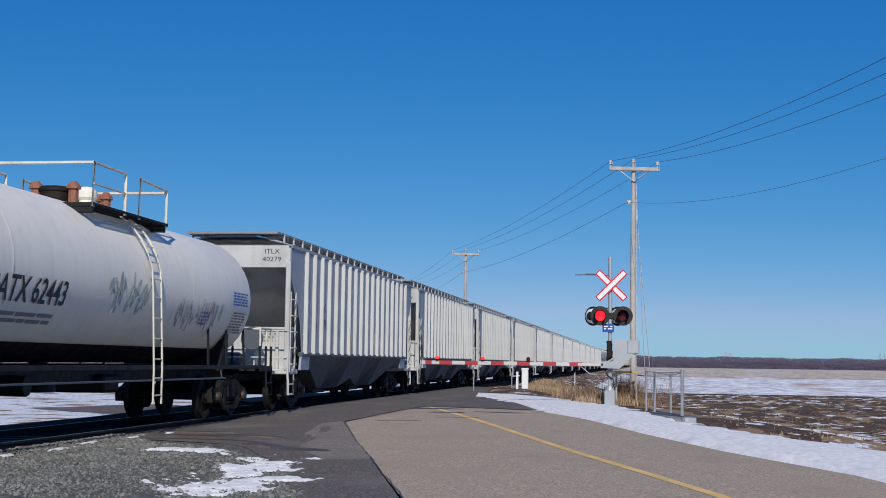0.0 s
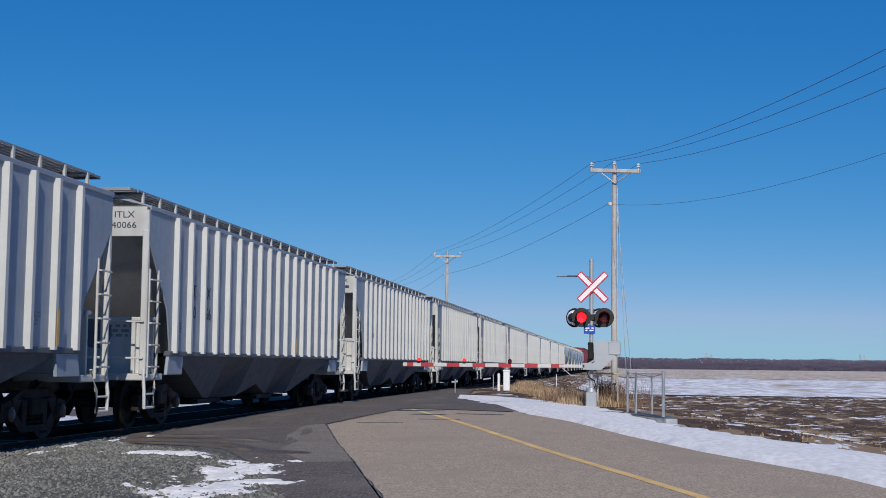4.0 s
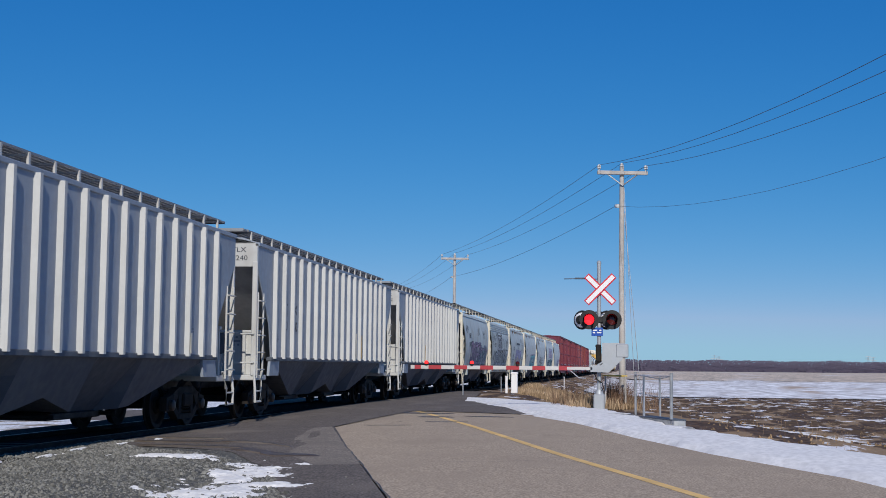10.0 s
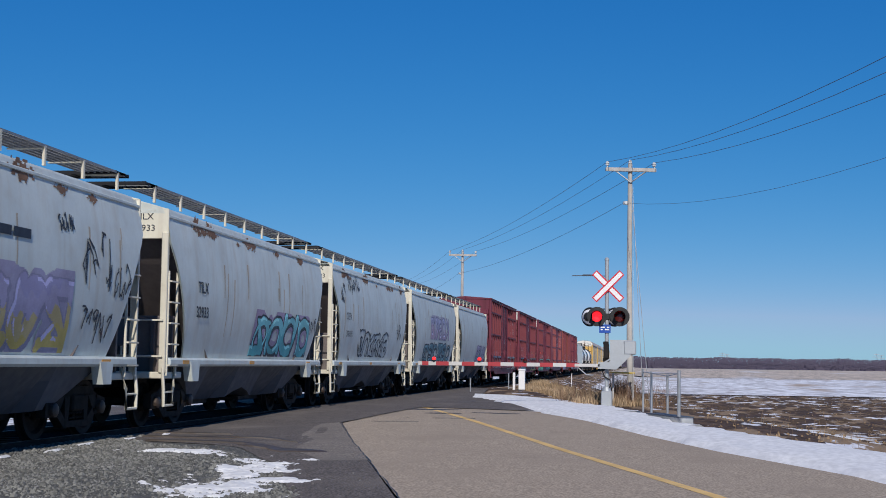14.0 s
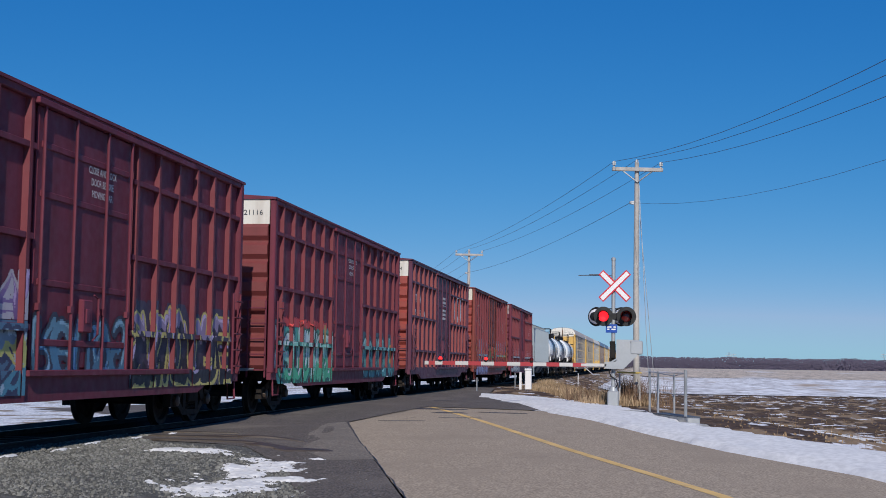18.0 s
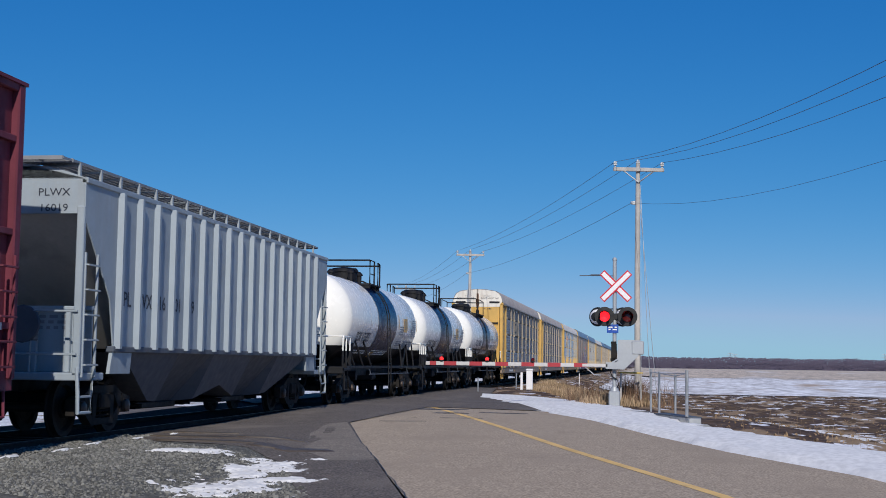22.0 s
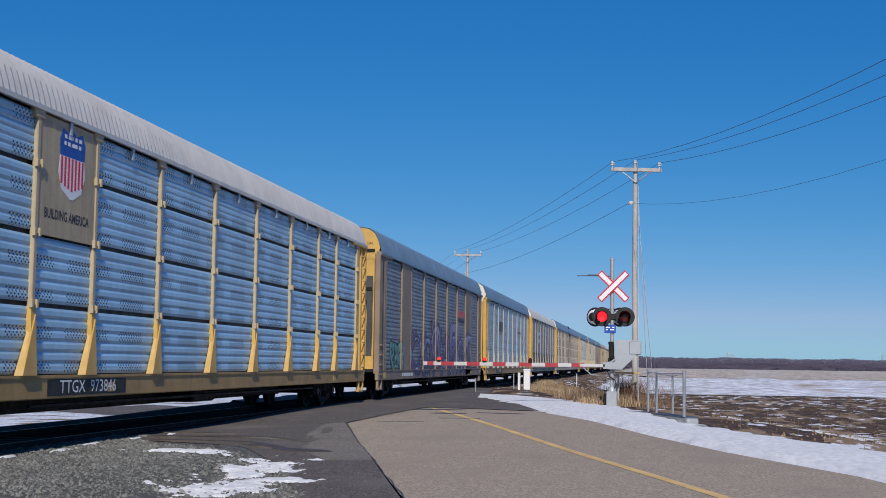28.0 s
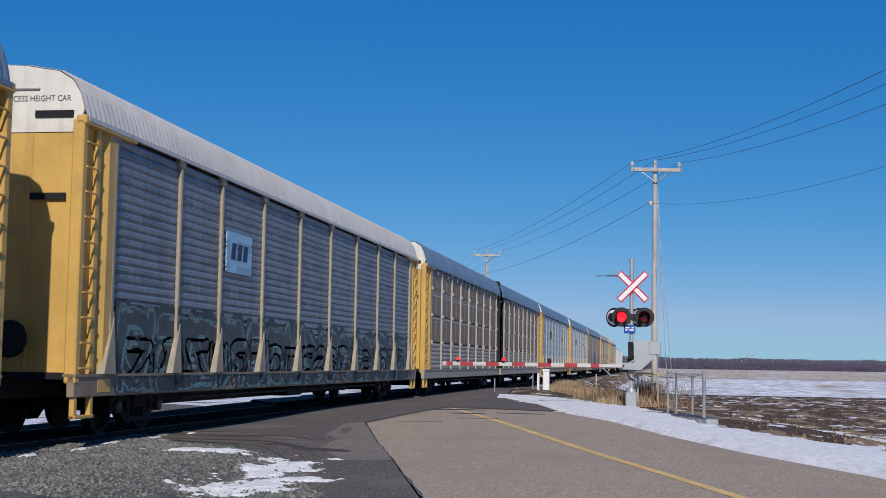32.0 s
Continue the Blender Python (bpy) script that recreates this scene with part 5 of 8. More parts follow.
def tank_car(half, r, cz, label, shell, rail_mat, band=True, belly=100, platform=2.6, mid=0.0, band_y=0.0, ladder_y=None, gate=None):
    car = thing("tank_car", label, "tank car", group="train of freight cars")
    prof = []
    for k in range(7):
        a = math.pi / 2 * k / 6
        prof.append((max(0.02, r * math.sin(a)), -half - 0.0 + 0.62 * (1 - math.cos(a)) - 0.0))
    prof = [(rr, -half + 0.62 * (1 - math.cos(math.pi / 2 * k / 6))) for k, (rr, h) in enumerate(prof)]
    prof += [(r, -half * 0.5), (r, 0), (r, half * 0.5)] + [(rr, -h) for rr, h in prof[::-1]]
    part("tank_shell", Shape().lathe(prof, 40, (0, 0, cz), 1), shell, car)
    ys = [-half + 0.66 + (2 * half - 1.32) * k / 8 for k in range(9)]
    b = radians(belly)
    def head_row(rr, h):
        a = math.acos(max(-1.0, r * math.cos(b) / rr))
        return ring_sheet([h], rr, a, 2 * math.pi - a, cz)[0]

    heads = [(rr + 0.007, h - 0.004) for rr, h in prof[:7] if rr > 0.05]
    shell_rows = [head_row(rr, h) for rr, h in heads] + ring_sheet(ys, r + 0.007, b, 2 * math.pi - b, cz) + [head_row(rr, -h) for rr, h in heads[::-1]]
    part("painted_belly", Shape().sheet(shell_rows), M_BLACK, car, "black painted belly of the tank")
    if band:
        part("painted_band", Shape().sheet(ring_sheet([band_y - 1.58, band_y, band_y + 1.58], r + 0.010, -b - 0.25, b + 0.25, cz, 40)), M_BLUE, car, "dark blue painted band round the tank")
    for k in (1, 3):
        y = -half + 0.64 + (2 * half - 1.28) * k / 4
        rows = ring_sheet([y - 0.03, y, y + 0.03], r + 0.004, -b, b, cz)
        rows[1] = ring_sheet([y], r + 0.009, -b, b, cz)[0]
        part("weld_seam", Shape().sheet(rows), shell, car)
    # underframe
    part("centre_sill", Shape().box(-0.3, 0.3, -half - 0.95, half + 0.95, 0.78, 1.1, 0.02), M_DARK, car)
    for sy in (1, -1):
        y = sy * (half - 1.6)
        part("saddle", Shape().prism([(-1.05, 1.0), (1.05, 1.0), (1.15, cz - r * 0.55), (0.8, cz - r * 0.86), (-0.8, cz - r * 0.86), (-1.15, cz - r * 0.55)], y - 0.14, y + 0.14), M_DARK, car)
        part("end_deck", Shape().box(-1.45, 1.45, sy * (half + 0.45) - 0.5, sy * (half + 0.45) + 0.5, 0.98, 1.06, 0.01).box(-1.45, 1.45, sy * (half + 0.9) - 0.05, sy * (half + 0.9) + 0.05, 0.90, 1.1, 0.01), M_DARK, car)
        for sx in (1, -1):
            rail = Shape()
            feet = [(sx * 1.42, sy * (half + 0.9 - u)) for u in (0.0, 0.42, 0.9)] + [(sx * 0.5, sy * (half + 0.9))]
            for x, y in feet[1:3]:
                rail.tube([(x, y, 1.55), (x, y, 1.95)], 0.022, 6)
            rail.tube([(sx * 1.42, sy * half, 1.95), (sx * 1.42, sy * (half + 0.84), 1.95), (sx * 1.42, sy * (half + 0.9), 1.88), (sx * 1.42, sy * (half + 0.9), 1.55)], 0.024, 6)
            rail.tube([(sx * 0.5, sy * (half + 0.9), 1.55), (sx * 0.5, sy * (half + 0.9), 1.95), (sx * 1.42, sy * (half + 0.9), 1.95)], 0.024, 6)
            top_rail = part("end_railing", rail, rail_mat, car)
            for x, y in feet:
                part("railing_foot", Shape().tube([(x, y, 1.0), (x, y, 1.55)], 0.028, 6), M_DARK, top_rail)
        for sx in (1, -1):
            part("sill_step", Shape().tube([(sx * 1.45, sy * (half + 0.85), 1.0), (sx * 1.47, sy * (half + 0.85), 0.45), (sx * 1.47, sy * (half + 0.40), 0.45), (sx * 1.45, sy * (half + 0.40), 1.0)], 0.022, 6).tube([(sx * 1.47, sy * (half + 0.85), 0.72), (sx * 1.47, sy * (half + 0.40), 0.72)], 0.018, 5), M_DARK, car)
            bz = cz - r * 0.72
            for u in (0.5, 1.7, 2.9):
                part("brace", Shape().tube([(sx * 1.36, sy * (half - u - 0.5), 1.06), (sx * r * 0.86, sy * (half - u - 0.0), bz + 0.35)], 0.03, 6), M_DARK, car)
    for sx in (1, -1):
        part("side_rail", Shape().box(sx * 1.40 - 0.04, sx * 1.40 + 0.04, -half - 0.4, half + 0.4, 1.04, 1.12, 0.01), M_DARK, car)
        part("grab_rail", Shape().tube([(sx * 1.46, -half + 2.6, 0.86), (sx * 1.46, half - 2.6, 0.86)], 0.018, 5).tube([(sx * 1.46, -half + 2.8, 0.86), (sx * 1.42, -half + 2.8, 1.06)], 0.014, 4).tube([(sx * 1.46, half - 2.8, 0.86), (sx * 1.42, half - 2.8, 1.06)], 0.014, 4), M_BAY, car)
    # platform and fittings
    zt = cz + r
    pl = platform / 2
    hz, rx = zt + (0.62 if band else 0.52), (1.0 if band else 1.1)
    part("platform", grating(platform, 0.55), M_DARK, car, at=(rx - 0.24, mid, zt - 0.14))
    part("platform", grating(platform, 0.55), M_DARK, car, at=(0.24 - rx, mid, zt - 0.14))
    for y in (-pl, pl - 0.08):
        part("platform_bracket", Shape().box(-rx, rx, y, y + 0.08, zt - 0.30, zt - 0.16, 0.01), M_DARK, car, at=(0, mid, 0))
    rl = Shape()
    for sx in (1, -1):
        gap0, gap1 = gate or (pl - 0.9, pl - 0.3)
        rl.tube([(sx * rx, -pl, zt - 0.2), (sx * rx, -pl, hz), (sx * rx, gap0, hz), (sx * rx, gap0, zt - 0.2)], 0.027, 6)
        rl.tube([(sx * rx, -pl, zt + 0.18), (sx * rx, gap0, zt + 0.18)], 0.018, 5)
        rl.tube([(sx * rx, gap1, zt - 0.2), (sx * rx, gap1, hz), (sx * rx, pl, hz - 0.04), (sx * rx, pl, zt - 0.2)], 0.027, 6)
    for y in (-pl, pl):
        rl.tube([(-rx, y, hz - (0.08 if y > 0 else 0)), (rx, y, hz - (0.08 if y > 0 else 0))], 0.027, 6)
    part("railing", rl, rail_mat if not band else M_DARK, car, at=(0, mid, 0))
    g = 1.0 if band else 0.62
    part("manway", Shape().lathe([(g * 0.42, -0.1), (g * 0.42, g * 0.26), (g * 0.46, g * 0.27), (g * 0.46, g * 0.33), (g * 0.40, g * 0.40), (g * 0.1, g * 0.44)], 20, (0, mid - (0.1 if band else 0.7), zt)), M_DARK if band else M_TRUCK, car)
    vm = M_DARK if band else mat("rusty_valve", (0.30, 0.12, 0.07), 0.7, dirt=(0.1, 0.06, 0.04), dirt_amt=0.5)
    for k, (x, y) in enumerate(((0.3, 0.75), (-0.3, 0.75), (0.1, 1.05), (0.35, -0.75), (-0.3, -0.8))):
        part("valve", Shape().lathe([(0.09, -0.05), (0.09, 0.2), (0.13, 0.21), (0.13, 0.25), (0.05, 0.34)], 8, (x, mid + y, zt)), vm, car)
    if not band:
        part("safety_valve", Shape().lathe([(0.13, -0.05), (0.13, 0.15), (0.18, 0.2), (0.18, 0.30), (0.12, 0.38), (0.03, 0.40)], 16, (0.15, mid + 0.25, zt - 0.02)), M_TANKD, car)
    for sx in (1, -1):
        st = Shape()
        yl = pl - 0.6 + mid if ladder_y is None else ladder_y
        pts = [(sx * (r + 0.1) * math.sin(a), cz + (r + 0.1) * math.cos(a)) for a in [0.35 + 1.25 * k / 6 for k in range(7)]] + [(sx * 1.52, 1.05), (sx * 1.52, 0.45)]
        for dy in (-0.2, 0.2):
            st.tube([(x, yl + dy, z) for x, z in pts], 0.02, 5)
        for (xa, za), (xb, zb) in zip(pts, pts[1:]):
            k = max(1, round(math.hypot(xb - xa, zb - za) / 0.32))
            for i in range(k):
                f = (i + 0.5) / k
                st.tube([(xa + (xb - xa) * f, yl - 0.2, za + (zb - za) * f), (xa + (xb - xa) * f, yl + 0.2, za + (zb - za) * f)], 0.014, 5)
        part("ladder", st, rail_mat if not band else M_DARK, car)
    part("bottom_outlet", Shape().lathe([(0.3, 0), (0.3, 0.15), (0.16, 0.2), (0.16, 0.55)], 12, (0, 0, cz - r - 0.5)), M_DARK, car)
    part("brake_cylinder", Shape().box(-0.5, 0.5, 1.6, 2.3, 0.62, 0.95, 0.05), M_DARK, car)
    part("air_tank", Shape().tube([(-0.7, -1.8, 0.8), (0.7, -1.8, 0.8)], 0.16, 10), M_DARK, car)
    couplers(car, half + 1.0)
    bogie(car, -half + 1.0)
    bogie(car, half - 1.0)
    return car


# ---- bi-level and tri-level auto rack ----
RACK_POSTS = (-12.2, -8.85, -6.8, -4.0, -0.98, 1.9, 4.78, 7.55, 9.6, 12.2)
POSTS_A = (-11.1, -8.25, -6.35, -3.4, -0.65, 2.3, 5.2, 7.9, 10.15, 12.3)
RACK_ROWS = (0.99, 2.0, 3.0, 3.97, 4.74)
PANELS = {}


def rack_panel(w, h, material, grooves=6):
    key = (round(w, 2), round(h, 2), material.name, grooves)
    if key not in PANELS:
        pr = [(-0.02, 0.015)]
        for k in range(grooves):
            a, d = 0.015 + (h - 0.03) * k / grooves, (h - 0.03) / grooves
            pr += [(0.0, a + 0.002), (0.022, a + d * 0.30), (0.022, a + d * 0.72), (0.0, a + d * 0.98)]
        pr += [(-0.02, h - 0.015)]
        PANELS[key] = Shape().add(
            [(x, y, z) for y in (0.0, w) for x, z in pr],
            [tuple(range(len(pr))), tuple(range(2 * len(pr) - 1, len(pr) - 1, -1))] + [(i, len(pr) + i, len(pr) + (i + 1) % len(pr), (i + 1) % len(pr)) for i in range(len(pr))]).mesh("side_panel", material, 25)
    return PANELS[key]


def roof_arc(high):
    """Half of a rack roof's outline, from the eave to the crown."""
    if high:
        return [(1.53, 4.76), (1.50, 4.95), (1.43, 5.20), (1.32, 5.42), (1.12, 5.56), (0.55, 5.65), (0, 5.68)]
    return [(1.53, 4.76), (1.49, 4.94), (1.42, 5.17), (1.29, 5.37), (1.08, 5.50), (0.55, 5.59), (0, 5.62)]


def rack_roof(length, material, high):
    arc = roof_arc(high)
    arc = arc + [(-x, z) for x, z in arc[-2::-1]]
    rows = []
    n = int(length / 0.09)
    for k in range(n + 1):
        y = -length / 2 + length * k / n
        o = 0.0 if k % 2 else 0.022
        rows.append([(x * (1 - o * 0.6), y, z - (o if abs(x) < 1.5 else 0)) for x, z in arc])
    s = Shape().sheet(rows)
    s.box(1.49, 1.545, -length / 2, length / 2, 4.72, 4.79).box(-1.545, -1.49, -length / 2, length / 2, 4.72, 4.79)
    return s.mesh("roof", material, 20)


ROOFS = {}


def rack_end(car, y_end, sy, post, door, top, high, inset):
    """One end: folded doors, top gable, corner columns, ladder."""
    turn = pose(0, 0, 0, 0, 0, 0 if sy < 0 else 180)
    Y = -y_end
    high_z = 5.26 if high else 5.22
    for sx in (1, -1):
        d = Shape().box(min(sx * 0.02, sx * 1.30), max(sx * 0.02, sx * 1.30), Y + 0.10, Y + 0.16, 0.98, 4.55, 0.01)
        leaf = part("end_door", d, door, car, at=turn)
        part("door_fold", Shape().box(sx * 0.66 - 0.012, sx * 0.66 + 0.012, Y + 0.085, Y + 0.105, 1.0, 4.5, 0.004), door, leaf)
        part("door_edge", Shape().box(sx * 0.05 - 0.03, sx * 0.05 + 0.03, Y + 0.06, Y + 0.11, 1.0, 4.54, 0.012), door, leaf)
        for z in (1.5, 4.25):
            part("hinge", Shape().box(sx * 0.05 - 0.035, sx * 0.05 + 0.035, Y + 0.03, Y + 0.08, z - 0.14, z + 0.14, 0.01), M_DARK, leaf)
        part("door_slot", Shape().box(sx * 0.95 - 0.28, sx * 0.95 + 0.28, Y + 0.045, Y + 0.07, 3.55, 3.65), M_DARK, leaf)
        gable = [(0.02, 4.56), (1.36, 4.56)] + [(max(0.02, x - 0.03), z - 0.03) for x, z in roof_arc(high)[1:]]
        g = Shape().prism(gable if sx > 0 else [(-x, z) for x, z in gable[::-1]], Y + 0.09, Y + 0.15)
        leaf2 = part("end_gable", g, top, car, at=turn)
        part("handle", Shape().tube([(sx * 0.35, Y + 0.10, high_z), (sx * 0.35, Y + 0.05, high_z), (sx * 0.75, Y + 0.05, high_z), (sx * 0.75, Y + 0.10, high_z)], 0.014, 5), top, leaf2)
        part("gable_edge", Shape().box(sx * 0.04 - 0.02, sx * 0.04 + 0.02, Y + 0.06, Y + 0.095, 4.58, high_z + 0.12, 0.008), M_RUSTY, leaf2, "rust-stained edge")
        part("gable_slot", Shape().box(sx * 1.0 - 0.3, sx * 1.0 + 0.3, Y + 0.06, Y + 0.10, 4.78, 4.88), M_DARK, leaf2)
        # column and recessed side
        c = Shape().box(sx * 1.42 - 0.09, sx * 1.42 + 0.09, Y, Y + 0.16, 0.86, 4.74, 0.02).box(sx * 1.42 - 0.07, sx * 1.42 + 0.07, Y + 0.55, Y + 0.68, 0.95, 4.74, 0.02)
        part("end_column", c, post, car, at=turn)
        part("end_side", Shape().box(sx * 1.40 - 0.02, sx * 1.40 + 0.02, Y + 0.1, Y + inset, 0.98, 4.74), post, car, at=turn)
        part("end_column", Shape().prism([(sx * 1.50, Y + inset - 0.27), (sx * 1.50, Y + inset), (sx * 1.42, Y + inset), (sx * 1.42, Y + inset - 0.37)], 0.96, 4.74, axis=2), post, car, at=turn)
        part("ladder", ladder_shape(0.9, 4.6, 0.42, 10, 0.018) if post is not M_BROWN else ladder_shape(0.7, 1.95, 0.42, 4, 0.018), post if post is not M_BROWN else M_TAN, car, at=turn @ pose(sx * 1.47, Y + 0.34, 0, 0, 0, 0 if sx > 0 else 180))
        part("header", Shape().box(sx * 1.46 - 0.08, sx * 1.46 + 0.08, Y + 0.0, Y + 1.95, 4.66, 4.80, 0.02), post, car, at=turn)
        part("sill_step", Shape().box(sx * 1.45 - 0.04, sx * 1.45 + 0.04, Y + 0.05, Y + 0.15, 0.35, 0.95, 0.01).box(sx * 1.45 - 0.04, sx * 1.45 + 0.04, Y + 0.6, Y + 0.7, 0.35, 0.95, 0.01).box(sx * 1.45 - 0.04, sx * 1.45 + 0.06, Y + 0.05, Y + 0.7, 0.35, 0.40, 0.008), post, car, at=turn)
    part("brake_gear", Shape().lathe([(0.26, -0.02), (0.28, 0.0), (0.26, 0.02), (0.23, 0)], 14, (0.5, Y - 0.05, 1.5), 1).box(0.35, 0.65, Y, Y + 0.1, 1.3, 1.7, 0.02), M_DARK, car, at=turn)


def auto_rack(label, rows, post, door, top, roof, sill, foot=True, half=13.45, posts=RACK_POSTS, ends=(True, True), wide_posts=(), plates=(), foot_mat=None, plain=False, fresh_bays=()):
    """rows: four sheet materials from the sill up."""
    car = thing("auto_rack_car", label, "auto rack", group="train of freight cars")
    key = (round(half, 1), roof.name)
    if key not in ROOFS:
        ROOFS[key] = rack_roof(2 * half - 0.2, roof, roof is M_ROOFG)
    part("roof", ROOFS[key], None, car)
    part("deck", Shape().box(-1.4, 1.4, -half + 0.05, half - 0.05, 0.92, 1.02).box(-1.36, 1.36, -half + 0.3, half - 0.3, 2.6, 2.66), M_DARK, car)
    # Added black sheets stand in for the shade inside the rack.
    part("lining", Shape().box(1.36, 1.385, -half + 1.3, half - 1.3, 0.98, 4.74).box(-1.385, -1.36, -half + 1.3, half - 1.3, 0.98, 4.74), M_HOOD, car, "black sheet standing in for shade behind the side sheets")
    for sx in (1, -1):
        part("side_sill", Shape().box(sx * 1.44 - 0.06, sx * 1.44 + 0.06, -half, half, 0.66, 0.98, 0.015).box(sx * 1.42 - 0.1, sx * 1.42 + 0.1, -half, half, 0.96, 1.0), sill, car)
    part("centre_sill", Shape().box(-0.4, 0.4, -half - 0.4, half + 0.4, 0.62, 0.95, 0.02), M_DARK, car)
    pm = Shape().box(-0.03, 0.045, -0.055, 0.055, 0.98, 4.70, 0.015).box(-0.05, 0.06, -0.15, 0.15, 4.60, 4.76, 0.02)
    fm = Shape().prism([(-0.02, 1.0), (0.085, 1.0), (0.05, 1.95), (-0.02, 1.95)], -0.075, 0.075).add([(0, -0.40, 1.0), (0, 0.07, 1.0), (0, 0.05, 1.85), (0.11, -0.36, 1.0), (0.11, 0.07, 1.0), (0.07, 0.04, 1.85)], ((0, 1, 2), (3, 5, 4), (0, 3, 4, 1), (1, 4, 5, 2), (2, 5, 3, 0))).mesh("post_foot", foot_mat or post)
    for z in () if plain else RACK_ROWS[1:-1]:
        pm.box(0.03, 0.08, -0.10, -0.055, z - 0.06, z + 0.06).box(0.03, 0.08, 0.055, 0.10, z - 0.06, z + 0.06)
    pm = pm.mesh("post", post)
    for sx in (1, -1):
        for y in posts:
            p = part("post", pm, None, car, at=pose(sx * 1.46, y, 0, 0, 0, 0 if sx > 0 else 180))
            if foot and sx > 0:
                part("post_foot", fm, None, p)
        for a, b in zip(posts, posts[1:]):
            levels = ((0.99, 4.74),) if plain else tuple(zip(RACK_ROWS, RACK_ROWS[1:]))
            for k, (z0, z1) in enumerate(levels):
                me = rack_panel(b - a - 0.10, z1 - z0 - 0.035, M_SKIN_MID if a in fresh_bays and k < 3 else rows[k], 26 if plain else 6)
                part("side_panel", me, None, car, at=pose(sx * 1.43, (a if sx > 0 else b) + sx * 0.05, z0 + 0.01, 0, 0, 0 if sx > 0 else 180))
        for a, b in () if plain else zip(posts, posts[1:]):
            part("eave_clip", Shape().box(sx * 1.50 - 0.02, sx * 1.50 + 0.02, (a + b) / 2 - 0.04, (a + b) / 2 + 0.04, 4.52, 4.76, 0.008), M_GALV, car)
        for y, w in wide_posts:
            part("post", Shape().box(sx * 1.46 - 0.03, sx * 1.46 + 0.03, y - w / 2, y + w / 2, 0.99, 4.74, 0.01), post, car)
        for y, w, z0, z1, m in plates:
            part("name_plate", Shape().box(sx * 1.475 - 0.012, sx * 1.475 + 0.012, y - w / 2, y + w / 2, z0, z1, 0.004), m, car)
    for k, sy in enumerate((-1, 1)):
        if ends[k]:
            rack_end(car, half, sy, post if post is M_BROWN else door, door, top, roof is M_ROOFG, half - abs(posts[0] if sy < 0 else posts[-1]) - 0.02)
    couplers(car, half + 0.5)
    for sy in (1, -1):
        bogie(car, sy * (half - 3.4))
    part("brake_pipe", Shape().tube([(1.2, -half + 5.2, 0.55), (1.2, half - 5.2, 0.55)], 0.03, 6).box(0.4, 1.0, -0.6, 0.8, 0.40, 0.66, 0.05).box(-0.35, 0.35, -half + 5.4, half - 5.4, 0.38, 0.64, 0.02), M_DARK, car)
    return car


# ---- the train ----
CARS = []


def place(car, s):
    CARS.append((car, s))
    return car


def wipe_plate(car, y, z, w, h, m, x=1.47):
    return part("repainted_patch", Shape().box(x - 0.004, x + 0.004, y - w / 2, y + w / 2, z - h / 2, z + h / 2), m, car, smooth=0)


def block_mark(car, x, y, z, w, h, material, side="x"):
    """A railway's mark as plain shapes: an open frame and a slanted bar."""
    s = Shape()
    t = h * 0.2
    a, b = -w / 2, -w * 0.06
    for u0, u1, v0, v1 in ((a, a + t, -h / 2, h / 2), (a, b, h / 2 - t, h / 2), (a, b + t, -h / 2, -h / 2 + t)):
        s.box(u0, u1, v0, v1, 0, 0.003)
    s.prism([(w * 0.10, -h / 2 + t), (w * 0.10 + t, -h / 2 + t), (w * 0.10 + t, h / 2), (w * 0.10, h / 2)], 0, 0.003, axis=2)
    s.prism([(w * 0.10 + t * 0.4, h / 2), (w / 2 - t, -h / 2), (w / 2 - t * 0.1, -h / 2), (w * 0.10 + t * 1.3, h / 2)], 0, 0.003, axis=2)
    s.prism([(w / 2 - t, -h / 2), (w / 2, -h / 2), (w / 2, h / 2 - t), (w / 2 - t, h / 2 - t)], 0, 0.003, axis=2)
    return part("painted_mark", s, material, car, at=face(x, y, z, side), smooth=0)


# grey-white tank car at the head of what is seen
C = place(tank_car(8.1, 1.36, 2.52, "dull white tank car with a black belly, ladder and white railings", M_TANKD, M_CREAM, band=False, belly=141, platform=3.35, mid=1.12, ladder_y=1.5, gate=(-0.32, 0.33)), 20.9)


def tank_skin(r, cz):
    def prof(y, z):
        return math.sqrt(max(0.01, r * r - (z - cz) ** 2)) + 0.004
    return prof


lettering(C, "GATX 62443", 0.54, 0, 0, 0, at=tank_face(-3.15, 2.17, 1.36, 2.52), material=M_INK, wide=0.85, bold=0.006)
small_print(C, 0, 0, 0, 2.4, 0.22, rows=2, seed=5, material=M_GREYINK, at=tank_face(-3.3, 1.80, 1.36, 2.52))
small_print(C, 0, 0, 0, 0.9, 0.5, rows=8, seed=6, material=M_GREYINK, at=tank_face(6.75, 2.02, 1.36, 2.52))
small_print(C, 0, 0, 0, 1.0, 0.3, rows=5, seed=61, material=M_SIGNB, at=tank_face(6.75, 2.52, 1.36, 2.52))
small_print(C, 0, 0, 0, 0.5, 0.3, rows=4, seed=7, material=M_SIGNB, at=tank_face(4.6, 2.05, 1.36, 2.52))
tag_scrawl(C, -0.4, 1.95, 1.9, 0.75, tank_skin(1.36, 2.52), (0.42, 0.50, 0.46), 11, 0.022)
tag_scrawl(C, 3.0, 1.75, 2.6, 0.65, tank_skin(1.36, 2.52), (0.50, 0.50, 0.48), 12, 0.02)

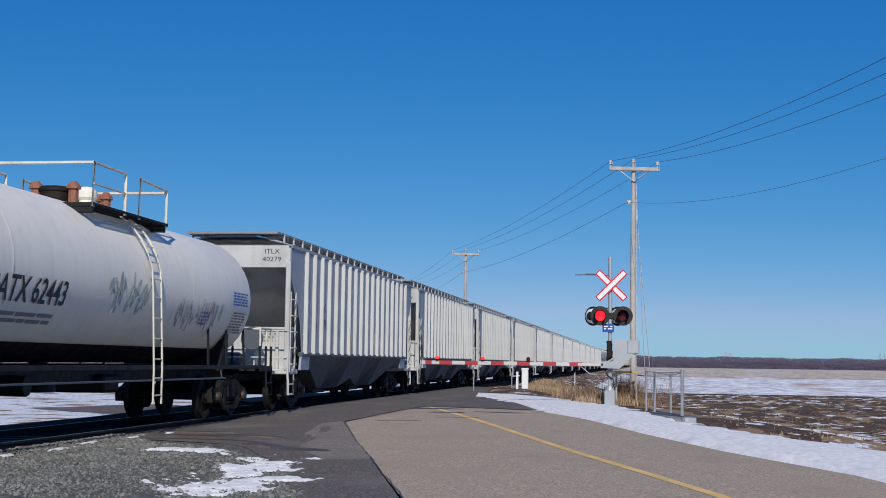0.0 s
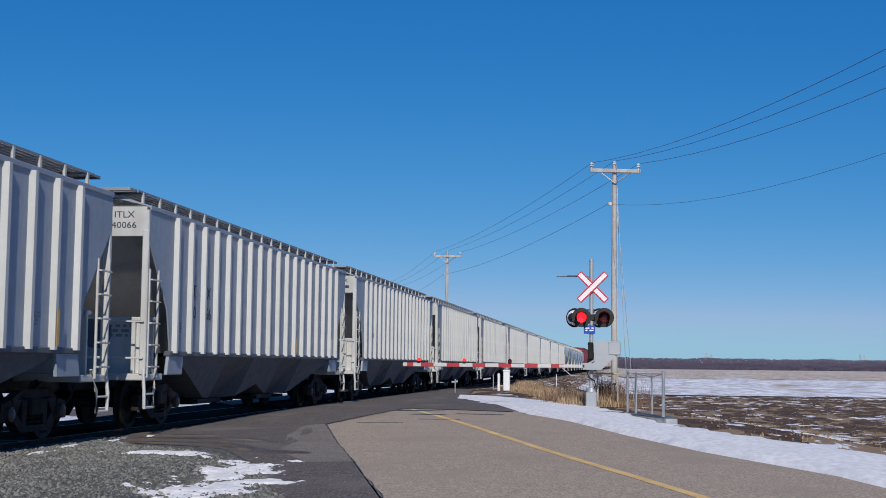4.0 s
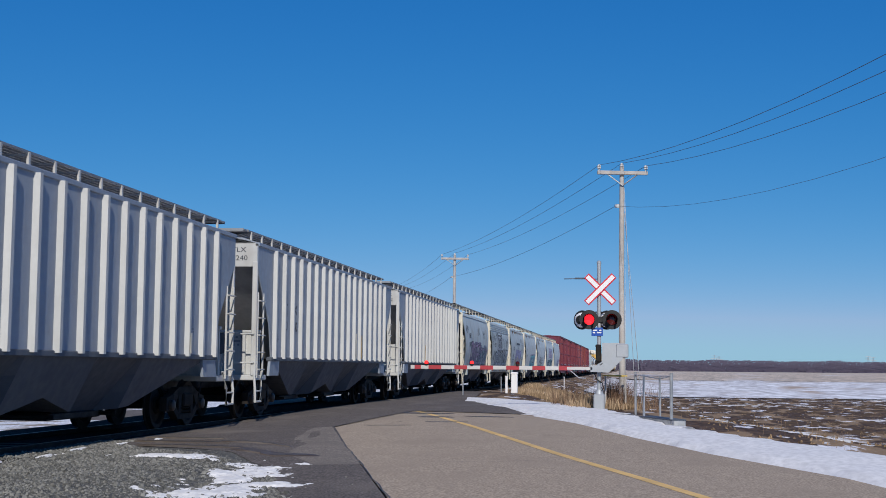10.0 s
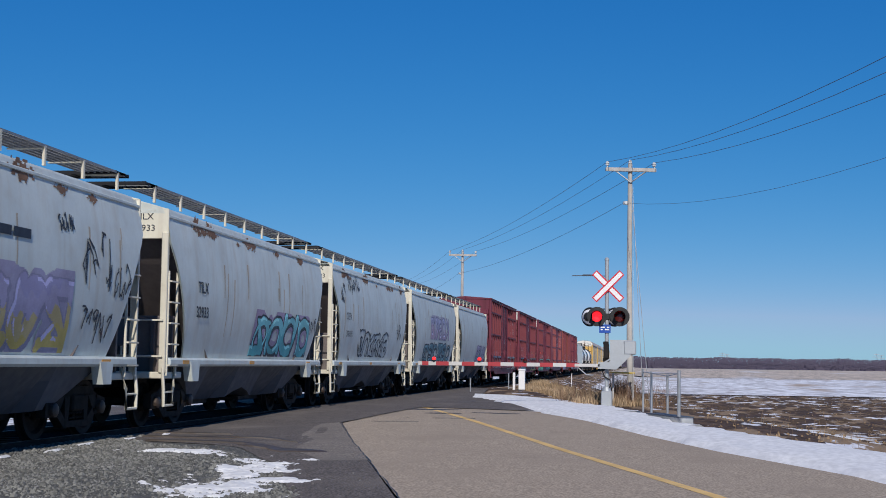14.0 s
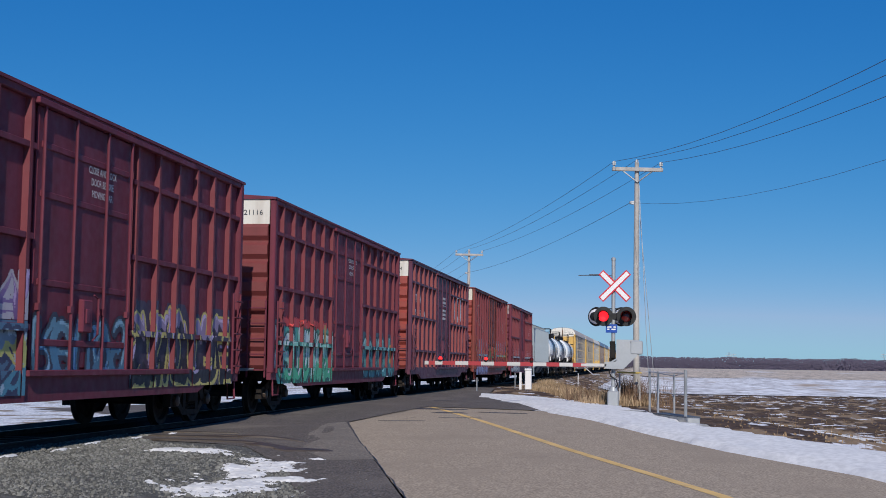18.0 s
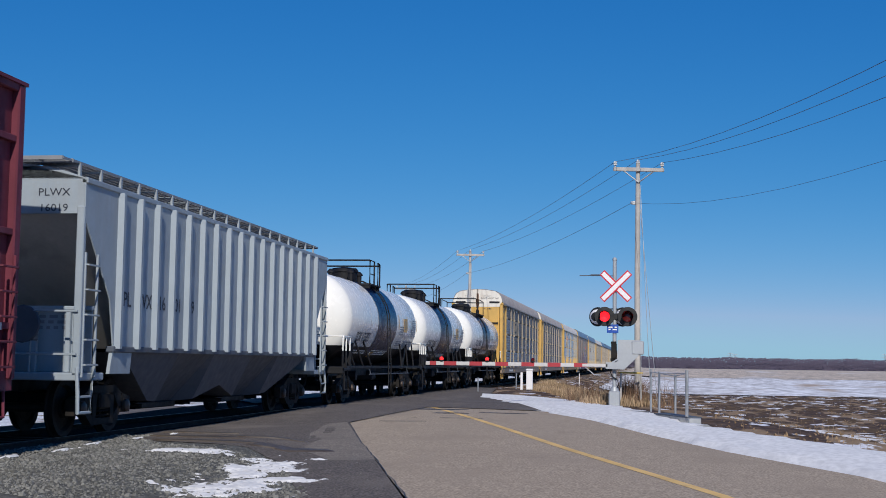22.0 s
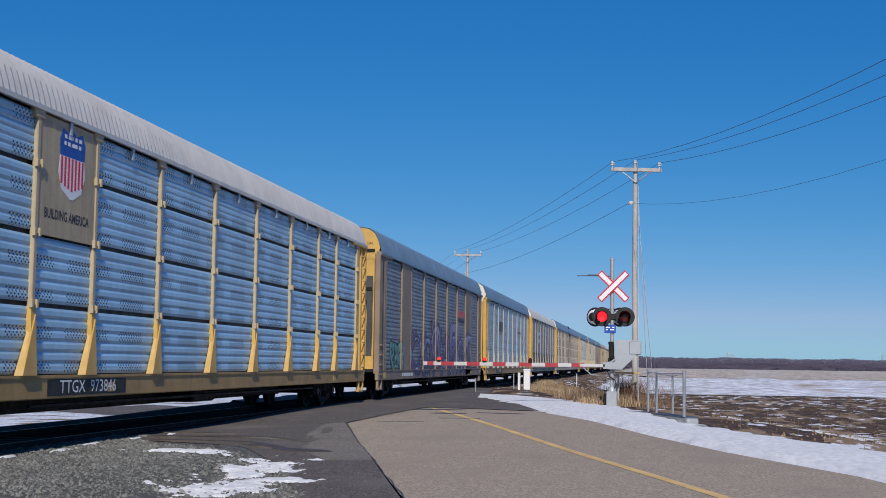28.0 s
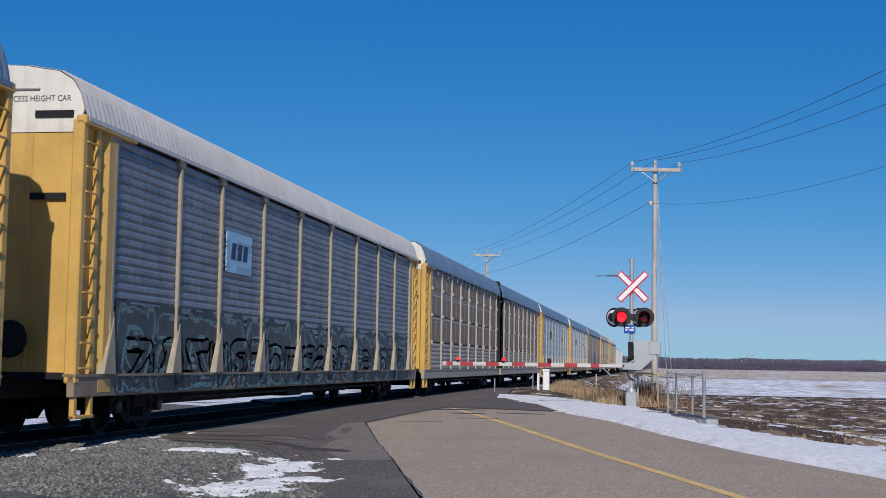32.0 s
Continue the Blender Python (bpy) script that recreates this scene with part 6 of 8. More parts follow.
# white ribbed hoppers
HOP = "white ribbed covered hopper car with dark lower bays"
hop = ribbed_hopper(M_WHITE_SHADE, M_RIB, label=HOP)
for y, z in ((-6.75, 1.9), (-5.9, 2.55), (5.7, 1.85)):
    small_print(hop, 1.468, y, z, 0.30, 0.22, rows=4, seed=int(z * 100), material=M_GREYINK)
small_print(hop, 0.75, -7.885, 1.80, 0.55, 0.26, "y", rows=3, seed=9, material=M_GREYINK)
NUM = {0: "40279", 1: "40249", 3: "40333", 4: "40066", 6: "40034", 7: "40478", 10: "40020", 11: "40240", 12: "40012"}
for k in range(13):
    c = hop if k == 12 else copy_thing(hop, pose(0, 0, 0))
    place(c, 30.61 + 18.77 * (k + 0.5) - 0.15)
for k in range(13):
    c = CARS[1 + k][0]
    if k in NUM:
        lettering(c, "ITLX", 0.165, 0.98, -8.506, 3.87, "y", wide=1.15)
        lettering(c, NUM[k], 0.165, 0.98, -8.506, 3.68, "y", wide=1.15)
        for j, pair in enumerate(("IT", "LX", NUM[k][:2], NUM[k][2:])):
            lettering(c, pair, 0.34, 1.468, -5.95 + (j % 2) * 0.88, 2.62 if j < 2 else 2.20, bold=0.004)
    else:
        lettering(c, "ITLX", 0.165, 0.98, -8.506, 3.87, "y", wide=1.15)
        small_print(c, 0.98, -8.506, 3.68, 0.5, 0.14, "y", rows=1, seed=k)
        for j, pair in enumerate(("IT", "LX")):
            lettering(c, pair, 0.34, 1.468, -5.95 + j * 0.88, 2.62, bold=0.004)
        small_print(c, 1.468, -5.52, 2.20, 1.1, 0.24, rows=1, seed=k + 40, material=M_GREYINK)
    rng = random.Random(90 + k)
    for j in range(2):
        y = -7.08 + 14.16 * rng.randint(3, 16) / 17
        part("stain", Shape().box(-0.002, 0.002, -0.045, 0.045, 1.46, 1.46 + rng.uniform(0.3, 0.8)), M_CREAM if j else M_YEL, c, "yellowish stain on a rib", at=(1.576, y, 0), smooth=0)

# pale round-sided hoppers with spray paint
RH = "pale grey round-sided covered hopper car with spray paint and rust streaks"
rh = round_hopper(RH, ridges=False)
rounds = [rh, round_hopper("pale grey ridged covered hopper car crowded with dark scrawls")] + [copy_thing(rh, pose(0, 0, 0)) for k in range(5)]
for k, c in enumerate(rounds):
    place(c, 274.64 + 13.08 * (k + 0.5) - 0.20)


def rprof(y, z):
    return round_x(z) + 0.004 if z > 1.29 else 1.525


M_RUSTPATCH = mat("flaking_rust", (0.27, 0.15, 0.09), 0.8, var=0.3, fine=30)
MAUVE, INK, SLATE = (0.33, 0.22, 0.34), (0.03, 0.035, 0.05), (0.40, 0.42, 0.44)
spray(rounds[0], -2.9, 1.6, 1.32, 2.6, rprof, ((0.26, 0.20, 0.30), MAUVE, (0.40, 0.24, 0.36)), INK, 5, 1, cloud=(0.20, 0.17, 0.26), sharp=True, rise=(1.1, 0.95, 1.0))
spray(rounds[0], 1.3, 4.7, 1.32, 2.5, rprof, ((0.34, 0.40, 0.44), (0.20, 0.38, 0.42), MAUVE), INK, 4, 101, cloud=(0.22, 0.26, 0.34), sharp=True)
for j, (y, z, w) in enumerate(((-5.0, 2.9, 0.9), (0.2, 2.9, 0.9), (2.7, 2.8, 0.7))):
    tag_scrawl(rounds[0], y, z, w, 0.5, rprof, INK, 30 + j)
lettering(rounds[0], "CEFX", 0.34, round_x(2.85) + 0.014, -3.4, 2.85, bold=0.008)
lettering(rounds[0], "303473", 0.32, round_x(2.40) + 0.014, -3.3, 2.40, bold=0.008)
lettering(rounds[1], "CEFX", 0.34, round_x(2.60) + 0.014, -3.45, 2.60, bold=0.008)
lettering(rounds[1], "303663", 0.32, round_x(2.12) + 0.014, -3.55, 2.12, bold=0.008)
spray(rounds[1], -3.2, 0.8, 1.30, 2.30, rprof, (SLATE,), INK, 5, 3, weight=0.065)
spray(rounds[1], -2.2, 1.0, 2.25, 3.40, rprof, (SLATE,), INK, 4, 4, weight=0.055)
spray(rounds[1], 0.9, 4.6, 1.30, 2.45, rprof, ((0.45, 0.46, 0.47),), (0.015, 0.015, 0.02), 5, 5, weight=0.08)
for j, (y, z, w, h) in enumerate(((-5.2, 2.4, 0.8, 1.0), (-4.2, 2.75, 0.7, 0.5), (-2.9, 3.0, 0.8, 0.5), (1.6, 2.4, 0.9, 0.9), (3.2, 2.4, 0.9, 0.7), (4.3, 2.5, 0.8, 0.8), (-4.9, 0.97, 9.6, 0.28), (-4.6, 1.4, 1.0, 0.7))):
    tag_scrawl(rounds[1], y, z, w, h, rprof, INK, 50 + j, 0.02)
small_print(rounds[2], round_x(2.95) + 0.02, 0.2, 2.95, 2.6, 0.24, rows=1, seed=3)
small_print(rounds[2], round_x(2.72) + 0.02, 0.3, 2.72, 0.35, 0.3, rows=4, seed=31)
lettering(rounds[2], "NRLX", 0.38, round_x(2.57) + 0.018, -3.45, 2.57, bold=0.006)
lettering(rounds[2], "34106", 0.36, round_x(2.07) + 0.014, -3.5, 2.07, bold=0.006)
for z in (1.80, 1.62):
    small_print(rounds[2], round_x(z) + 0.012, -3.6, z, 1.0, 0.09, rows=1, seed=int(z * 50), material=M_GREYINK)
spray(rounds[2], -1.9, 3.0, 1.32, 2.55, rprof, ((0.60, 0.46, 0.12), (0.56, 0.44, 0.20), (0.40, 0.36, 0.52), (0.36, 0.33, 0.52)), (0.27, 0.25, 0.36), 5, 6, cloud=(0.36, 0.33, 0.46), weight=0.022)
for j, (y, z, w, h) in enumerate(((3.2, 2.35, 1.3, 0.9), (4.3, 2.2, 0.9, 0.6), (3.4, 1.45, 1.2, 0.6), (2.4, 3.1, 0.6, 0.3))):
    tag_scrawl(rounds[2], y, z, w, h, rprof, INK, 130 + j, 0.016)
for c, first in ((rounds[2], 0), (rounds[3], 5), (rounds[4], 9)):
    rng = random.Random(210 + first)
    for k in range(13):
        y, w = rng.uniform(-5.2, 5.2), rng.uniform(0.15, 0.55)
        cells = np.array([[abs(u - 14) / 14 + abs(v - 5) / 6 + 0.7 * noise.noise(Vector((u * 0.4, v * 0.5, k + first))) < 0.75 for u in range(29)] for v in range(11)])
        paint_cells(c, "rust_patch", cells, y, 3.62, w / 14, rprof, M_RUSTPATCH, 0.006)
spray(rounds[3], -0.6, 4.4, 1.34, 2.4, rprof, ((0.10, 0.42, 0.45), (0.20, 0.55, 0.58)), (0.03, 0.04, 0.05), 4, 7, cloud=(0.36, 0.28, 0.40), weight=0.04)
lettering(rounds[3], "TILX", 0.30, round_x(2.62) + 0.014, -4.15, 2.62, bold=0.006)
lettering(rounds[3], "32933", 0.30, round_x(2.15) + 0.014, -4.1, 2.15, bold=0.006)
tag_scrawl(rounds[3], 4.5, 1.8, 0.7, 0.6, rprof, INK, 63)
spray(rounds[4], -2.5, 2.2, 1.4, 2.25, rprof, (), INK, 6, 8, weight=0.045)
lettering(rounds[4], "CEFX", 0.30, round_x(2.55) + 0.014, -4.1, 2.55)
lettering(rounds[4], "300693", 0.28, round_x(2.05) + 0.014, -3.9, 2.05)
for j, (y, z, w) in enumerate(((-5.2, 2.9, 0.7), (-4.0, 3.2, 1.6), (3.6, 2.0, 0.9))):
    tag_scrawl(rounds[4], y, z, w, 0.6, rprof, INK, 70 + j, 0.018)
spray(rounds[5], -3.2, 4.2, 1.30, 2.1, rprof, ((0.20, 0.34, 0.36), (0.10, 0.22, 0.26)), INK, 6, 9, weight=0.045)
spray(rounds[5], -1.8, 3.4, 2.2, 3.2, rprof, ((0.45, 0.33, 0.45), (0.38, 0.38, 0.55)), (0.20, 0.2, 0.3), 5, 10, cloud=(0.45, 0.42, 0.52))
spray(rounds[6], 0.8, 4.6, 1.32, 2.2, rprof, ((0.45, 0.42, 0.50), (0.36, 0.30, 0.42)), (0.14, 0.12, 0.18), 4, 13, cloud=(0.48, 0.44, 0.52))
M_WASH = mat("faint_rust_wash", (0.50, 0.43, 0.34), 0.7, var=0.2)
M_ORANGE = mat("orange_reflector", (0.62, 0.30, 0.05), 0.5, var=0.1)
for j, c in enumerate(rounds):
    for y in (-4.9, -0.6, 4.4):
        wipe_plate(c, y, 1.06 if j == 1 else 1.20, 0.34, 0.13 if j == 1 else 0.07, M_ORANGE, 1.524)
    lettering(c, ("CEFX", "CEFX", "NRLX", "TILX", "CEFX", "CEFX", "CEFX")[j], 0.165, 0.98, -5.858, 3.83, "y", wide=1.1)
    rng = random.Random(j)
    ends = ("303473", "303663", "34106", "32933", "300693")
    if j < len(ends):
        lettering(c, ends[j], 0.165, 0.98, -5.858, 3.62, "y", wide=1.1)
    else:
        small_print(c, 0.98, -5.858, 3.62, 0.55, 0.15, "y", rows=1, seed=j)
    st = Shape()
    for k in range(9):
        y, z = rng.uniform(-5.3, 5.3), rng.uniform(2.9, 3.4)
        h, w = rng.uniform(0.3, 1.3), rng.uniform(0.02, 0.06)
        st.add([(round_x(q) + 0.006, y + d * w * (1 - 0.6 * f), q) for f in (0, 0.34, 0.67, 1) for q in (z - h * f,) for d in (-1, 1)], ((0, 1, 3, 2), (2, 3, 5, 4), (4, 5, 7, 6)))
    part("rust_streak", st, M_WASH, c, smooth=0)

# red box cars
M_ENDMID = mat("dark_oxide_red_end_paint", (0.19, 0.042, 0.042), 0.55, var=0.1, dirt=(0.09, 0.035, 0.03), dirt_amt=0.3, streak=0.3)
boxes = [box_car(M_RED, "oxide red box car with ribbed sides and white lettering", end_mat=M_RED, panel_mat=M_RED),
         None, None,
         box_car(M_RED2, "red box car, sides tinted purple for shade, posts brighter for sun", rib_mat=M_POSTRED),
         box_car(M_RED3, "brownish red box car with plain posts and spray paint", banded=False),
         None]
boxes[1] = box_car(M_RED, "oxide red box car", end_mat=M_ENDMID)
boxes[2] = copy_thing(boxes[1], pose(0, 0, 0))
boxes[5] = box_car(M_RED, "oxide red box car", end_mat=M_RED, panel_mat=mat("worn_end_paint", (0.50, 0.42, 0.40), 0.7, var=0.2, fine=30, dirt=(0.17, 0.055, 0.05), dirt_amt=0.95, streak=0.5))
boxes[1]["label"] = "oxide red box car with purple and yellow spray paint"
boxes[2]["label"] = "oxide red box car with green spray paint low down"
boxes[5]["label"] = "oxide red box car with large white spray-painted letters"
for k, c in enumerate(boxes):
    place(c, 366.19 + 18.087 * (k + 0.5) - 0.15)


def bprof(y, z):
    return box_x(y, z) + 0.004


XS = 1.406
lettering(boxes[0], "350", 0.50, XS, -4.45, 2.68, material=M_PALE, bold=0.012)
side_mark(boxes[0], 5.35, 3.55, 1.75, 0.85, bprof, M_PALE)
small_print(boxes[0], XS, 4.5, 2.55, 1.6, 0.3, rows=1, material=M_PALE, seed=1)
M_FADED = mat("faded_lettering_paint", (0.45, 0.36, 0.37), 0.7, var=0.15)
small_print(boxes[0], 1.46, -1.0, 3.0, 0.42, 0.7, rows=8, material=M_FADED, seed=2)
small_print(boxes[0], 1.46, 0.2, 2.6, 0.6, 0.22, rows=3, material=M_FADED, seed=3)
small_print(boxes[0], 1.46, 1.05, 2.9, 0.45, 0.3, rows=4, material=M_FADED, seed=13)
spray(boxes[0], -7.4, -2.2, 0.98, 2.0, bprof, ((0.42, 0.38, 0.42), (0.30, 0.30, 0.40)), (0.12, 0.10, 0.14), 6, 21, weight=0.05)
spray(boxes[0], 1.9, 7.2, 0.9, 1.9, bprof, ((0.55, 0.50, 0.42), (0.42, 0.42, 0.46)), (0.12, 0.10, 0.12), 6, 22, weight=0.05)
YOL = (0.66, 0.56, 0.18)
spray(boxes[1], -7.4, -1.9, 0.72, 1.75, bprof, ((0.10, 0.30, 0.40), (0.60, 0.58, 0.18), (0.24, 0.34, 0.42)), (0.05, 0.06, 0.12), 7, 23, cloud=(0.10, 0.20, 0.30), weight=0.05)
spray(boxes[1], -7.4, -1.9, 1.75, 2.45, bprof, ((0.22, 0.14, 0.32), (0.30, 0.20, 0.36)), (0.50, 0.46, 0.50), 6, 24, weight=0.045)
spray(boxes[1], -1.7, 1.7, 0.85, 2.0, bprof, ((0.08, 0.22, 0.34), (0.14, 0.30, 0.40)), (0.04, 0.05, 0.08), 5, 124, weight=0.05, cell=0.025)
spray(boxes[1], 1.85, 7.4, 0.75, 2.25, bprof, ((0.02, 0.02, 0.03), (0.05, 0.04, 0.07), (0.34, 0.26, 0.40)), YOL, 6, 125, cloud=(0.06, 0.05, 0.09), weight=0.04)
spray(boxes[2], -7.4, -1.9, 0.70, 2.2, bprof, ((0.10, 0.55, 0.30), (0.35, 0.75, 0.60), (0.62, 0.80, 0.74)), (0.03, 0.16, 0.12), 7, 25, cloud=(0.10, 0.42, 0.34), weight=0.05)
spray(boxes[2], 2.2, 7.3, 0.75, 2.15, bprof, ((0.08, 0.34, 0.34), (0.14, 0.46, 0.40), (0.24, 0.52, 0.48)), (0.02, 0.05, 0.07), 6, 26, cloud=(0.05, 0.14, 0.18), weight=0.06)
tag_scrawl(boxes[2], -6.9, 2.05, 4.6, 0.22, bprof, (0.62, 0.08, 0.08), 81, 0.05)
for j, row in enumerate(("CLOSE AND LOCK", "DOOR BEFORE", "MOVING CAR")):
    for c in (boxes[1], boxes[2]):
        lettering(c, row, 0.16, 1.462, 0.55, 4.12 - 0.18 * j, material=M_PALE, wide=0.8)
for c, (mark, num) in ((boxes[3], ("GTW", "407514")), (boxes[5], ("CNA", "409348"))):
    for j in range(3):
        lettering(c, num[2 * j:2 * j + 2] if c is boxes[3] else (mark, num[:3], num[3:])[j], 0.42 if c is boxes[3] else 0.36, XS, -6.48 + j, 3.05 if c is boxes[3] else 2.50, material=M_PALE, bold=0.006)
    for j, ch in enumerate((mark[:2], mark[2:]) if c is boxes[3] else ()):
        lettering(c, ch, 0.44, XS, -6.48 + j, 3.60, material=M_PALE, bold=0.006)
side_mark(boxes[3], 4.8, 3.6, 2.2, 1.15, bprof, M_PALE)
side_mark(boxes[5], 5.0, 3.65, 1.9, 1.0, bprof, M_PALE)
small_print(boxes[3], 1.462, 0.3, 3.5, 1.2, 1.0, rows=6, material=M_PALE, seed=4)
wipe_plate(boxes[3], 6.3, 1.5, 0.22, 0.62, M_YEL, 1.41)
wipe_plate(boxes[2], 6.8, 1.5, 0.22, 0.62, M_YEL, 1.41)
wipe_plate(boxes[2], -2.45, 1.9, 0.2, 0.6, M_YEL, 1.41)
PINK, CYAN, LIL, OCH = (0.62, 0.28, 0.42), (0.22, 0.52, 0.60), (0.42, 0.40, 0.62), (0.55, 0.40, 0.12)
spray(boxes[4], -6.9, -1.9, 0.66, 2.5, bprof, (LIL, CYAN, OCH, PINK), (0.20, 0.16, 0.26), 5, 27, cloud=(0.42, 0.38, 0.46), weight=0.05)
spray(boxes[4], -1.7, 1.7, 0.8, 2.3, bprof, ((0.10, 0.26, 0.14), (0.16, 0.42, 0.14), (0.30, 0.24, 0.12)), (0.06, 0.12, 0.08), 3, 28, weight=0.05)
spray(boxes[4], 2.0, 7.3, 0.85, 2.5, bprof, ((0.12, 0.09, 0.06), (0.62, 0.48, 0.16), (0.20, 0.46, 0.66)), (0.08, 0.08, 0.10), 5, 29, cloud=(0.20, 0.48, 0.68), weight=0.05)
for j, (y, z, w, h) in enumerate(((-7.6, 3.0, 0.4, 1.0), (-6.6, 3.0, 1.0, 1.2), (-4.8, 2.8, 0.8, 0.9), (4.4, 3.0, 2.0, 0.7))):
    tag_scrawl(boxes[4], y, z, w, h, bprof, (0.42, 0.36, 0.34), 90 + j, 0.016)
spray(boxes[5], -7.4, -1.8, 0.70, 2.3, bprof, ((0.60, 0.60, 0.60), (0.72, 0.72, 0.72)), (0.10, 0.10, 0.12), 6, 30, cloud=(0.40, 0.46, 0.54), weight=0.06)
spray(boxes[5], 1.8, 7.4, 0.70, 2.2, bprof, ((0.58, 0.56, 0.56), (0.70, 0.68, 0.66)), (0.10, 0.08, 0.10), 6, 31, cloud=(0.42, 0.36, 0.40), weight=0.06)
for j, (c, num) in enumerate(zip(boxes, ("", "15894", "IC 21116", "407514", "406630", "CNA 409348"))):
    if num:
        lettering(c, num, 0.17, 0.86, -7.825, 4.62, "y", wide=1.1)
    if num == "407514":
        lettering(c, num, 0.22, 0.75, -7.90, 4.10, "y", material=M_PALE, bold=0.006)
    if num == "406630":
        lettering(c, "NSF", 0.34, 0.35, -7.90, 2.0, "y", material=M_PALE, bold=0.01)

# light grey ribbed hopper
gh = place(ribbed_hopper(M_LGREY, M_LGREY, half=7.75, ribs=17, zt=3.95, rib_span=6.4, label="light grey ribbed covered hopper car with dark bays"), 474.72 + 8.53)
lettering(gh, "PLWX", 0.165, 0.95, -7.756, 3.76, "y", wide=1.15)
lettering(gh, "16019", 0.165, 0.95, -7.756, 3.52, "y", wide=1.15)
for j, pair in enumerate(("PL", "WX", "16", "01", "9")):
    lettering(gh, pair, 0.34, 1.468, -6.0 + j * 0.80, 2.20, bold=0.004)
small_print(gh, 0.75, -7.135, 1.80, 0.55, 0.26, "y", rows=3, seed=19, material=M_GREYINK)

# three glossy white tank cars with a dark band
TK = "glossy white tank car with a black belly and dark blue band"
tk = tank_car(6.0, 1.36, 2.55, TK, M_TANKW, M_TANKW, band=True, belly=128, platform=1.6, mid=-0.6)
tanks = [tk, tank_car(5.8, 1.36, 2.55, TK, M_TANKW, M_TANKW, band=True, belly=128, platform=1.6, mid=-0.6), tank_car(6.4, 1.38, 2.62, "glossy white tank car with high black belly and blue band", M_TANKW, M_TANKW, band=True, belly=117, platform=3.0, mid=-0.1, band_y=0.1, ladder_y=-0.8, gate=(-0.9, -0.4))]
for k, (c, name) in enumerate(zip(tanks, ("TCIX 175355", "CLNX 712265", "TCLX 163085"))):
    place(c, (500.13, 513.25, 527.6)[k])
    R, Q = (1.36, 2.55) if k < 2 else (1.38, 2.62)
    low = 1.72 if k < 2 else 1.99

    def on(y, z):
        return tank_face(y, z, R, Q)

    lettering(c, name, 0.42, 0, 0, 0, wide=0.85, bold=0.006, at=on((-3.5, -3.4, -3.15)[k], low + 0.27))
    for y, z, w, h, n, m in ((-2.9, low - 0.16, 2.4, 0.2, 2, M_PALE), (0.3, low - 0.16, 2.6, 0.24, 3, M_PALE), (4.9, low + 0.75, 0.8, 0.62, 9, M_GREYINK), (2.55, low + 0.62, 0.7, 0.34, 4, M_GREYINK), (2.6, low + 0.18, 0.9, 0.22, 3, M_GREYINK), (4.2, low + 0.18, 1.5, 0.24, 3, M_GREYINK)):
        small_print(c, 0, 0, 0, w, h, rows=n, material=m, seed=k + int(20 * abs(y)), at=on(y, z))
    lettering(c, "SODIUM HYDROXIDE SOLUTION", 0.15, 0, 0, 0, wide=0.8, material=M_GREYINK, at=on(3.55, low + 0.42))
    for y, z, w, h in ((3.2, low + 0.82, 0.55, 0.48), (-0.6, low - 0.22, 0.5, 0.26)) if k < 2 else ((-2.1, low - 0.40, 0.95, 0.36), (-0.75, low - 0.48, 0.8, 0.34)):
        part("hazard_placard", Shape().box(-w / 2, w / 2, -h / 2, h / 2, 0.0, 0.004), M_YEL, c, "yellow paper hazard notice", at=on(y, z), smooth=0)
        small_print(c, 0, 0, 0, w * 0.8, h * 0.7, rows=5, seed=k + 60, material=M_GREYINK, at=on(y, z) @ Matrix.Translation((0, 0, 0.004)))
    for y in (2.0, 3.62, 5.5):
        part("rust_streak", Shape().sheet(ring_sheet([y - 0.04, y + 0.04], R + 0.012, radians(76), radians(98), Q, 8)), M_YEL, c, "ochre stain down the tank")

# auto racks
M_OCHRE = mat("ochre_sill_paint", (0.40, 0.25, 0.09), 0.6, var=0.15, dirt=(0.13, 0.09, 0.05), dirt_amt=0.4, streak=0.3)
EX = "EXCESS HEIGHT CAR"
D, MI, B = M_SKIN_DARK, M_SKIN_MID, M_SKIN_BRIGHT


def rack_marks(car, material=None):
    for x in (-0.72, 0.72):
        lettering(car, EX, 0.125, x, -13.366, 5.06, "y", wide=0.9)
    if car is not racks[2] and car is not racks[4]:
        small_print(car, 1.505, -8.2, 0.82, 2.2, 0.2, rows=1, material=material or M_PALE, seed=3)
    wipe_plate(car, -12.4, 0.82, 0.45, 0.2, M_YEL, 1.502)
    for y in (-6.0, 9.5):
        wipe_plate(car, y, 0.80, 0.3, 0.14, M_YEL, 1.502)


def kprof(y, z, posts=RACK_POSTS):
    d = min(abs(y - p) for p in posts)
    return 1.512 if d < 0.057 else (1.456 if z > 1.0 else 1.502)


POSTS_B = (-12.2, -9.35, -7.1, -4.35, -1.45, 1.45, 4.35, 7.2, 9.7, 12.2)


POSTS_C = (-12.3, -9.35, -7.5, -4.6, -1.55, 1.5, 4.6, 7.5, 9.35, 12.3)


def kprof_c(y, z):
    if 7.5 < abs(y) < 9.36 or abs(y) > 12.28:
        return 1.494
    return kprof(y, z, POSTS_C)


def kprof_a(y, z):
    return kprof(y, z, POSTS_A)


def kprof_b(y, z):
    return kprof(y, z, POSTS_B)


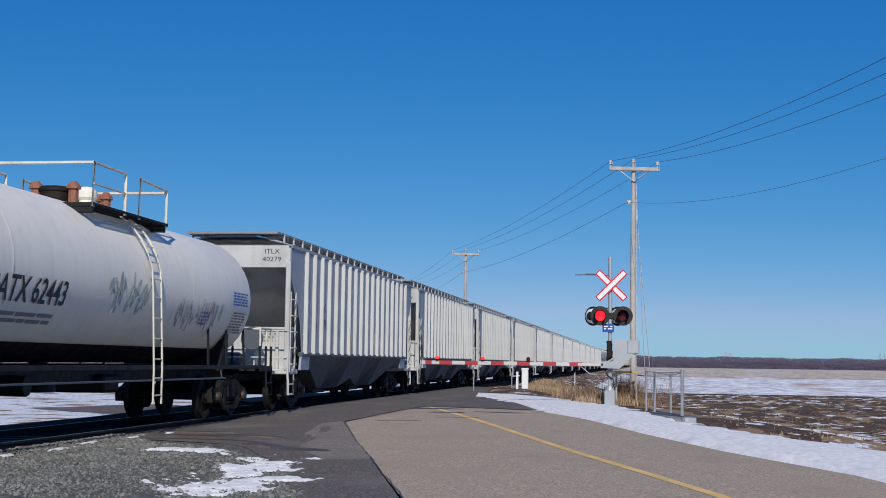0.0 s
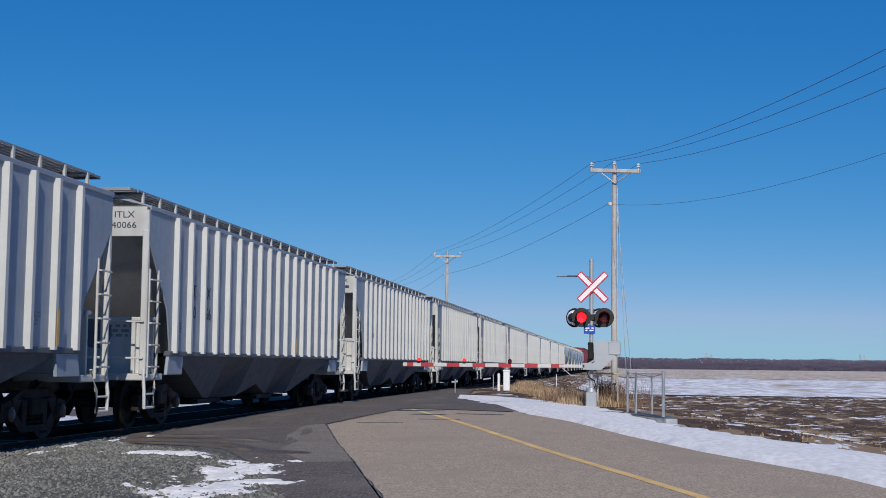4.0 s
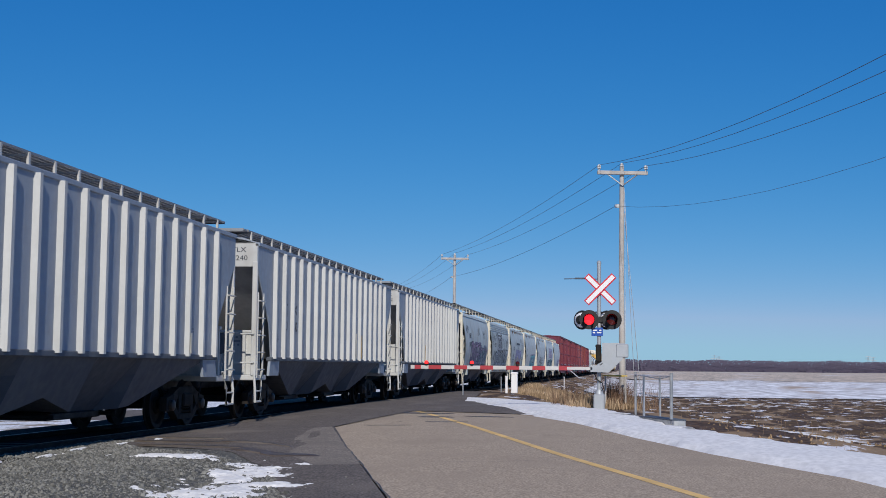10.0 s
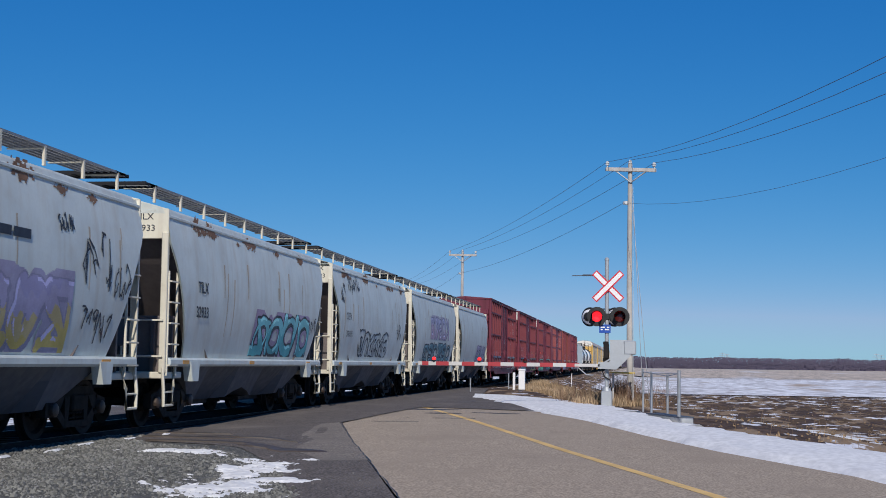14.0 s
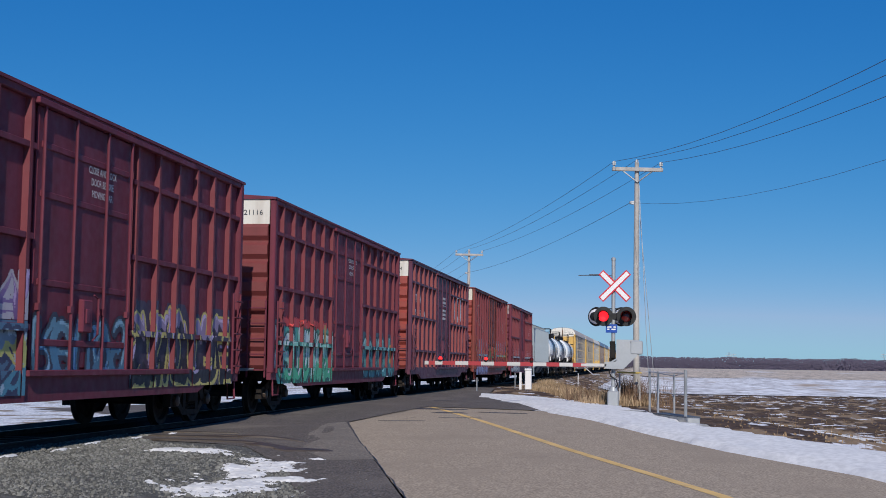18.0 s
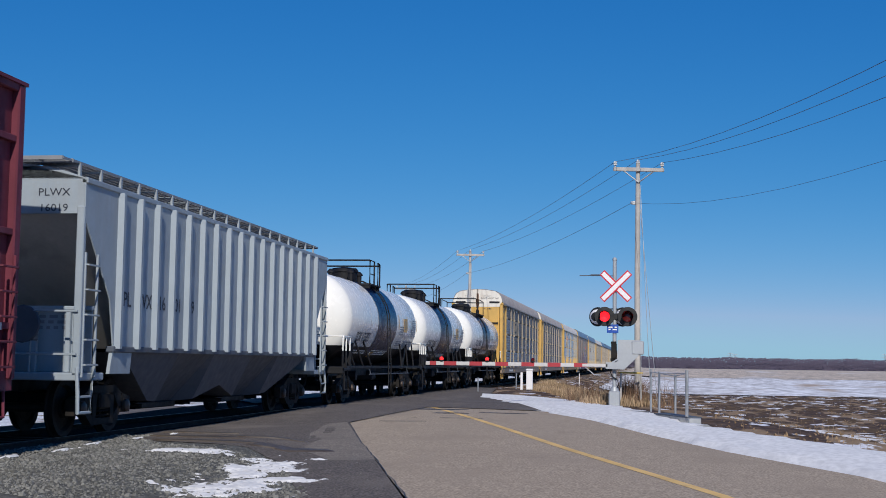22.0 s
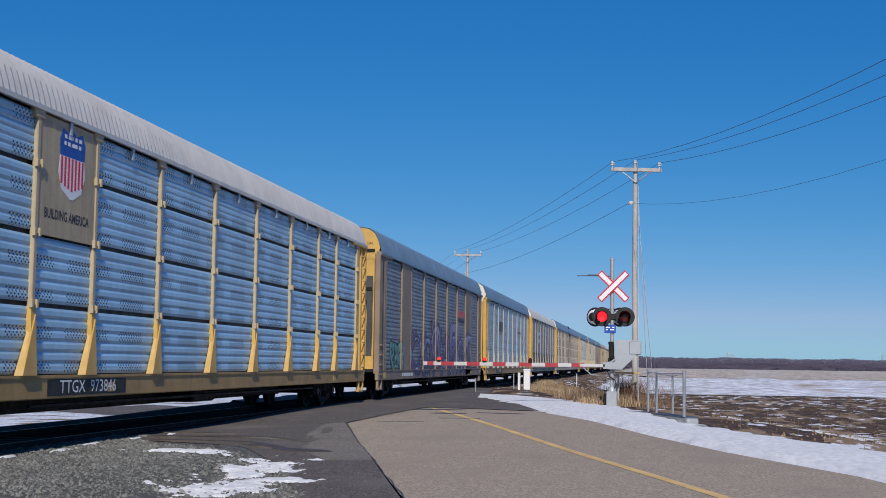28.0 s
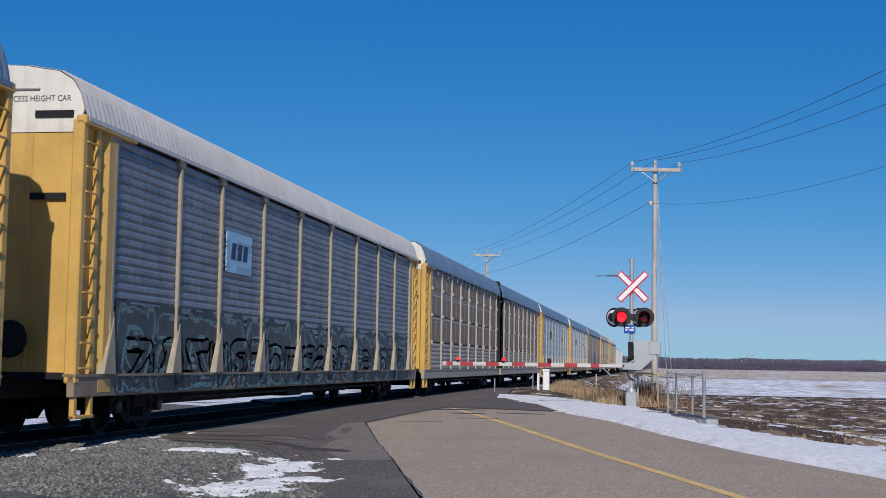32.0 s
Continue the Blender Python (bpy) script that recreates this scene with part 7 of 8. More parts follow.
r0 = 533.44
racks = []
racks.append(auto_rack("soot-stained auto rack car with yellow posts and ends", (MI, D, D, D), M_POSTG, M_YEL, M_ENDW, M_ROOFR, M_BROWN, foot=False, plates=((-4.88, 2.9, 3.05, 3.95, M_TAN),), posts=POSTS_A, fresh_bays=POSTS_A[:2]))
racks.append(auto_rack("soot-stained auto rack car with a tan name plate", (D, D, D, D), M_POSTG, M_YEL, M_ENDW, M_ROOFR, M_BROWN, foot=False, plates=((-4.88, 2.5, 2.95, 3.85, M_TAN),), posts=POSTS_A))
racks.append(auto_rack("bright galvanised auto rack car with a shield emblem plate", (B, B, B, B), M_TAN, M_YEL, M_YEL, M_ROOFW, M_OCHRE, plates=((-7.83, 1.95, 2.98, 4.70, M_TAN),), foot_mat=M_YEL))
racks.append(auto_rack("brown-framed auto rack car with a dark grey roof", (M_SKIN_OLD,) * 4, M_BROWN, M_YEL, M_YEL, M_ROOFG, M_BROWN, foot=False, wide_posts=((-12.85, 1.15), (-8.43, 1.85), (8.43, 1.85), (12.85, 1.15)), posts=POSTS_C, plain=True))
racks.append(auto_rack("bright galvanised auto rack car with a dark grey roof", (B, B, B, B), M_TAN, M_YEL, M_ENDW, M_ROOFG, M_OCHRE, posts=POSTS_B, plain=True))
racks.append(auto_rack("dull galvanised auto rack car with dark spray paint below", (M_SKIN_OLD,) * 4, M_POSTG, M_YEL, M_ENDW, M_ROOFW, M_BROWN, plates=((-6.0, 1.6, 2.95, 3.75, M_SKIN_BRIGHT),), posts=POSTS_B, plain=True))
# bare strips on the brown rack's end doors, where the yellow paint has peeled
M_PEEL = mat("weathered_primer", (0.42, 0.43, 0.42), 0.7, var=0.2, dirt=(0.12, 0.10, 0.08), dirt_amt=0.5, streak=0.5)
M_PEELDK = mat("dark_peeled_steel", (0.06, 0.06, 0.065), 0.7, var=0.25)
for x0, x1, material, seed in ((0.62, 1.02, M_PEEL, 3), (1.05, 1.26, M_PEELDK, 8)):
    strip = Shape()
    edge = [(x0 + 0.06 * noise.noise(Vector((z, seed, 0))), x1 + 0.06 * noise.noise(Vector((z, seed, 4))), z) for z in (1.45 + 0.16 * i for i in range(17))]
    strip.add([(x, -13.369, z) for a, b, z in edge for x in (a, b)], tuple((2 * i, 2 * i + 1, 2 * i + 3, 2 * i + 2) for i in range(16)))
    part("peeled_strip", strip, material, racks[3], smooth=0)
for k, c in enumerate(racks):
    place(c, r0 + 29.06 * (k + 0.5) - 0.15)
    rack_marks(c)
block_mark(racks[0], 1.49, -4.88, 3.50, 2.3, 0.62, M_INK)
block_mark(racks[1], 1.49, -4.88, 3.40, 1.9, 0.55, M_INK)
lettering(racks[0], "713088", 0.15, 0.6, -13.366, 4.45, "y")
spray(racks[0], -3.6, 7.6, 1.0, 2.75, kprof_a, (), (0.40, 0.40, 0.47), 6, 41, weight=0.075, cell=0.025, rise=(1.2, 0.85, 0.8, 0.9, 0.85, 0.95))
spray(racks[0], -3.6, 7.6, 1.0, 2.5, kprof_a, (), (0.42, 0.43, 0.46), 7, 141, weight=0.045, cell=0.025)
spray(racks[1], -1.2, 3.4, 1.1, 2.0, kprof_a, (), (0.46, 0.50, 0.52), 5, 42, weight=0.05, cell=0.025, two_rows=True)
# shield emblem
s1 = Shape().prism([(-0.42, 0.10), (0.42, 0.10), (0.44, 0.34), (0.34, 0.50), (0.12, 0.44), (0.0, 0.52), (-0.12, 0.44), (-0.34, 0.50), (-0.44, 0.34)], 0, 0.004, axis=2)
part("emblem", s1, M_SIGNB, racks[2], "blue top of a shield emblem", at=face(1.489, -7.72, 4.10, "x"), smooth=0)
s2 = Shape().prism([(-0.42, 0.10), (-0.46, -0.15), (-0.34, -0.40), (-0.06, -0.52), (0.06, -0.52), (0.34, -0.40), (0.46, -0.15), (0.42, 0.10)], 0, 0.003, axis=2)
part("emblem", s2, M_SIGNW, racks[2], "white lower half of a shield emblem", at=face(1.489, -7.72, 4.10, "x"), smooth=0)
s3 = Shape()
for k in range(7):
    u = -0.36 + k * 0.12
    s3.box(u - 0.03, u + 0.03, -0.40 + abs(u) * 0.25, 0.09, 0, 0.006)
part("emblem", s3, M_SIGNR, racks[2], "red stripes of a shield emblem", at=face(1.489, -7.72, 4.10, "x"), smooth=0)
small_print(racks[2], 1.497, -7.72, 4.44, 0.6, 0.2, rows=2, material=M_PALE, seed=8)
lettering(racks[2], "BUILDING AMERICA", 0.20, 1.49, -7.83, 3.30, wide=0.85, bold=0.004)
part("number_plate_patch", Shape().box(1.502, 1.506, -8.3, -5.4, 0.70, 0.94), M_HOOD, racks[2], smooth=0)
lettering(racks[2], "TTGX  973846", 0.27, 1.508, -6.85, 0.82, material=M_PALE, wide=1.25)
spray(racks[3], -7.2, 9.6, 0.70, 2.95, kprof_c, ((0.09, 0.065, 0.16), (0.17, 0.14, 0.30), (0.30, 0.30, 0.46)), (0.035, 0.03, 0.06), 7, 43, cloud=(0.13, 0.10, 0.20), weight=0.06, cell=0.03, sharp=True, rise=(0.75, 0.7, 1.0, 0.8, 1.12, 0.75, 0.9))
spray(racks[3], -11.4, -8.9, 1.0, 2.0, kprof_c, ((0.12, 0.30, 0.26),), (0.03, 0.05, 0.05), 3, 44, weight=0.05, cell=0.025)
wipe_plate(racks[3], 6.0, 3.5, 2.6, 0.3, M_SIGNR, 1.455)
wipe_plate(racks[3], 6.0, 3.2, 2.6, 0.12, M_INK, 1.455)
for c, y, z, w in ((racks[4], -5.75, 3.42, 1.9), (racks[5], -6.0, 3.38, 1.1)):
    s = Shape()
    for a in (-0.34, 0.0, 0.34):
        s.prism([(a * w - 0.15 * w, -0.15 * w), (a * w + 0.09 * w, -0.15 * w), (a * w + 0.15 * w, 0.15 * w), (a * w - 0.09 * w, 0.15 * w)], 0, 0.003, axis=2)
    part("painted_mark", s, M_NAVY, c, at=face(1.49, y, z, "x"), smooth=0)
s = Shape().prism([(-0.3, -0.3), (-0.18, -0.3), (0.3, 0.3), (0.18, 0.3)], 0, 0.003, axis=2).prism([(-0.3, 0.3), (0.18, -0.3), (0.3, -0.3), (-0.18, 0.3)], 0.001, 0.004, axis=2)
part("painted_mark", s, mat("faded_purple_paint", (0.20, 0.07, 0.22), 0.6, var=0.15), racks[4], at=face(1.46, 4.9, 3.42, "x"), smooth=0)
small_print(racks[4], 1.46, 6.3, 3.32, 1.7, 0.26, rows=1, seed=28)
part("number_plate_patch", Shape().box(1.502, 1.506, -8.3, -5.4, 0.70, 0.94), M_HOOD, racks[4], smooth=0)
lettering(racks[4], "TTGX  709480", 0.27, 1.508, -6.85, 0.82, material=M_PALE, wide=1.25)
spray(racks[5], -12.0, 12.0, 0.70, 2.15, kprof_b, ((0.035, 0.045, 0.05), (0.06, 0.075, 0.08)), (0.13, 0.26, 0.27), 15, 45, cloud=(0.045, 0.055, 0.06), weight=0.03, cell=0.03)
spray(racks[5], -11.5, 11.5, 0.75, 1.7, kprof_b, (), (0.02, 0.03, 0.03), 18, 145, weight=0.05, cell=0.03)

# articulated rack, beige with punched squares
MX = tuple(-9.6 + 19.2 * k / 8 for k in range(9))
for k in range(2):
    c = auto_rack("beige articulated auto rack unit with rows of punched squares", (M_SKIN_BEIGE,) * 4, M_BEIGE, M_YEL, M_ENDW, M_ROOFG, M_BEIGE, foot=False, half=10.95, posts=MX, ends=(k == 0, k == 1))
    w = Shape().box(1.456, 1.462, -0.42, 0.42, -0.36, 0.36)
    me = w.mesh("punched_square", M_BROWN)
    for z in (2.45, 3.35, 4.25):
        for a, b in zip(MX, MX[1:]):
            for f in (0.27, 0.73):
                part("punched_square", me, None, c, at=(0, a + (b - a) * f, z))
    if k == 0:
        part("unit_joint", Shape().box(-1.45, 1.45, 10.9, 11.45, 0.9, 5.5, 0.05), M_HOOD, c, "dark flexible joint between the two units")
    place(c, 707.83 + 22.65 * (k + 0.5))
far_styles = ((racks[4], "bright galvanised auto rack car with a dark grey roof"), (racks[4], "bright galvanised auto rack car with a dark grey roof"), (racks[3], "brown-framed auto rack car with a dark grey roof"), (racks[0], "soot-stained auto rack car with yellow posts and ends"), (racks[5], "dull galvanised auto rack car with yellow ends"))
for k, (src, lab) in enumerate(far_styles):
    c = copy_thing(src, pose(0, 0, 0))
    c["label"] = lab
    place(c, 753.12 + 29.06 * (k + 0.5) - 0.15)
for k in range(2):
    place(copy_thing(hop, pose(0, 0, 0)), 753.12 + 29.06 * 5 + 18.77 * (k + 0.5))
for c, s in CARS:
    c.matrix_basis = pose(TRACK_X, s, 0)


# ---- crossing signal with its gate ----
def crossing_signal():
    gz = ground_z(-1.0, 41.5)
    sig = thing("crossing_signal", "silver railway crossing signal with lowered striped gate arm", "crossing signal", (-1.0, 41.5, gz))
    part("mast", Shape().tube([(0, 0, 0.25), (0, 0, 4.55)], 0.062, 14).lathe([(0.07, 4.5), (0.07, 4.56), (0.03, 4.6)], 12), M_ALU, sig)
    part("base_box", Shape().box(-0.17, 0.17, -0.17, 0.17, 0.0, 0.48, 0.03).lathe([(0.15, 0.46), (0.11, 0.6), (0.08, 0.62)], 12), M_ALU, sig)
    part("anchor_plate", Shape().box(-0.26, 0.26, -0.26, 0.26, -0.06, 0.03, 0.01), M_CONC, sig)
    blade = Shape().box(-0.6, 0.6, -0.012, 0.012, -0.105, 0.105, 0.004)
    for k, a in enumerate((45, -45)):
        at = pose(0.04, -0.09 - 0.03 * k, 3.70, 0, a, 0)
        b = part("crossbuck_blade", blade, M_SIGNR, sig, "red-bordered white crossbuck blade", at=at)
        part("blade_face", Shape().box(-0.57, 0.57, -0.017, -0.0125, -0.064, 0.064), M_SIGNW, b, "white reflective sheet", smooth=0)
    part("cross_arm", Shape().tube([(-0.62, 0, 2.76), (0.62, 0, 2.76)], 0.03, 8).box(-0.12, 0.12, -0.09, 0.09, 2.66, 2.86, 0.03).tube([(-0.34, -0.02, 2.76), (-0.3, -0.02, 3.0), (0.3, -0.02, 3.0), (0.34, -0.02, 2.76)], 0.018, 6), M_HOOD, sig)
    vanes = []
    for k, (x, y, yaw, lit) in enumerate(((-0.30, -0.12, 0, 1), (0.40, -0.12, 0, 0), (-0.54, 0.12, 152, 0), (0.22, 0.12, 152, 0))):
        lamp = part("lamp", Shape().lathe([(0.05, 0.16), (0.13, 0.14), (0.17, 0.05), (0.175, -0.02), (0.30, -0.025), (0.30, -0.04), (0.165, -0.045)], 26, axis=1), M_HOOD, sig, "black round lamp with a background disc", at=pose(x, y, 2.76, 0, 0, yaw))
        hood = Shape()
        rows = []
        for dy, r in ((-0.04, 0.17), (-0.20, 0.175), (-0.34, 0.18)):
            cut = 2.3 if dy < -0.3 else (2.6 if dy < -0.1 else 2.9)
            rows.append([(r * math.sin(-cut + 2 * cut * i / 20), dy, r * math.cos(-cut + 2 * cut * i / 20)) for i in range(21)])
        hood.sheet(rows)
        hood.sheet([[(p[0] * 0.97, p[1], p[2] * 0.97) for p in r] for r in rows])
        part("hood", hood, M_HOOD, lamp)
        if yaw == 0:
            lens = Shape().lathe([(0.155, -0.045), (0.14, -0.06), (0.09, -0.072), (0.02, -0.078)], 22, axis=1)
            part("lens", lens, M_LIT, lamp, "glowing red signal lens")
            # Added shutter, no real lamp part: covering the glowing lens makes it flash.
            v = part("vane", Shape().lathe([(0.158, 0.0), (0.145, -0.008), (0.02, -0.012)], 22, (0.158, 0, 0), 1), M_LENS, lamp, "added dark red vane that hides the always-lit lens")
            vanes.append((v, lit))
        else:
            part("lens", Shape().lathe([(0.155, -0.045), (0.09, -0.072), (0.02, -0.078)], 18, axis=1), M_LENS, lamp)
            part("back_cover", Shape().lathe([(0.235, -0.02), (0.22, 0.06), (0.14, 0.12)], 22, axis=1), M_SIGNW, lamp, "silver back of a lamp")
    part("sign_plate", Shape().box(-0.23, 0.12, -0.09, -0.08, 2.26, 2.52, 0.004), M_SIGNB, sig, "small blue sign")
    small_print(sig, -0.055, -0.0905, 2.40, 0.26, 0.14, "y", rows=2, material=M_PALE, seed=77)
    # gate mechanism
    part("gate_mechanism", Shape().prism([(0.08, 1.28), (0.55, 1.42), (0.62, 1.60), (0.62, 2.05), (0.10, 2.05)], -0.16, 0.16).box(0.08, 0.3, -0.14, 0.14, 1.2, 1.35, 0.02), M_ALU, sig)
    part("counterweight", Shape().prism([(-0.26, 1.16), (0.30, 1.14), (0.72, 1.55), (0.86, 1.95), (0.48, 1.95), (0.36, 1.62), (0.05, 1.36), (-0.26, 1.36)], -0.25, -0.19).box(0.52, 0.90, -0.27, -0.17, 1.6, 2.02, 0.03), M_ALU, sig)
    part("relay_case", Shape().box(0.45, 0.80, 0.0, 0.18, 1.58, 2.04, 0.02).box(0.52, 0.56, -0.01, 0.0, 1.7, 1.9).box(0.68, 0.72, -0.01, 0.0, 1.7, 1.9), M_ALU, sig)
    part("clamp", Shape().box(-0.10, 0.07, -0.10, 0.10, 1.42, 1.95, 0.03).box(-0.11, 0.06, -0.1, 0.1, 1.9, 2.0, 0.02).box(-0.12, 0.1, -0.1, 0.1, 1.38, 1.5, 0.02), M_TRUCK, sig)
    part("cable", Shape().tube([(-0.08, -0.06, 1.3), (-0.14, -0.08, 1.1), (-0.06, -0.1, 0.92), (0.1, -0.1, 0.82), (0.13, -0.09, 0.66), (0.02, -0.08, 0.5)], 0.022, 6), M_HOOD, sig)
    part("lamp_bracket", Shape().tube([(0, 0, 4.02), (-0.5, 0.0, 4.04), (-1.08, 0.0, 4.03)], 0.014, 6).box(-0.75, -0.4, -0.05, 0.05, 4.02, 4.07, 0.015), M_BAY, sig, "thin grey side arm near the top")
    # the arm
    za = 1.26
    arm = part("gate_arm", Shape().box(-5.85, -0.95, -0.24, -0.21, za - 0.06, za + 0.06, 0.01).box(-0.98, -0.2, -0.25, -0.2, za - 0.05, za + 0.05, 0.01), M_ARMW, sig, "white gate arm with red stripes")
    x = -5.72
    stripe = Shape().box(0, 0.40, -0.246, -0.204, za - 0.063, za + 0.063, 0.004).mesh("red_stripe", M_ARMR)
    half_stripe = Shape().box(0, 0.2, -0.246, -0.204, za - 0.063, za + 0.063, 0.004).mesh("red_stripe", M_ARMR)
    part("red_stripe", half_stripe, None, arm, at=(x, 0, 0))
    for k in range(6):
        part("red_stripe", stripe, None, arm, at=(-5.28 + 0.81 * k, 0, 0))
    for k, x in enumerate((-5.35, -3.92, -2.5)):
        l = part("arm_lamp", Shape().lathe([(0.05, 0.06), (0.06, 0.08), (0.06, 0.11), (0.05, 0.12)], 12, (x, -0.225, za)).box(x - 0.03, x + 0.03, -0.25, -0.2, za + 0.05, za + 0.08), M_HOOD, arm)
        part("arm_lens", Shape().lathe([(0.058, 0.11), (0.062, 0.16), (0.03, 0.20), (0.008, 0.205)], 12, (x, -0.225, za)), M_LITS if k < 2 else M_LENS, l)
    part("arm_strut", Shape().tube([(-0.95, -0.22, za), (-0.62, -0.22, za - 0.28), (-0.4, -0.22, za - 0.30)], 0.015, 6).tube([(-0.2, -0.2, za), (0.1, -0.2, 1.45)], 0.03, 6), M_ALU, sig)
    return vanes


VANES = crossing_signal()


# ---- utility poles and wires ----
def utility_pole(x, y, lean_y, top, arm_low):
    gz = ground_z(x, y) - 0.1
    p = thing("utility_pole", "weathered grey wooden utility pole with a crossarm", "utility pole", (x, y, gz), group="utility poles along the road")
    h = top - gz
    part("pole", Shape().tube([(0, 0, 0), (-0.02, 0, h * 0.5), (0, 0, h)], 0.108, 12, 0.072), M_POLE, p)
    turn = pose(0, 0, 0, 0, 0, 12)
    part("crossarm", Shape().box(-0.82, 0.82, -0.16, -0.06, h - 0.27, h - 0.15, 0.01), M_POLE, p, at=turn)
    for sx in (1, -1):
        part("arm_brace", Shape().tube([(sx * 0.5, -0.11, h - 0.25), (0, -0.11, h - 0.62)], 0.022, 5), M_GALV, p, at=turn)
        part("insulator", Shape().lathe([(0.025, h - 0.15), (0.025, h - 0.09), (0.07, h - 0.08), (0.05, h - 0.03), (0.07, h - 0.02), (0.045, h + 0.04), (0.02, h + 0.05)], 10, (sx * 0.76, -0.11, 0)), M_GLASS, p, at=turn)
    part("insulator", Shape().lathe([(0.03, h), (0.07, h + 0.02), (0.05, h + 0.06), (0.06, h + 0.08), (0.02, h + 0.13)], 10), M_GLASS, p)
    part("neutral_bracket", Shape().box(-0.18, -0.08, -0.04, 0.04, arm_low - gz - 0.06, arm_low - gz + 0.06, 0.01).lathe([(0.03, arm_low - gz - 0.05), (0.045, arm_low - gz), (0.03, arm_low - gz + 0.05)], 8, (-0.2, 0, 0)), M_GALV, p)
    part("pole_tag", Shape().box(-0.06, 0.06, -0.165, -0.155, 1.9, 2.1), M_GALV, p)
    part("earth_wire", Shape().tube([(0.11, -0.1, 0.1), (0.10, -0.1, h * 0.5), (0.09, -0.06, h - 0.7)], 0.008, 4), M_GALV, p)
    c, s = math.cos(radians(12)), math.sin(radians(12))
    tops = [Vector((x + q * c + 0.11 * s, y + q * s - 0.11 * c, top + 0.03)) for q in (-0.76, 0.76)]
    return [tops[0], Vector((x, y, top + 0.12)), tops[1], Vector((x - 0.2, y, arm_low))]


def wire(a, b, sag, thick=0.007):
    pts = []
    for k in range(15):
        f = k / 14
        p = a.lerp(b, f)
        pts.append((p.x, p.y, p.z - sag * 4 * f * (1 - f)))
    tagged(part("overhead_wire", Shape().tube(pts, thick, 5), M_WIRE), "thin dark overhead power wire", "power line", group="overhead wires")


near = utility_pole(9.7, 8.6, 0, 7.75, 6.4)
mid = utility_pole(-0.3, 43.0, 0, 7.72, 6.45)
farp = utility_pole(-10.3, 77.5, 0, 7.78, 6.5)
last = utility_pole(-20.4, 112.0, 0, 7.7, 6.4)
for k in range(4):
    wire(near[k], mid[k], (0.98, 0.98, 0.98, 1.25)[k], 0.0045 if k == 3 else 0.007)
    wire(mid[k], farp[k], 0.32)
    wire(farp[k], last[k], 0.4)
for k, (dx, dy) in enumerate(((0.42, -0.4), (0.62, -0.1))):
    tagged(part("guy_wire", Shape().tube([(-0.22, 42.95, 6.9 - 0.7 * k), (-0.3 + dx, 43.0 + dy, 0.0)], 0.010, 5), M_GALV), "thin steel guy wire from the pole", "guy wire", group="guy wires")


# ---- small roadside things ----
def marker_post():
    x, y = -5.75, 66.0
    gz = ground_z(x, y)
    m = thing("marker_post", "white plastic marker post beside the track", "marker post", (x, y, gz))
    part("post_body", Shape().box(-0.16, 0.16, -0.12, 0.12, 0.0, 0.95, 0.03), M_SIGNW, m)
    part("cap", Shape().box(-0.18, 0.18, -0.14, 0.14, 0.93, 1.04, 0.03), M_SIGNW, m)
    s = thing("stake", "thin white wooden stake beside the marker post", "stake", (x - 0.36, y - 0.3, ground_z(x - 0.36, y - 0.3)))
    part("stake_body", Shape().box(-0.06, 0.06, -0.02, 0.02, 0, 0.85, 0.008), M_SIGNW, s)
    for x, y, h, m2 in ((-6.6, 68.0, 0.75, M_GALV), (-4.75, 95.0, 1.0, M_SIGNW), (-7.3, 58.0, 0.6, M_GALV)):
        q = thing("stake", "thin metal stake in dry grass", "stake", (x, y, ground_z(x, y)))
        part("stake_body", Shape().tube([(0, 0, 0), (0, 0, h)], 0.03, 8), m2, q)
        part("stake_cap", Shape().lathe([(0.035, h), (0.04, h + 0.03), (0.01, h + 0.05)], 8), m2, q)


marker_post()


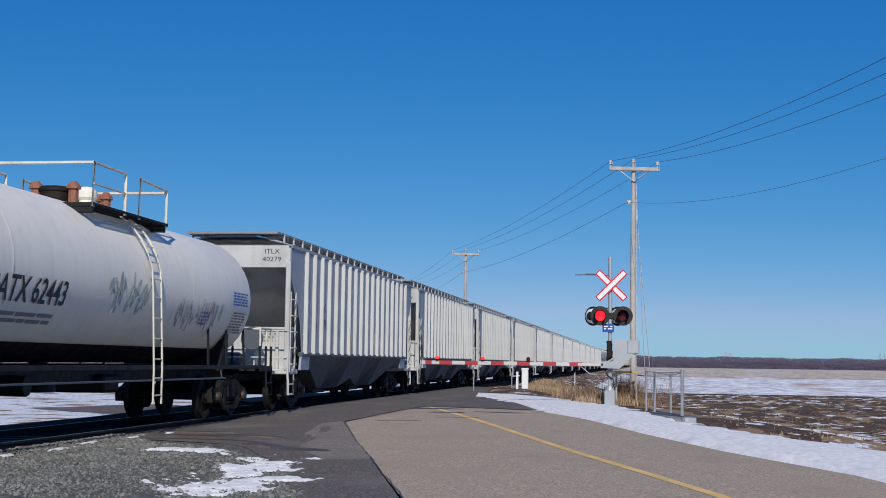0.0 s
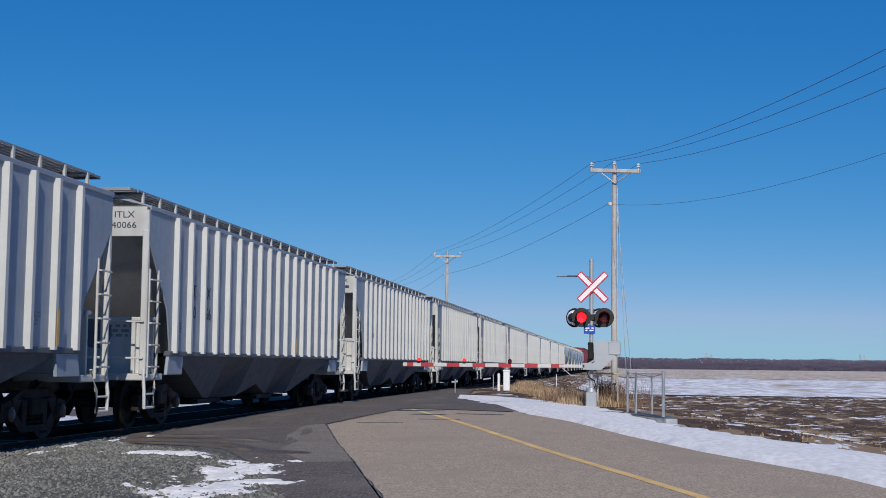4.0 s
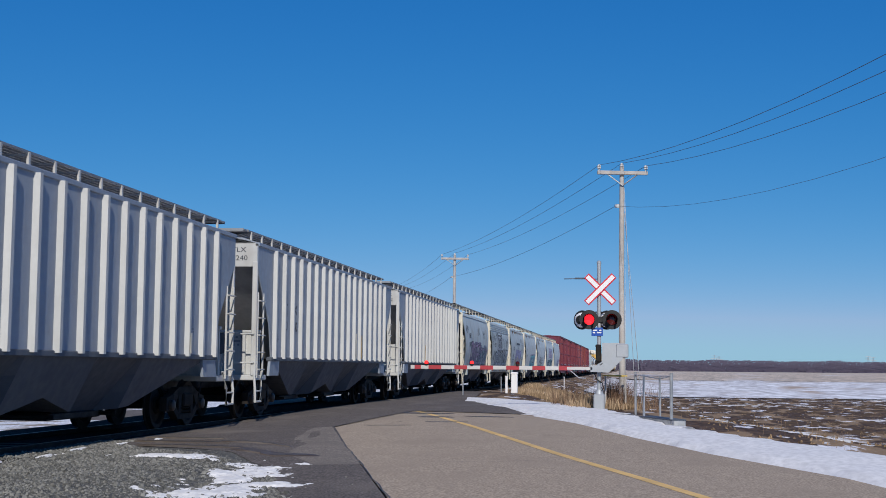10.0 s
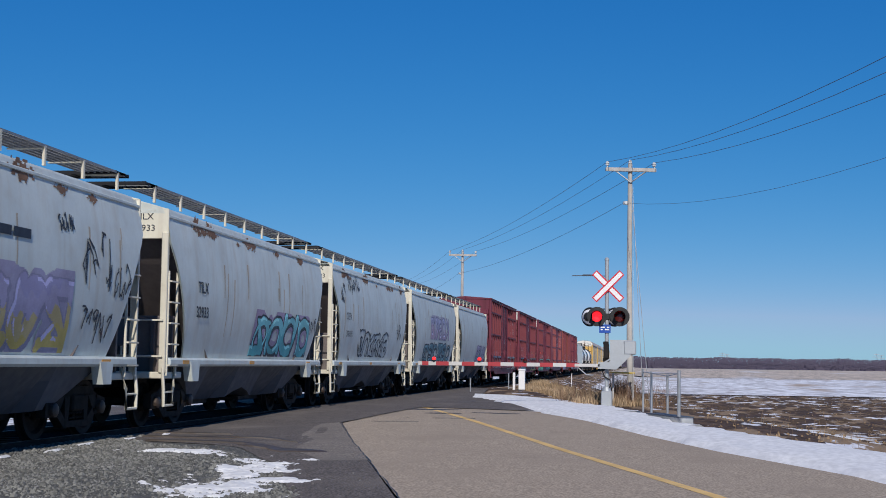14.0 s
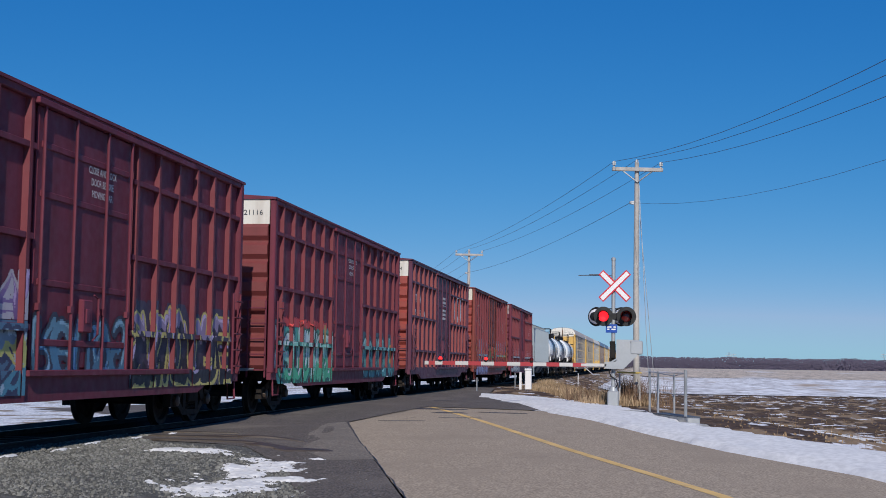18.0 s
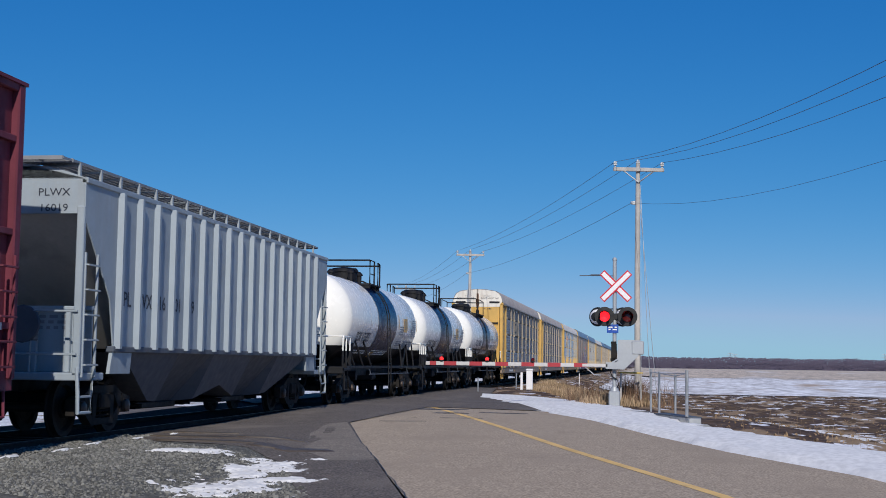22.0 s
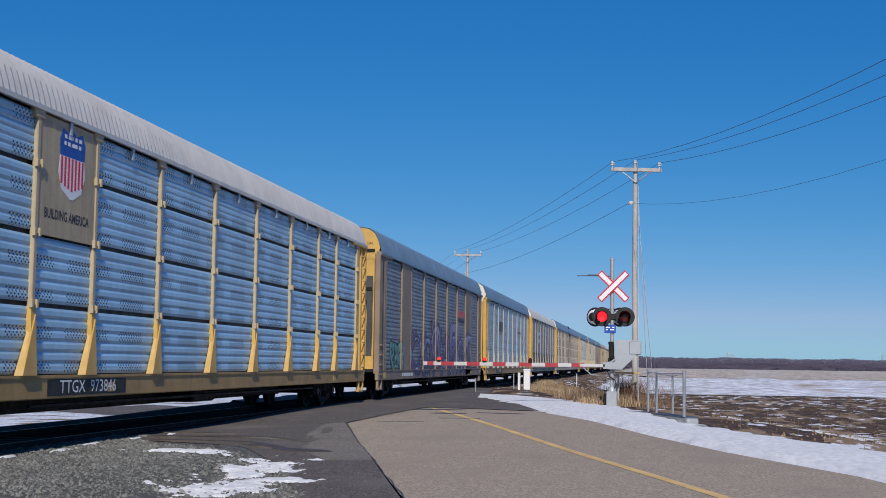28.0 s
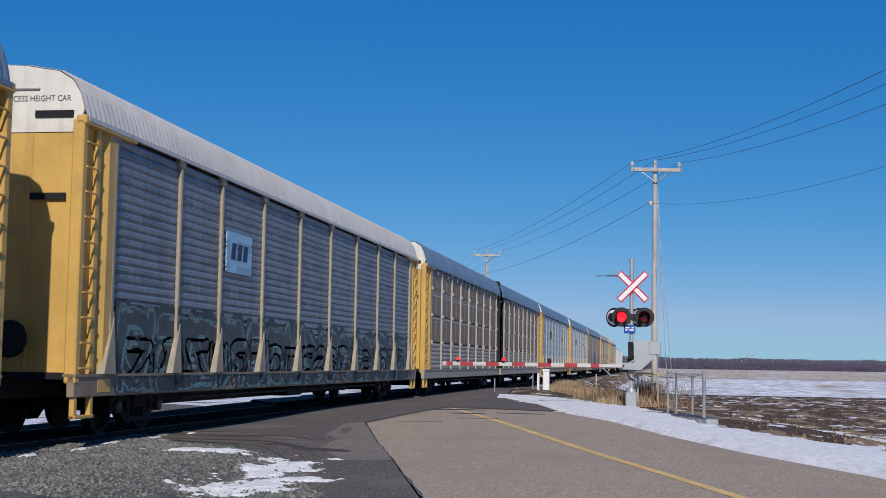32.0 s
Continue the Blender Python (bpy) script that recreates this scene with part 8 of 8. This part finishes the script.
def guard_rail():
    g = thing("pipe_railing", "galvanised pipe railing round a culvert at the road's edge", "railing", (0, 0, 0))
    pts = {"a": (0.10, 38.2), "b": (0.30, 34.6), "c": (0.75, 36.8), "d": (0.90, 31.4)}
    z = {k: ground_z(*p) for k, p in pts.items()}
    for k, h in (("a", 1.18), ("b", 1.14), ("c", 1.05), ("d", 1.22)):
        part("rail_post", Shape().tube([(*pts[k], z[k] - 0.2), (*pts[k], z[k] + h)], 0.033 if k != "d" else 0.04, 10), M_GALV, g)
    top = {k: (*pts[k], z[k] + h) for k, h in (("a", 1.1), ("b", 1.1), ("c", 1.0), ("d", 1.15))}
    for a, b in (("a", "b"), ("a", "c"), ("c", "d"), ("b", "d")):
        part("top_rail", Shape().tube([top[a], top[b]], 0.013, 8), M_GALV, g)
    for a, b in (("a", "c"), ("c", "d")):
        part("mid_rail", Shape().tube([tuple(v - (0.5 if i == 2 else 0) for i, v in enumerate(top[a])), tuple(v - (0.5 if i == 2 else 0) for i, v in enumerate(top[b]))], 0.011, 8), M_GALV, g)
    c = thing("culvert_box", "grey metal culvert box set in the snowy verge", "culvert", (0.62, 32.2, ground_z(0.62, 32.2)))
    part("wall", Shape().prism([(-0.42, 1.3), (-0.36, 1.3), (0.36, -0.9), (0.30, -0.95)], -0.25, 0.12, axis=2), M_GALV, c)
    part("lid", Shape().prism([(-0.46, 1.3), (0.28, -0.95), (0.62, -0.8), (-0.1, 1.5)], 0.12, 0.15, axis=2), M_BAY, c)
    part("side_wall", Shape().box(0.30, 0.6, -0.92, -0.86, -0.25, 0.12, 0.01), M_GALV, c)
    y = thing("yellow_pipe", "yellow guard pipe between signal and pole", "pipe", (-0.9, 42.2, 0))
    part("pipe", Shape().tube([(0.0, 0, 1.02), (0.75, 0.25, 1.0)], 0.03, 8), M_YPIPE, y)
    part("pipe_leg", Shape().tube([(0.7, 0.23, ground_z(-0.2, 42.4) - 0.1), (0.7, 0.23, 1.0)], 0.03, 8), M_POLE, y)
    part("pipe_leg", Shape().tube([(0.08, 0.02, ground_z(-0.8, 42.2) - 0.1), (0.08, 0.02, 1.0)], 0.03, 8), M_POLE, y)


guard_rail()


# ---- dry grass, weeds, far woods ----
def blades(name, count, place_fn, hgt, width, material, label, seed, droop=0.5):
    rng = random.Random(seed)
    s = Shape()
    for k in range(count):
        x, y = place_fn(rng)
        z = ground_z(x, y)
        h = rng.uniform(*hgt)
        a = rng.uniform(0, 6.28)
        w = width * rng.uniform(0.6, 1.4)
        bx, by = math.cos(a) * h * droop * rng.random(), math.sin(a) * h * droop * rng.random()
        c = rng.uniform(-1, 1)
        ux, uy = w, w * c * 0.4
        s.add([(x - ux, y - uy, z), (x + ux, y + uy, z), (x + bx * 0.4 + ux * 0.8, y + by * 0.4, z + h * 0.6), (x + bx * 0.4 - ux * 0.8, y + by * 0.4, z + h * 0.6), (x + bx, y + by, z + h)],
              ((0, 1, 2, 3), (3, 2, 4)))
    tagged(part(name, s, material, smooth=0), label, "dry grass", kind="stuff")


def verge(rng):
    y = 42.2 + 52 * rng.random() ** 1.5
    lo, hi = max(-6.9, -1.7 - (y - 41) * 0.145), 0.2 - (y - 41) * 0.05
    return lo + (hi - lo) * rng.random(), y


def tufts(rng):
    cx, cy = rng.choice(TUFTS)
    return cx + rng.gauss(0, 0.25), cy + rng.gauss(0, 0.5)


TUFTS = [verge(random.Random(k)) for k in range(70)]
blades("dry_grass", 9000, verge, (0.06, 0.22), 0.012, M_STRAW, "short dry tan grass on the verge", 1)
blades("tall_dry_grass", 7000, tufts, (0.12, 0.42), 0.010, M_STRAW2, "tall bleached dry grass in tufts", 2)


def signal_weeds(rng):
    return rng.choice((rng.uniform(-0.85, -0.15), rng.uniform(-0.85, -0.15), rng.uniform(-2.6, 0.9))), rng.uniform(42.3, 45.5)


M_WEED = mat("brown_weed_stems", (0.17, 0.10, 0.06), 0.9, var=0.3, island=0.4)
blades("tall_weeds", 1500, signal_weeds, (0.25, 1.05), 0.004, M_WEED, "tall brown weed stems behind the signal", 6, 0.8)


def field_edge(rng):
    t = rng.uniform(-2, 30)
    x, y = edge_line(t)
    p = 2.3 + abs(rng.gauss(0, 1.6))
    return x + EDGE_N[0] * p, y + EDGE_N[1] * p


blades("field_weeds", 60, field_edge, (0.10, 0.45), 0.003, M_STRAW, "dry weed stems at the field's edge", 3)


def plough_rows(rng):
    y = 26 + 80 * rng.random() ** 1.4
    return rng.uniform(1.0, 1.0 + y * 0.42) + 0.02 * y, y


blades("field_stubble_stalks", 3000, plough_rows, (0.02, 0.06), 0.02, M_STRAW, "short broken stalks in the ploughed field", 4, 1.2)


def clods():
    rng = random.Random(12)
    s, q = Shape(), Shape()
    for k in range(3000):
        y = 25 + 88 * rng.random() ** 1.5
        x = rng.uniform(1.2 - (y - 30) * 0.03, 2.0 + y * 0.45)
        if off_road(x, y) < 4.2:
            continue
        snow = noise.noise(Vector((x * 0.10, y * 0.22, 3.3))) > 0.16
        r = rng.uniform(0.04, 0.13) * (1 + y / 110) * (1.3 if snow else 1)
        z = ground_z(x, y) - 0.03
        h = r * rng.uniform(0.25, 0.6) * (0.35 if snow else 1)
        w = rng.uniform(1.2, 3.2)
        t = q if snow else s
        t.add([(x - r * w, y, z), (x - r * 0.3, y - r, z), (x + r * w, y, z), (x + r * 0.2, y + r, z), (x - r * 0.3, y - r * 0.1, z + h), (x + r * 0.5, y + r * 0.1, z + h * 0.8)],
              ((0, 1, 4), (1, 5, 4), (1, 2, 5), (2, 3, 5), (3, 4, 5), (3, 0, 4)))
    tagged(part("earth_clods", s, mat("turned_earth", (0.07, 0.046, 0.03), 0.95, var=0.3)), "brown clods of turned earth", "soil", kind="stuff")
    tagged(part("snow_clods", q, M_SNOW), "small drifts of snow between the furrows", "snow", kind="stuff")


clods()


def far_woods():
    rng = random.Random(21)
    s = Shape()
    for k in range(60000):
        x = rng.uniform(-320, 520)
        y = 1150 + rng.uniform(-25, 45) + 0.10 * abs(x)
        base = 10.2 + 1.5 * noise.noise(Vector((x * 0.012, 0, 1))) + 1.1 * noise.noise(Vector((x * 0.05, 0, 2))) + 0.7 * noise.noise(Vector((x * 0.21, 0, 5)))
        f = rng.random()
        zc = -1.6 + base * f
        w, h, a = rng.uniform(0.35, 0.85) * (1.15 - 0.4 * f), rng.uniform(0.9, 2.2) * (1.15 - 0.75 * f), rng.uniform(-0.03, 0.03)
        s.add([(x - w, y - a, zc), (x - 0.3 * w, y, zc - h * 0.6), (x + w, y + a, zc), (x + 0.35 * w, y, zc + h * 0.5), (x - 0.4 * w, y, zc + h * 0.42)], ((0, 1, 2, 3, 4),))
    tagged(part("far_woods", s, M_TWIG, smooth=0), "distant belt of bare dark trees along the horizon", "woods", kind="stuff")
    for x, h in ((72.0, 15.0), (76.0, 14.0), (203.0, 15.5), (207.0, 14.5), (232.0, 13.0)):
        p = thing("transmission_tower", "thin distant steel transmission tower", "tower", (x, 1200, -1.6), group="distant towers")
        part("tower_leg", Shape().tube([(-1.2, 0, 0), (-0.2, 0, h)], 0.16, 5).tube([(1.2, 0, 0), (0.2, 0, h)], 0.16, 5), M_GALV, p)
        part("tower_arm", Shape().box(-3.0, 3.0, -0.15, 0.15, h - 3.0, h - 2.6).box(-2.2, 2.2, -0.15, 0.15, h - 0.8, h - 0.5), M_GALV, p)


far_woods()


def motions():
    """The train runs towards the camera and slows very slightly."""
    for car, s in CARS:
        walk(car, [(t, pose(TRACK_X, s - (20.913 * t - 0.007553 * t * t), 0)) for t in range(0, 33)])
    # the added vanes uncover the two glowing lenses in turn, once a second
    for vane, first in VANES:
        rows, shut = [], (0 if first else 1)
        rows.append((0.0, shut))
        for k in range(65):
            t = 0.05 + 0.5 * k
            if t < 31.9:
                a = (shut + k) % 2
                rows += [(t - 0.034, a), (t, 0.5), (t + 0.034, 1 - a)]
        rows.append((32.0, rows[-1][1]))
        rows = [r for k, r in enumerate(rows) if k == 0 or r[0] > rows[k - 1][0] + 0.02]
        walk(vane, [(max(0.0, t), pose(-0.158, -0.085, 0, 0, 0, -84 * (1 - a))) for t, a in rows])


motions()
